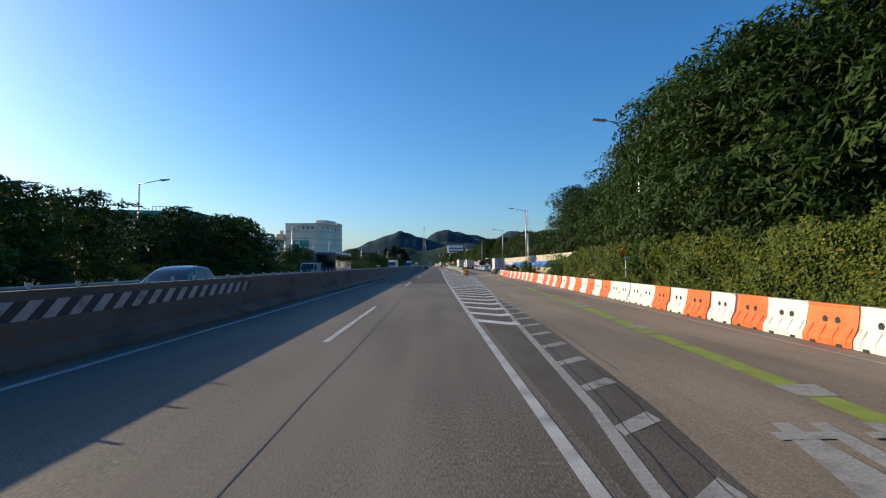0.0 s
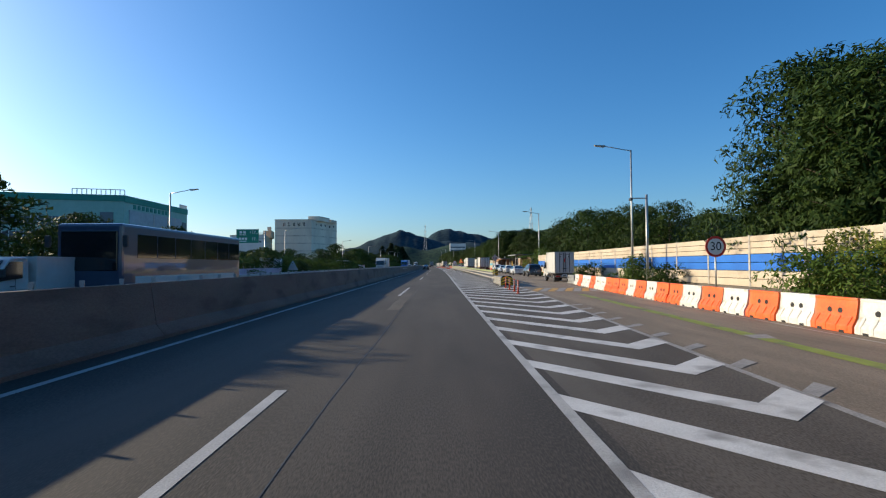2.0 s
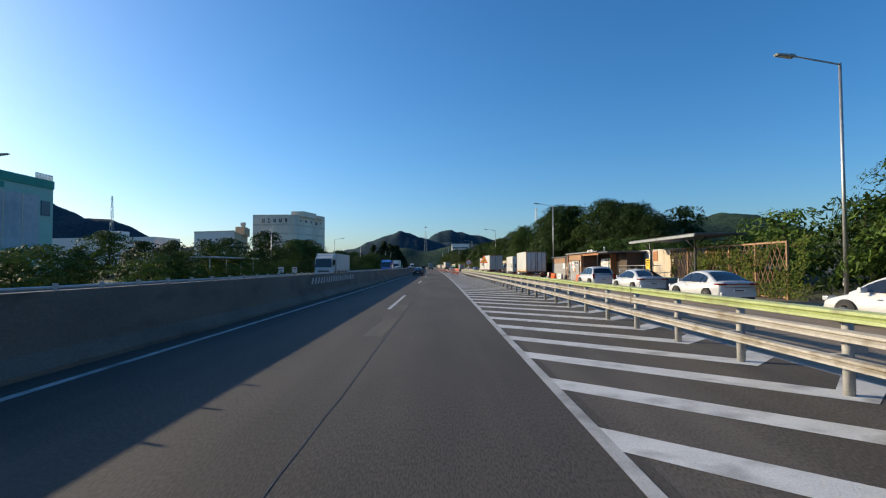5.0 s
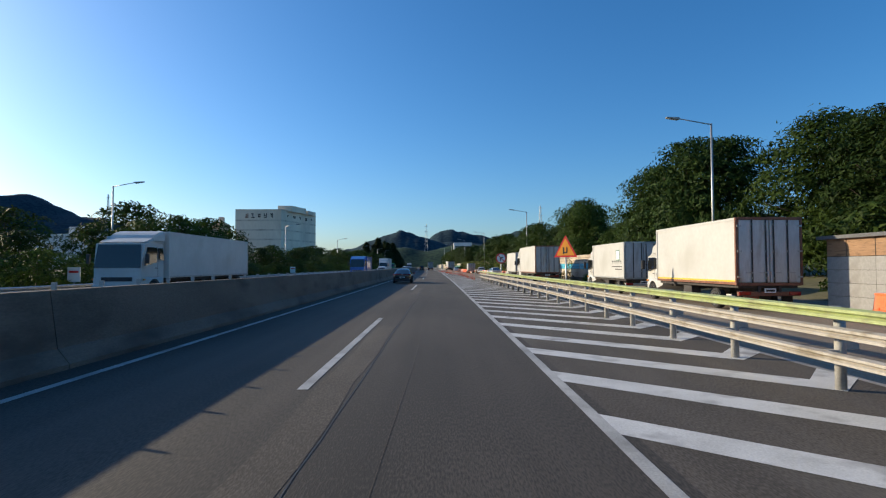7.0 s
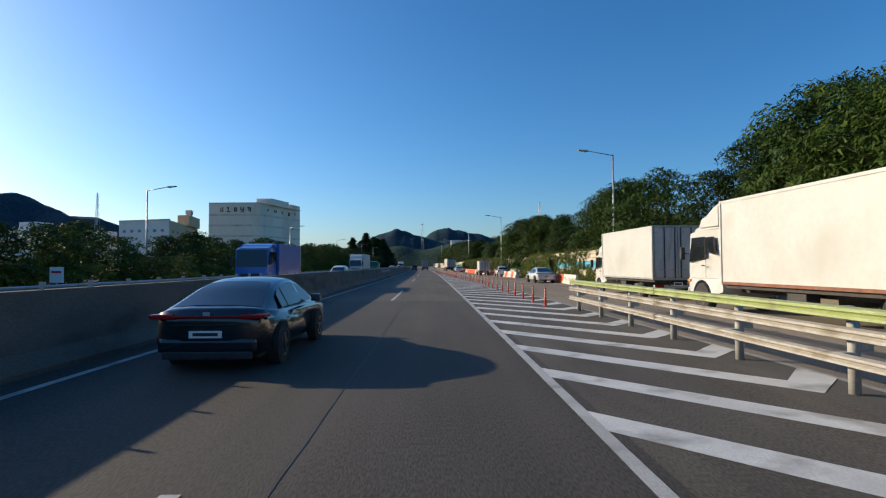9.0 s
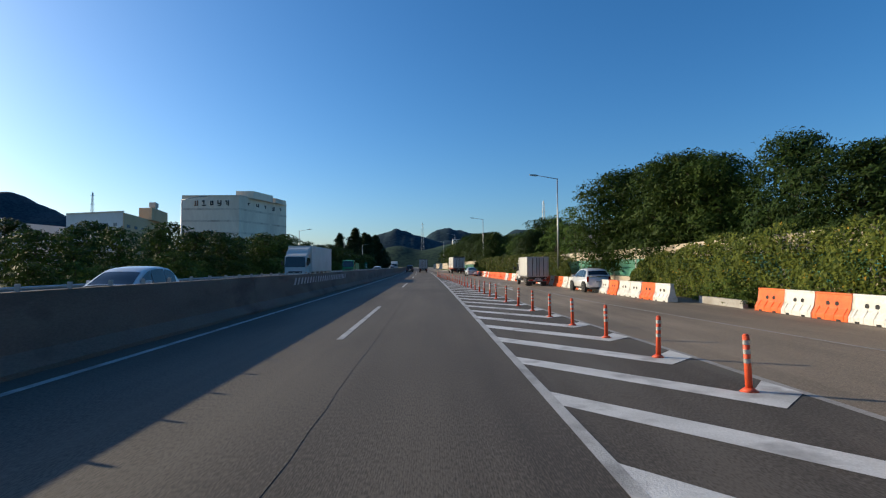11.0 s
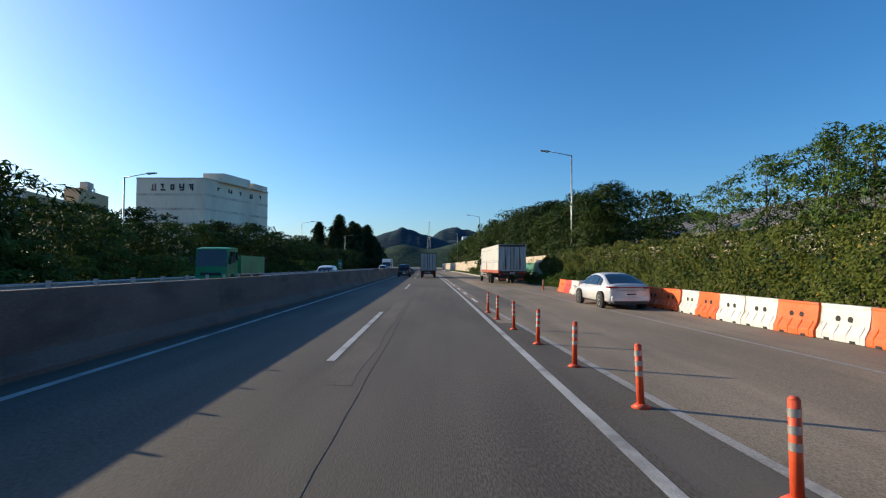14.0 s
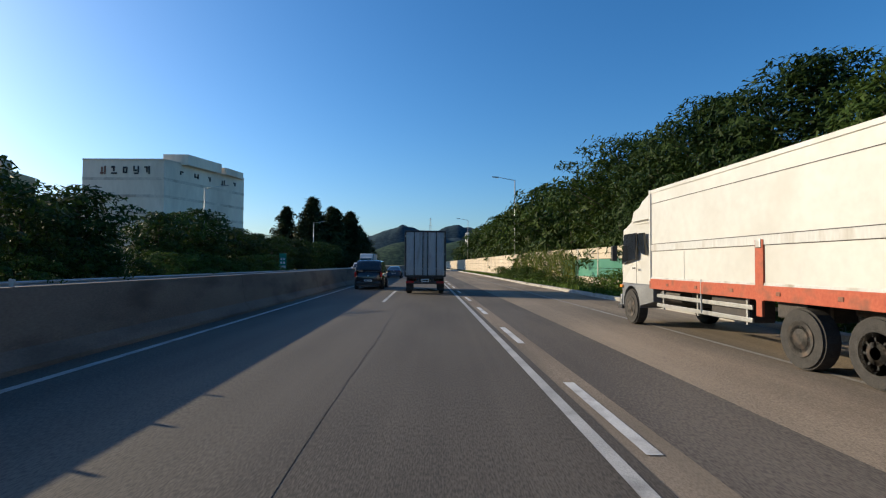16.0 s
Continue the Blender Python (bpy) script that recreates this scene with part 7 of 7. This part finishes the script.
for i in range(4):
    for j in range(4):
        if (i + j) % 2 == 0:
            x, z = (i - j) * 0.07, 2.2 + (i + j - 3) * 0.07
            part("reflector_tile", prism(B(), [(x - 0.06, z), (x, z - 0.06), (x + 0.06, z), (x, z + 0.06)], -0.018, -0.009, "y"), rust_brown, s)
pl = part("plate", box(B(), (0, -0.03, 0.95), (0.46, 0.02, 0.52)), sign_yellow, s)
for k in (-0.16, 0.08):
    bm = B()
    quad(bm, [(-0.23, -0.043, 0.95 + k - 0.02), (0.23, -0.043, 0.95 + k + 0.22 - 0.05), (0.23, -0.043, 0.95 + k + 0.06), (-0.23, -0.043, 0.95 + k - 0.14)])
    part("plate_stripe", bm, ink, pl)
s = thing("camera_pole", "grey camera pole with a short arm", "camera pole", at(13.3, 80.0))
part("pole", cyl(B(), (0, 0, 0), (0, 0, 6.5), 0.10, 0.085, 12), galv, s, smooth=True)
part("arm", cyl(B(), (0, 0, 6.25), (-1.15, 0, 6.25), 0.04, n=8), galv, s)
part("camera_box", box(B(), (-1.15, -0.1, 6.15), (0.16, 0.4, 0.18), bevel=0.02), dark_pl, s)
s = thing("direction_sign", "green motorway direction sign with white distances 117 and 12", "road sign", at(-40.0, 149.0))
part("panel", box(B(), (0, 0, 7.6), (4.5, 0.10, 2.8), bevel=0.03), sign_green, s)
part("border", box(B(), (0, -0.055, 8.94), (4.4, 0.01, 0.06)), sign_white, s)
words("117", 0.85, sign_white, s, pose(1.05, -0.062, 8.30, 90, 0, 0))
words("12", 0.85, sign_white, s, pose(1.25, -0.062, 7.00, 90, 0, 0))
words("km", 0.34, sign_white, s, pose(1.98, -0.062, 8.12, 90, 0, 0))
words("km", 0.34, sign_white, s, pose(1.98, -0.062, 6.82, 90, 0, 0))
for x, z, w, h in ((-1.35, 8.35, 0.5, 0.5), (-0.6, 8.35, 0.5, 0.5), (-1.0, 7.85, 1.3, 0.14), (-1.5, 7.05, 0.45, 0.45), (-0.9, 7.05, 0.45, 0.45), (-0.3, 7.05, 0.45, 0.45), (-0.9, 6.55, 1.4, 0.14)):
    part("lettering_bar", box(B(), (x, -0.058, z), (w, 0.01, h)), sign_white, s)
part("pole", cyl(B(), (3.5, 0.15, 0), (3.5, 0.15, 8.7), 0.16, 0.13, 12), galv, s, smooth=True)
for z in (7.1, 8.2):
    part("bracket", cyl(B(), (3.5, 0.1, z), (-2.0, 0.1, z), 0.07, n=8), galv, s)
s = thing("roadside_sign", "small green and white roadside board with unreadable writing", "road sign", at(-21.0, 421.0))
part("panel", box(B(), (0, 0, 1.95), (0.95, 0.06, 2.2), bevel=0.02), sign_green, s)
for x, z, w, h in ((-0.2, 2.3, 0.25, 0.3), (0.18, 2.3, 0.25, 0.3), (-0.2, 1.8, 0.25, 0.3), (0.18, 1.8, 0.25, 0.3), (0, 1.2, 0.8, 0.4)):
    part("lettering_bar", box(B(), (x, -0.035, z), (w, 0.01, h)), sign_white, s)
post(s, 1.0)
for u, y in ((-21.6, 178.0), (-21.5, 184.0), (-20.9, 225.0)):
    s = thing("notice_board", "small white notice board by the far guard rail", "sign", at(u, y))
    post(s, 0.9, 0.03)
    part("board", box(B(), (0, 0, 1.25), (0.7, 0.04, 0.8), bevel=0.01), sign_white, s)
    part("lettering_bar", box(B(), (0, -0.025, 1.4), (0.5, 0.006, 0.12)), sign_red, s)
for y0, n in ((84.0, 5), (98, 4)):
    s = thing("banner", "long pale cloth banner with unreadable writing on posts", "banner", at(-21.6, y0))
    part("cloth", box(B(), (0, n * 1.6, 1.02), (0.02, n * 3.2, 0.62)), banner, s)
    for k in range(n * 2):
        part("lettering_bar", box(B(), (0.014, 0.9 + k * 1.55, 1.08), (0.006, 1.0, 0.07)), bldg_hoard, s)
    for k in range(n + 1):
        part("post", cyl(B(), (-0.03, k * 3.2, 0), (-0.03, k * 3.2, 1.6), 0.03, n=6), galv, s)
s = thing("shelter", "long open shelter with a thin pale roof", "shelter", at(-24.0, 161.0))
part("roof", box(B(), (0, 6.2, 2.65), (2.2, 12.6, 0.10), bevel=0.02), bldg_white, s)
for k in range(4):
    part("post", cyl(B(), (0.6, 0.4 + k * 3.9, 0), (0.6, 0.4 + k * 3.9, 2.6), 0.06, n=8), galv, s)

# ---- huts at the parking strip ----
def panel_front(parent, y0, y1, z0, z1, w, hgt, x=-0.03):
    """Grey blocks with open joints."""
    me = mesh_of(box(B(), (0, 0, 0), (0.05, w - 0.008, hgt - 0.010), bevel=0.004), "panel", hut_grey)
    for i in range(int(round((y1 - y0) / w))):
        for k in range(int(round((z1 - z0) / hgt))):
            part("panel", me, hut_grey, parent, m=pose(x, y0 + w * (i + 0.5), z0 + hgt * (k + 0.5)))


def window_unit(parent, y, z, w, hgt, x=-0.04):
    f = part("window", box(B(), (x, y, z), (0.08, w, hgt), bevel=0.01), bldg_white, parent)
    for k in (-1, 1):
        part("pane", box(B(), (x - 0.042, y + k * w * 0.24, z), (0.012, w * 0.36, hgt * 0.62)), car_glass, f)


def railing_run(parent, x, y0, y1, z0, z1, pitch=0.16, r=0.022):
    for z in (z0, z1):
        part("rail", cyl(B(), (x, y0, z), (x, y1, z), r, n=8), galv, parent, smooth=True)
    n = max(1, int(round((y1 - y0) / pitch)))
    bar = mesh_of(cyl(B(), (0, 0, z0), (0, 0, z1), r * 0.42, n=6), "baluster", galv)
    for k in range(n + 1):
        part("baluster", bar, galv, parent, m=pose(x, y0 + (y1 - y0) * k / n, 0))


h = thing("site_hut", "low brown timber hut with a grey block front", "hut", at(12.34, 166.3), "huts")
part("wall", box(B(), (1.65, 3.75, 1.3), (3.3, 7.5, 2.6)), wood_dark, h)
bm = B()
prism(bm, [(-0.22, 2.58), (3.6, 2.44), (3.6, 2.56), (-0.22, 2.70)], -0.1, 7.8, "y")
part("roof", bm, roof_slate, h)
part("eaves_board", box(B(), (-0.02, 4.4, 2.28), (0.05, 6.2, 0.61)), wood_wall, h)
for k in range(5):
    part("batten", box(B(), (-0.05, 1.9 + k * 1.18, 2.28), (0.012, 0.02, 0.6)), wood_dark, h)
panel_front(h, 1.32, 7.5, 0.14, 1.96, 2.06, 0.455)
d = part("door", box(B(), (-0.03, 0.68, 1.0), (0.07, 1.22, 1.96), bevel=0.012), door_brown, h)
part("paper", box(B(), (-0.07, 0.5, 1.45), (0.008, 0.26, 0.24)), sign_white, d)
part("handle", box(B(), (-0.09, 0.16, 0.98), (0.05, 0.05, 0.26), bevel=0.01), galv, d)
n_ = part("notice", box(B(), (-0.07, 1.75, 1.67), (0.012, 0.86, 0.56)), sign_white, h)
part("lettering_bar", box(B(), (-0.08, 1.75, 1.78), (0.008, 0.6, 0.05)), ink, n_)
part("lettering_bar", box(B(), (-0.08, 1.75, 1.58), (0.008, 0.66, 0.04)), galv, n_)

h = thing("site_hut", "brown timber hut with a white door and a flat wall ornament", "hut", at(12.3, 161.0), "huts")
part("wall", box(B(), (1.7, 2.62, 1.4), (3.4, 5.2, 2.8)), wood_wall, h)
bm = B()
prism(bm, [(-0.22, 2.82), (3.7, 2.66), (3.7, 2.80), (-0.22, 2.96)], -5.3, 5.42, "y")
part("roof", bm, roof_slate, h, "dark sloping roof running on over the porch")
part("gutter", box(B(), (-0.25, 0.05, 2.89), (0.05, 10.7, 0.09), bevel=0.01), galv, h)
for y in (0.08, 5.12):
    part("corner_post", box(B(), (-0.05, y, 1.42), (0.14, 0.17, 2.82), bevel=0.012), wood_wall, h)
part("ledge", box(B(), (-0.035, 2.9, 2.21), (0.07, 4.2, 0.05)), wood_dark, h)
panel_front(h, 0.86, 3.72, 0.2, 2.18, 2.86, 0.495)
part("panel_edge", box(B(), (-0.05, 0.84, 1.2), (0.06, 0.05, 2.0)), wood_dark, h)
d = part("door", box(B(), (-0.045, 4.27, 1.0), (0.09, 1.02, 2.0), bevel=0.012), bldg_white, h)
part("door_pane", box(B(), (-0.094, 4.31, 1.0), (0.014, 0.46, 1.84)), car_glass, d)
part("handle", box(B(), (-0.11, 4.60, 1.0), (0.05, 0.03, 0.22)), galv, d)
window_unit(h, 1.78, 1.97, 1.06, 0.40)
part("door_mat", box(B(), (-0.45, 4.2, 0.03), (0.7, 1.1, 0.06), bevel=0.01), rubber, h)
o = part("wall_ornament", prism(B(), [(3.36, 2.04), (3.05, 2.17), (2.80, 2.02), (2.74, 1.78), (2.46, 1.66), (2.20, 1.50), (2.06, 1.34), (2.30, 1.26), (2.62, 1.14), (2.82, 1.22), (3.00, 1.14), (3.14, 1.42), (3.40, 1.52), (3.42, 1.80)], -0.10, -0.06), sign_white, h, "flat painted board with a ragged outline")
part("disc", cyl(B(), (-0.115, 2.42, 1.32), (-0.10, 2.42, 1.32), 0.20, n=18), sign_orange, o)
part("patch", prism(B(), [(2.86, 1.86), (3.26, 1.80), (3.20, 1.60), (2.94, 1.62)], -0.108, -0.10), sign_red, o)
part("patch", prism(B(), [(2.52, 1.60), (2.86, 1.52), (2.80, 1.38), (2.62, 1.42)], -0.108, -0.10), panel_cyan, o)
for k in range(5):
    part("lettering_bar", box(B(), (-0.065, 3.0 - k * 0.24, 1.06), (0.012, 0.13, 0.05 + 0.03 * (k % 2))), rust_red, h)
e = part("emblem", cyl(B(), (-0.03, 0.45, 1.86), (0.0, 0.45, 1.86), 0.24, n=8), sign_white, h)
part("emblem_centre", cyl(B(), (-0.04, 0.45, 1.86), (-0.03, 0.45, 1.86), 0.09, n=14), galv, e)

h = thing("porch_hut", "dark timber porch with posts, pale inner panels and notices", "hut", at(12.3, 153.3), "huts")
part("back_wall", box(B(), (1.62, 5.4, 1.4), (0.12, 4.5, 2.7)), wood_dark, h)
part("side_wall", box(B(), (2.3, 1.65, 1.45), (1.4, 2.6, 2.8)), wood_dark, h)
part("side_roof", box(B(), (1.45, 1.2, 2.80), (3.2, 2.6, 0.10), bevel=0.02), roof_slate, h)
# dark panel added over the neighbouring hut's end, standing for the porch shade
part("end_shade_panel", box(B(), (0.85, 7.62, 1.65), (1.5, 0.05, 2.1)), wood_dark, h)
part("beam", box(B(), (0.0, 5.1, 2.72), (0.14, 5.1, 0.22), bevel=0.012), wood_orange, h)
part("post", box(B(), (0.0, 2.93, 1.45), (0.09, 0.11, 2.75), bevel=0.01), dark_pl, h)
part("post", box(B(), (1.30, 2.8, 1.4), (0.5, 0.16, 2.55), bevel=0.012), wood_orange, h)
part("porch_deck", box(B(), (0.85, 5.1, 0.29), (1.55, 5.0, 0.56)), rust_brown, h)
part("inner_door", box(B(), (1.54, 7.35, 1.45), (0.04, 0.9, 1.7)), dark_pl, h)
part("inner_panel", box(B(), (1.53, 5.7, 1.35), (0.06, 2.1, 1.95)), bldg_white, h)
part("inner_panel", box(B(), (1.53, 3.34, 1.35), (0.06, 0.86, 1.95)), panel_cream, h)
part("notice_board", box(B(), (1.50, 4.05, 1.45), (0.06, 0.56, 1.78)), panel_green, h)
n_ = part("notice", box(B(), (1.485, 5.65, 1.98), (0.02, 0.92, 0.66)), sign_white, h)
part("lettering_bar", box(B(), (1.472, 5.65, 1.82), (0.008, 0.74, 0.07)), rust_red, n_)
part("notice", box(B(), (1.485, 5.5, 1.42), (0.02, 0.48, 0.30)), sign_white, h)
part("paper", box(B(), (1.455, 4.15, 2.08), (0.015, 0.24, 0.20)), sign_white, h)
part("paper", box(B(), (1.455, 3.98, 1.68), (0.015, 0.36, 0.30)), sign_white, h)
railing_run(h, 0.02, 2.95, 7.65, 0.80, 1.46)
b = part("roof_board", box(B(), (-0.32, 4.1, 2.98), (0.05, 1.5, 0.19), bevel=0.01), sign_white, h)
for k in range(4):
    part("lettering_bar", box(B(), (-0.35, 4.55 - k * 0.28, 2.98), (0.01, 0.20, 0.09)), ink, b)
v = part("roof_vent", cyl(B(), (0.9, 3.9, 2.86), (0.9, 3.9, 3.24), 0.05, n=10), galv, h)
part("vent_cap", cyl(B(), (0.9, 3.9, 3.24), (0.9, 3.9, 3.34), 0.11, 0.08, n=12), bldg_white, v)

c = thing("site_container", "pale steel site container with a rusty end beside the porch", "container", at(15.4, 148.6))
part("body", box(B(), (1.2, 3.75, 1.45), (2.4, 7.5, 2.75), bevel=0.02), panel_cream, c)
part("roof_rim", box(B(), (1.2, 3.75, 2.87), (2.5, 7.6, 0.07), bevel=0.01), bldg_white, c)
part("door", box(B(), (-0.02, 4.4, 1.55), (0.05, 1.9, 2.4), bevel=0.01), hut_grey, c)
part("rust_panel", box(B(), (-0.02, 3.0, 2.4), (0.03, 0.8, 0.75)), wood_orange, c)
part("frame_post", box(B(), (-0.03, 5.5, 1.45), (0.10, 0.10, 2.75)), chassis, c)
part("notice", box(B(), (-0.055, 3.95, 1.95), (0.015, 0.36, 0.50)), sign_white, c)

f = thing("raised_deck", "low brown-edged deck in front of the containers", "deck", at(12.45, 147.0))
part("edge", box(B(), (1.4, 3.4, 0.26), (2.8, 6.6, 0.52), bevel=0.02), rust_brown, f)
part("surface", box(B(), (1.4, 3.4, 0.535), (2.7, 6.5, 0.03)), concrete, f)
f = thing("railing", "grey steel balustrade on the low deck", "railing", at(12.5, 147.2, 0.55))
railing_run(f, 0.05, 0.0, 4.4, 0.16, 0.86, 0.14)
for k in range(4):
    part("post", cyl(B(), (0.05, k * 1.45, 0), (0.05, k * 1.45, 0.9), 0.025, n=8), galv, f, smooth=True)
f = thing("railing", "high grey steel handrail behind the balustrade", "railing", at(13.9, 147.2, 0.55))
part("rail", cyl(B(), (0, 0.0, 1.12), (0, 8.6, 1.12), 0.028, n=8), galv, f, smooth=True)
for k in range(5):
    part("post", cyl(B(), (0, 0.2 + k * 1.45, 0), (0, 0.2 + k * 1.45, 1.12), 0.022, n=8), galv, f, smooth=True)
for y in (151.9, 153.2):
    s = thing("storage_crate", "white plastic crate on legs on the deck", "crate", at(14.6, y, 0.0))
    part("bin", box(B(), (0.3, 0, 0.86), (0.6, 0.86, 0.44), bevel=0.03), white_pl, s)
    for px in (0.05, 0.55):
        for py in (-0.38, 0.38):
            part("leg", box(B(), (px, py, 0.34), (0.06, 0.06, 0.68)), galv, s)
s = thing("traffic_cone", "orange traffic cone on the low deck", "traffic cone", at(13.0, 148.1, 0.552))
part("base", box(B(), (0, 0, 0.02), (0.34, 0.34, 0.04), bevel=0.01), post_orange, s)
part("cone", cyl(B(), (0, 0, 0.04), (0, 0, 0.68), 0.13, 0.03, n=16), post_orange, s, smooth=True)
s = thing("notice_board", "yellow notice board on grey posts", "notice board", at(13.5, 147.9, 0.55))
n_ = part("plate", box(B(), (0, 0.55, 1.24), (0.03, 0.72, 0.72), bevel=0.008), sign_yellow, s)
for k in range(3):
    part("lettering_bar", box(B(), (-0.02, 0.55, 1.48 - 0.17 * k), (0.008, 0.5, 0.06)), ink, n_)
for y in (0.25, 0.85):
    part("post", cyl(B(), (0.03, y, 0), (0.03, y, 1.6), 0.022, n=8), galv, s)
s = thing("canopy", "open steel canopy with a flat dark roof", "canopy", at(13.2, 140.4))
part("roof", box(B(), (1.3, 5.2, 3.46), (3.0, 10.0, 0.10), bevel=0.02), roof_slate, s)
part("edge_beam", box(B(), (-0.22, 5.2, 3.38), (0.08, 10.0, 0.14)), galv, s)
for y in (1.4, 7.7):
    p_ = part("column", cyl(B(), (0.4, y, 0), (0.4, y, 2.75), 0.07, n=10), chassis, s, smooth=True)
    for dx, dy in ((-0.4, -0.7), (-0.4, 0.7), (0.9, 0.5)):
        part("brace", cyl(B(), (0.4, y, 2.65), (0.4 + dx, y + dy, 3.42), 0.035, n=8), chassis, p_, smooth=True)
part("column", cyl(B(), (1.3, 10.1, 0), (1.3, 10.1, 3.42), 0.05, n=10), galv, s, smooth=True)
s = thing("trellis", "brown wooden trellis grown over with climbing plants", "trellis", at(15.15, 136.0))
for z in (0.1, 2.78):
    part("rail", box(B(), (0, 6.2, z), (0.06, 12.4, 0.09)), wood_wall, s)
for k in range(6):
    part("post", box(B(), (0, 0.05 + k * 2.46, 1.4), (0.10, 0.10, 2.8)), wood_wall, s)
for k in range(32):
    for sg in (-1, 1):
        y = 0.2 + k * 0.385
        e0, e1 = max(0.0, min(12.3, y - sg * 0.65)), max(0.0, min(12.3, y + sg * 0.65))
        part("lath", cyl(B(), (0.02 * sg, e0, 1.4 - abs(e0 - y) * 2.0), (0.02 * sg, e1, 1.4 + abs(e1 - y) * 2.0), 0.022, n=4), wood_wall, s)
for y, w_, c1, lab in ((146.9, 0.62, bldg_white, "white metal bin cabinet with a blue stripe"), (145.6, 1.1, hut_grey, "grey metal bin cabinet with mint lid"), (144.3, 1.1, hut_grey, "grey metal bin cabinet with mint lid")):
    s = thing("bin_cabinet", lab, "bin", at(12.7, y), "bins by the deck")
    part("body", box(B(), (0.35, 0, 0.40), (0.7, w_, 0.8), bevel=0.02), c1, s)
    part("lid", box(B(), (0.35, 0, 0.85), (0.76, w_ + 0.05, 0.10), bevel=0.02), bldg_white if c1 is bldg_white else bldg_mint, s)
    part("stripe", box(B(), (-0.005, 0, 0.62), (0.012, w_ * 0.8, 0.10)), panel_blue if c1 is bldg_white else bldg_mint, s)

s = thing("hidden_sign", "red and yellow triangular sign half buried in the hedge", "road sign", at(9.9, 29.4))
post(s, 2.3)
part("plate", prism(B(), [(-0.45, 2.12), (0.45, 2.12), (0.0, 2.75)], -0.01, 0.012, "y"), sign_red, s)
part("face", prism(B(), [(-0.31, 2.19), (0.31, 2.19), (0.0, 2.63)], -0.016, -0.009, "y"), sign_yellow, s)
part("sub_plate", box(B(), (0.16, -0.012, 2.03), (0.5, 0.02, 0.14)), sign_white, s)
s = thing("triangle_sign", "grey triangular sign seen across the carriageway", "road sign", at(-21.4, 115.2))
post(s, 1.2, 0.03)
part("plate", prism(B(), [(-0.75, 1.0), (0.75, 1.0), (0.0, 2.35)], -0.01, 0.012, "y"), bldg_hoard, s)
s = thing("parked_trailer", "low white trailer box among the shrubs", "trailer", at(-23.4, 109.6))
bm = B()
box(bm, (0, 2.6, 1.85), (1.9, 3.4, 1.55), bevel=0.05)
part("body", bm, bldg_white, s)
part("chassis_frame", box(B(), (0, 2.6, 0.92), (1.5, 3.3, 0.35)), chassis, s)
part("drawbar", box(B(), (0, 0.5, 0.62), (0.10, 1.4, 0.10)), chassis, s)
for x in (-0.8, 0.8):
    wheel("van", s, x, 2.0)

s = thing("wall_banner", "pale banner with unreadable blue writing on the noise barrier", "banner", at(14.36, 104.3))
part("cloth", box(B(), (0, 4.9, 1.62), (0.03, 9.8, 0.95)), banner, s)
for k in range(8):
    part("lettering_bar", box(B(), (-0.02, 0.9 + k * 1.12, 1.72), (0.008, 0.62, 0.10)), truck_blue, s)
    part("lettering_bar", box(B(), (-0.02, 0.9 + k * 1.12, 1.48), (0.008, 0.80, 0.14)), truck_blue, s)
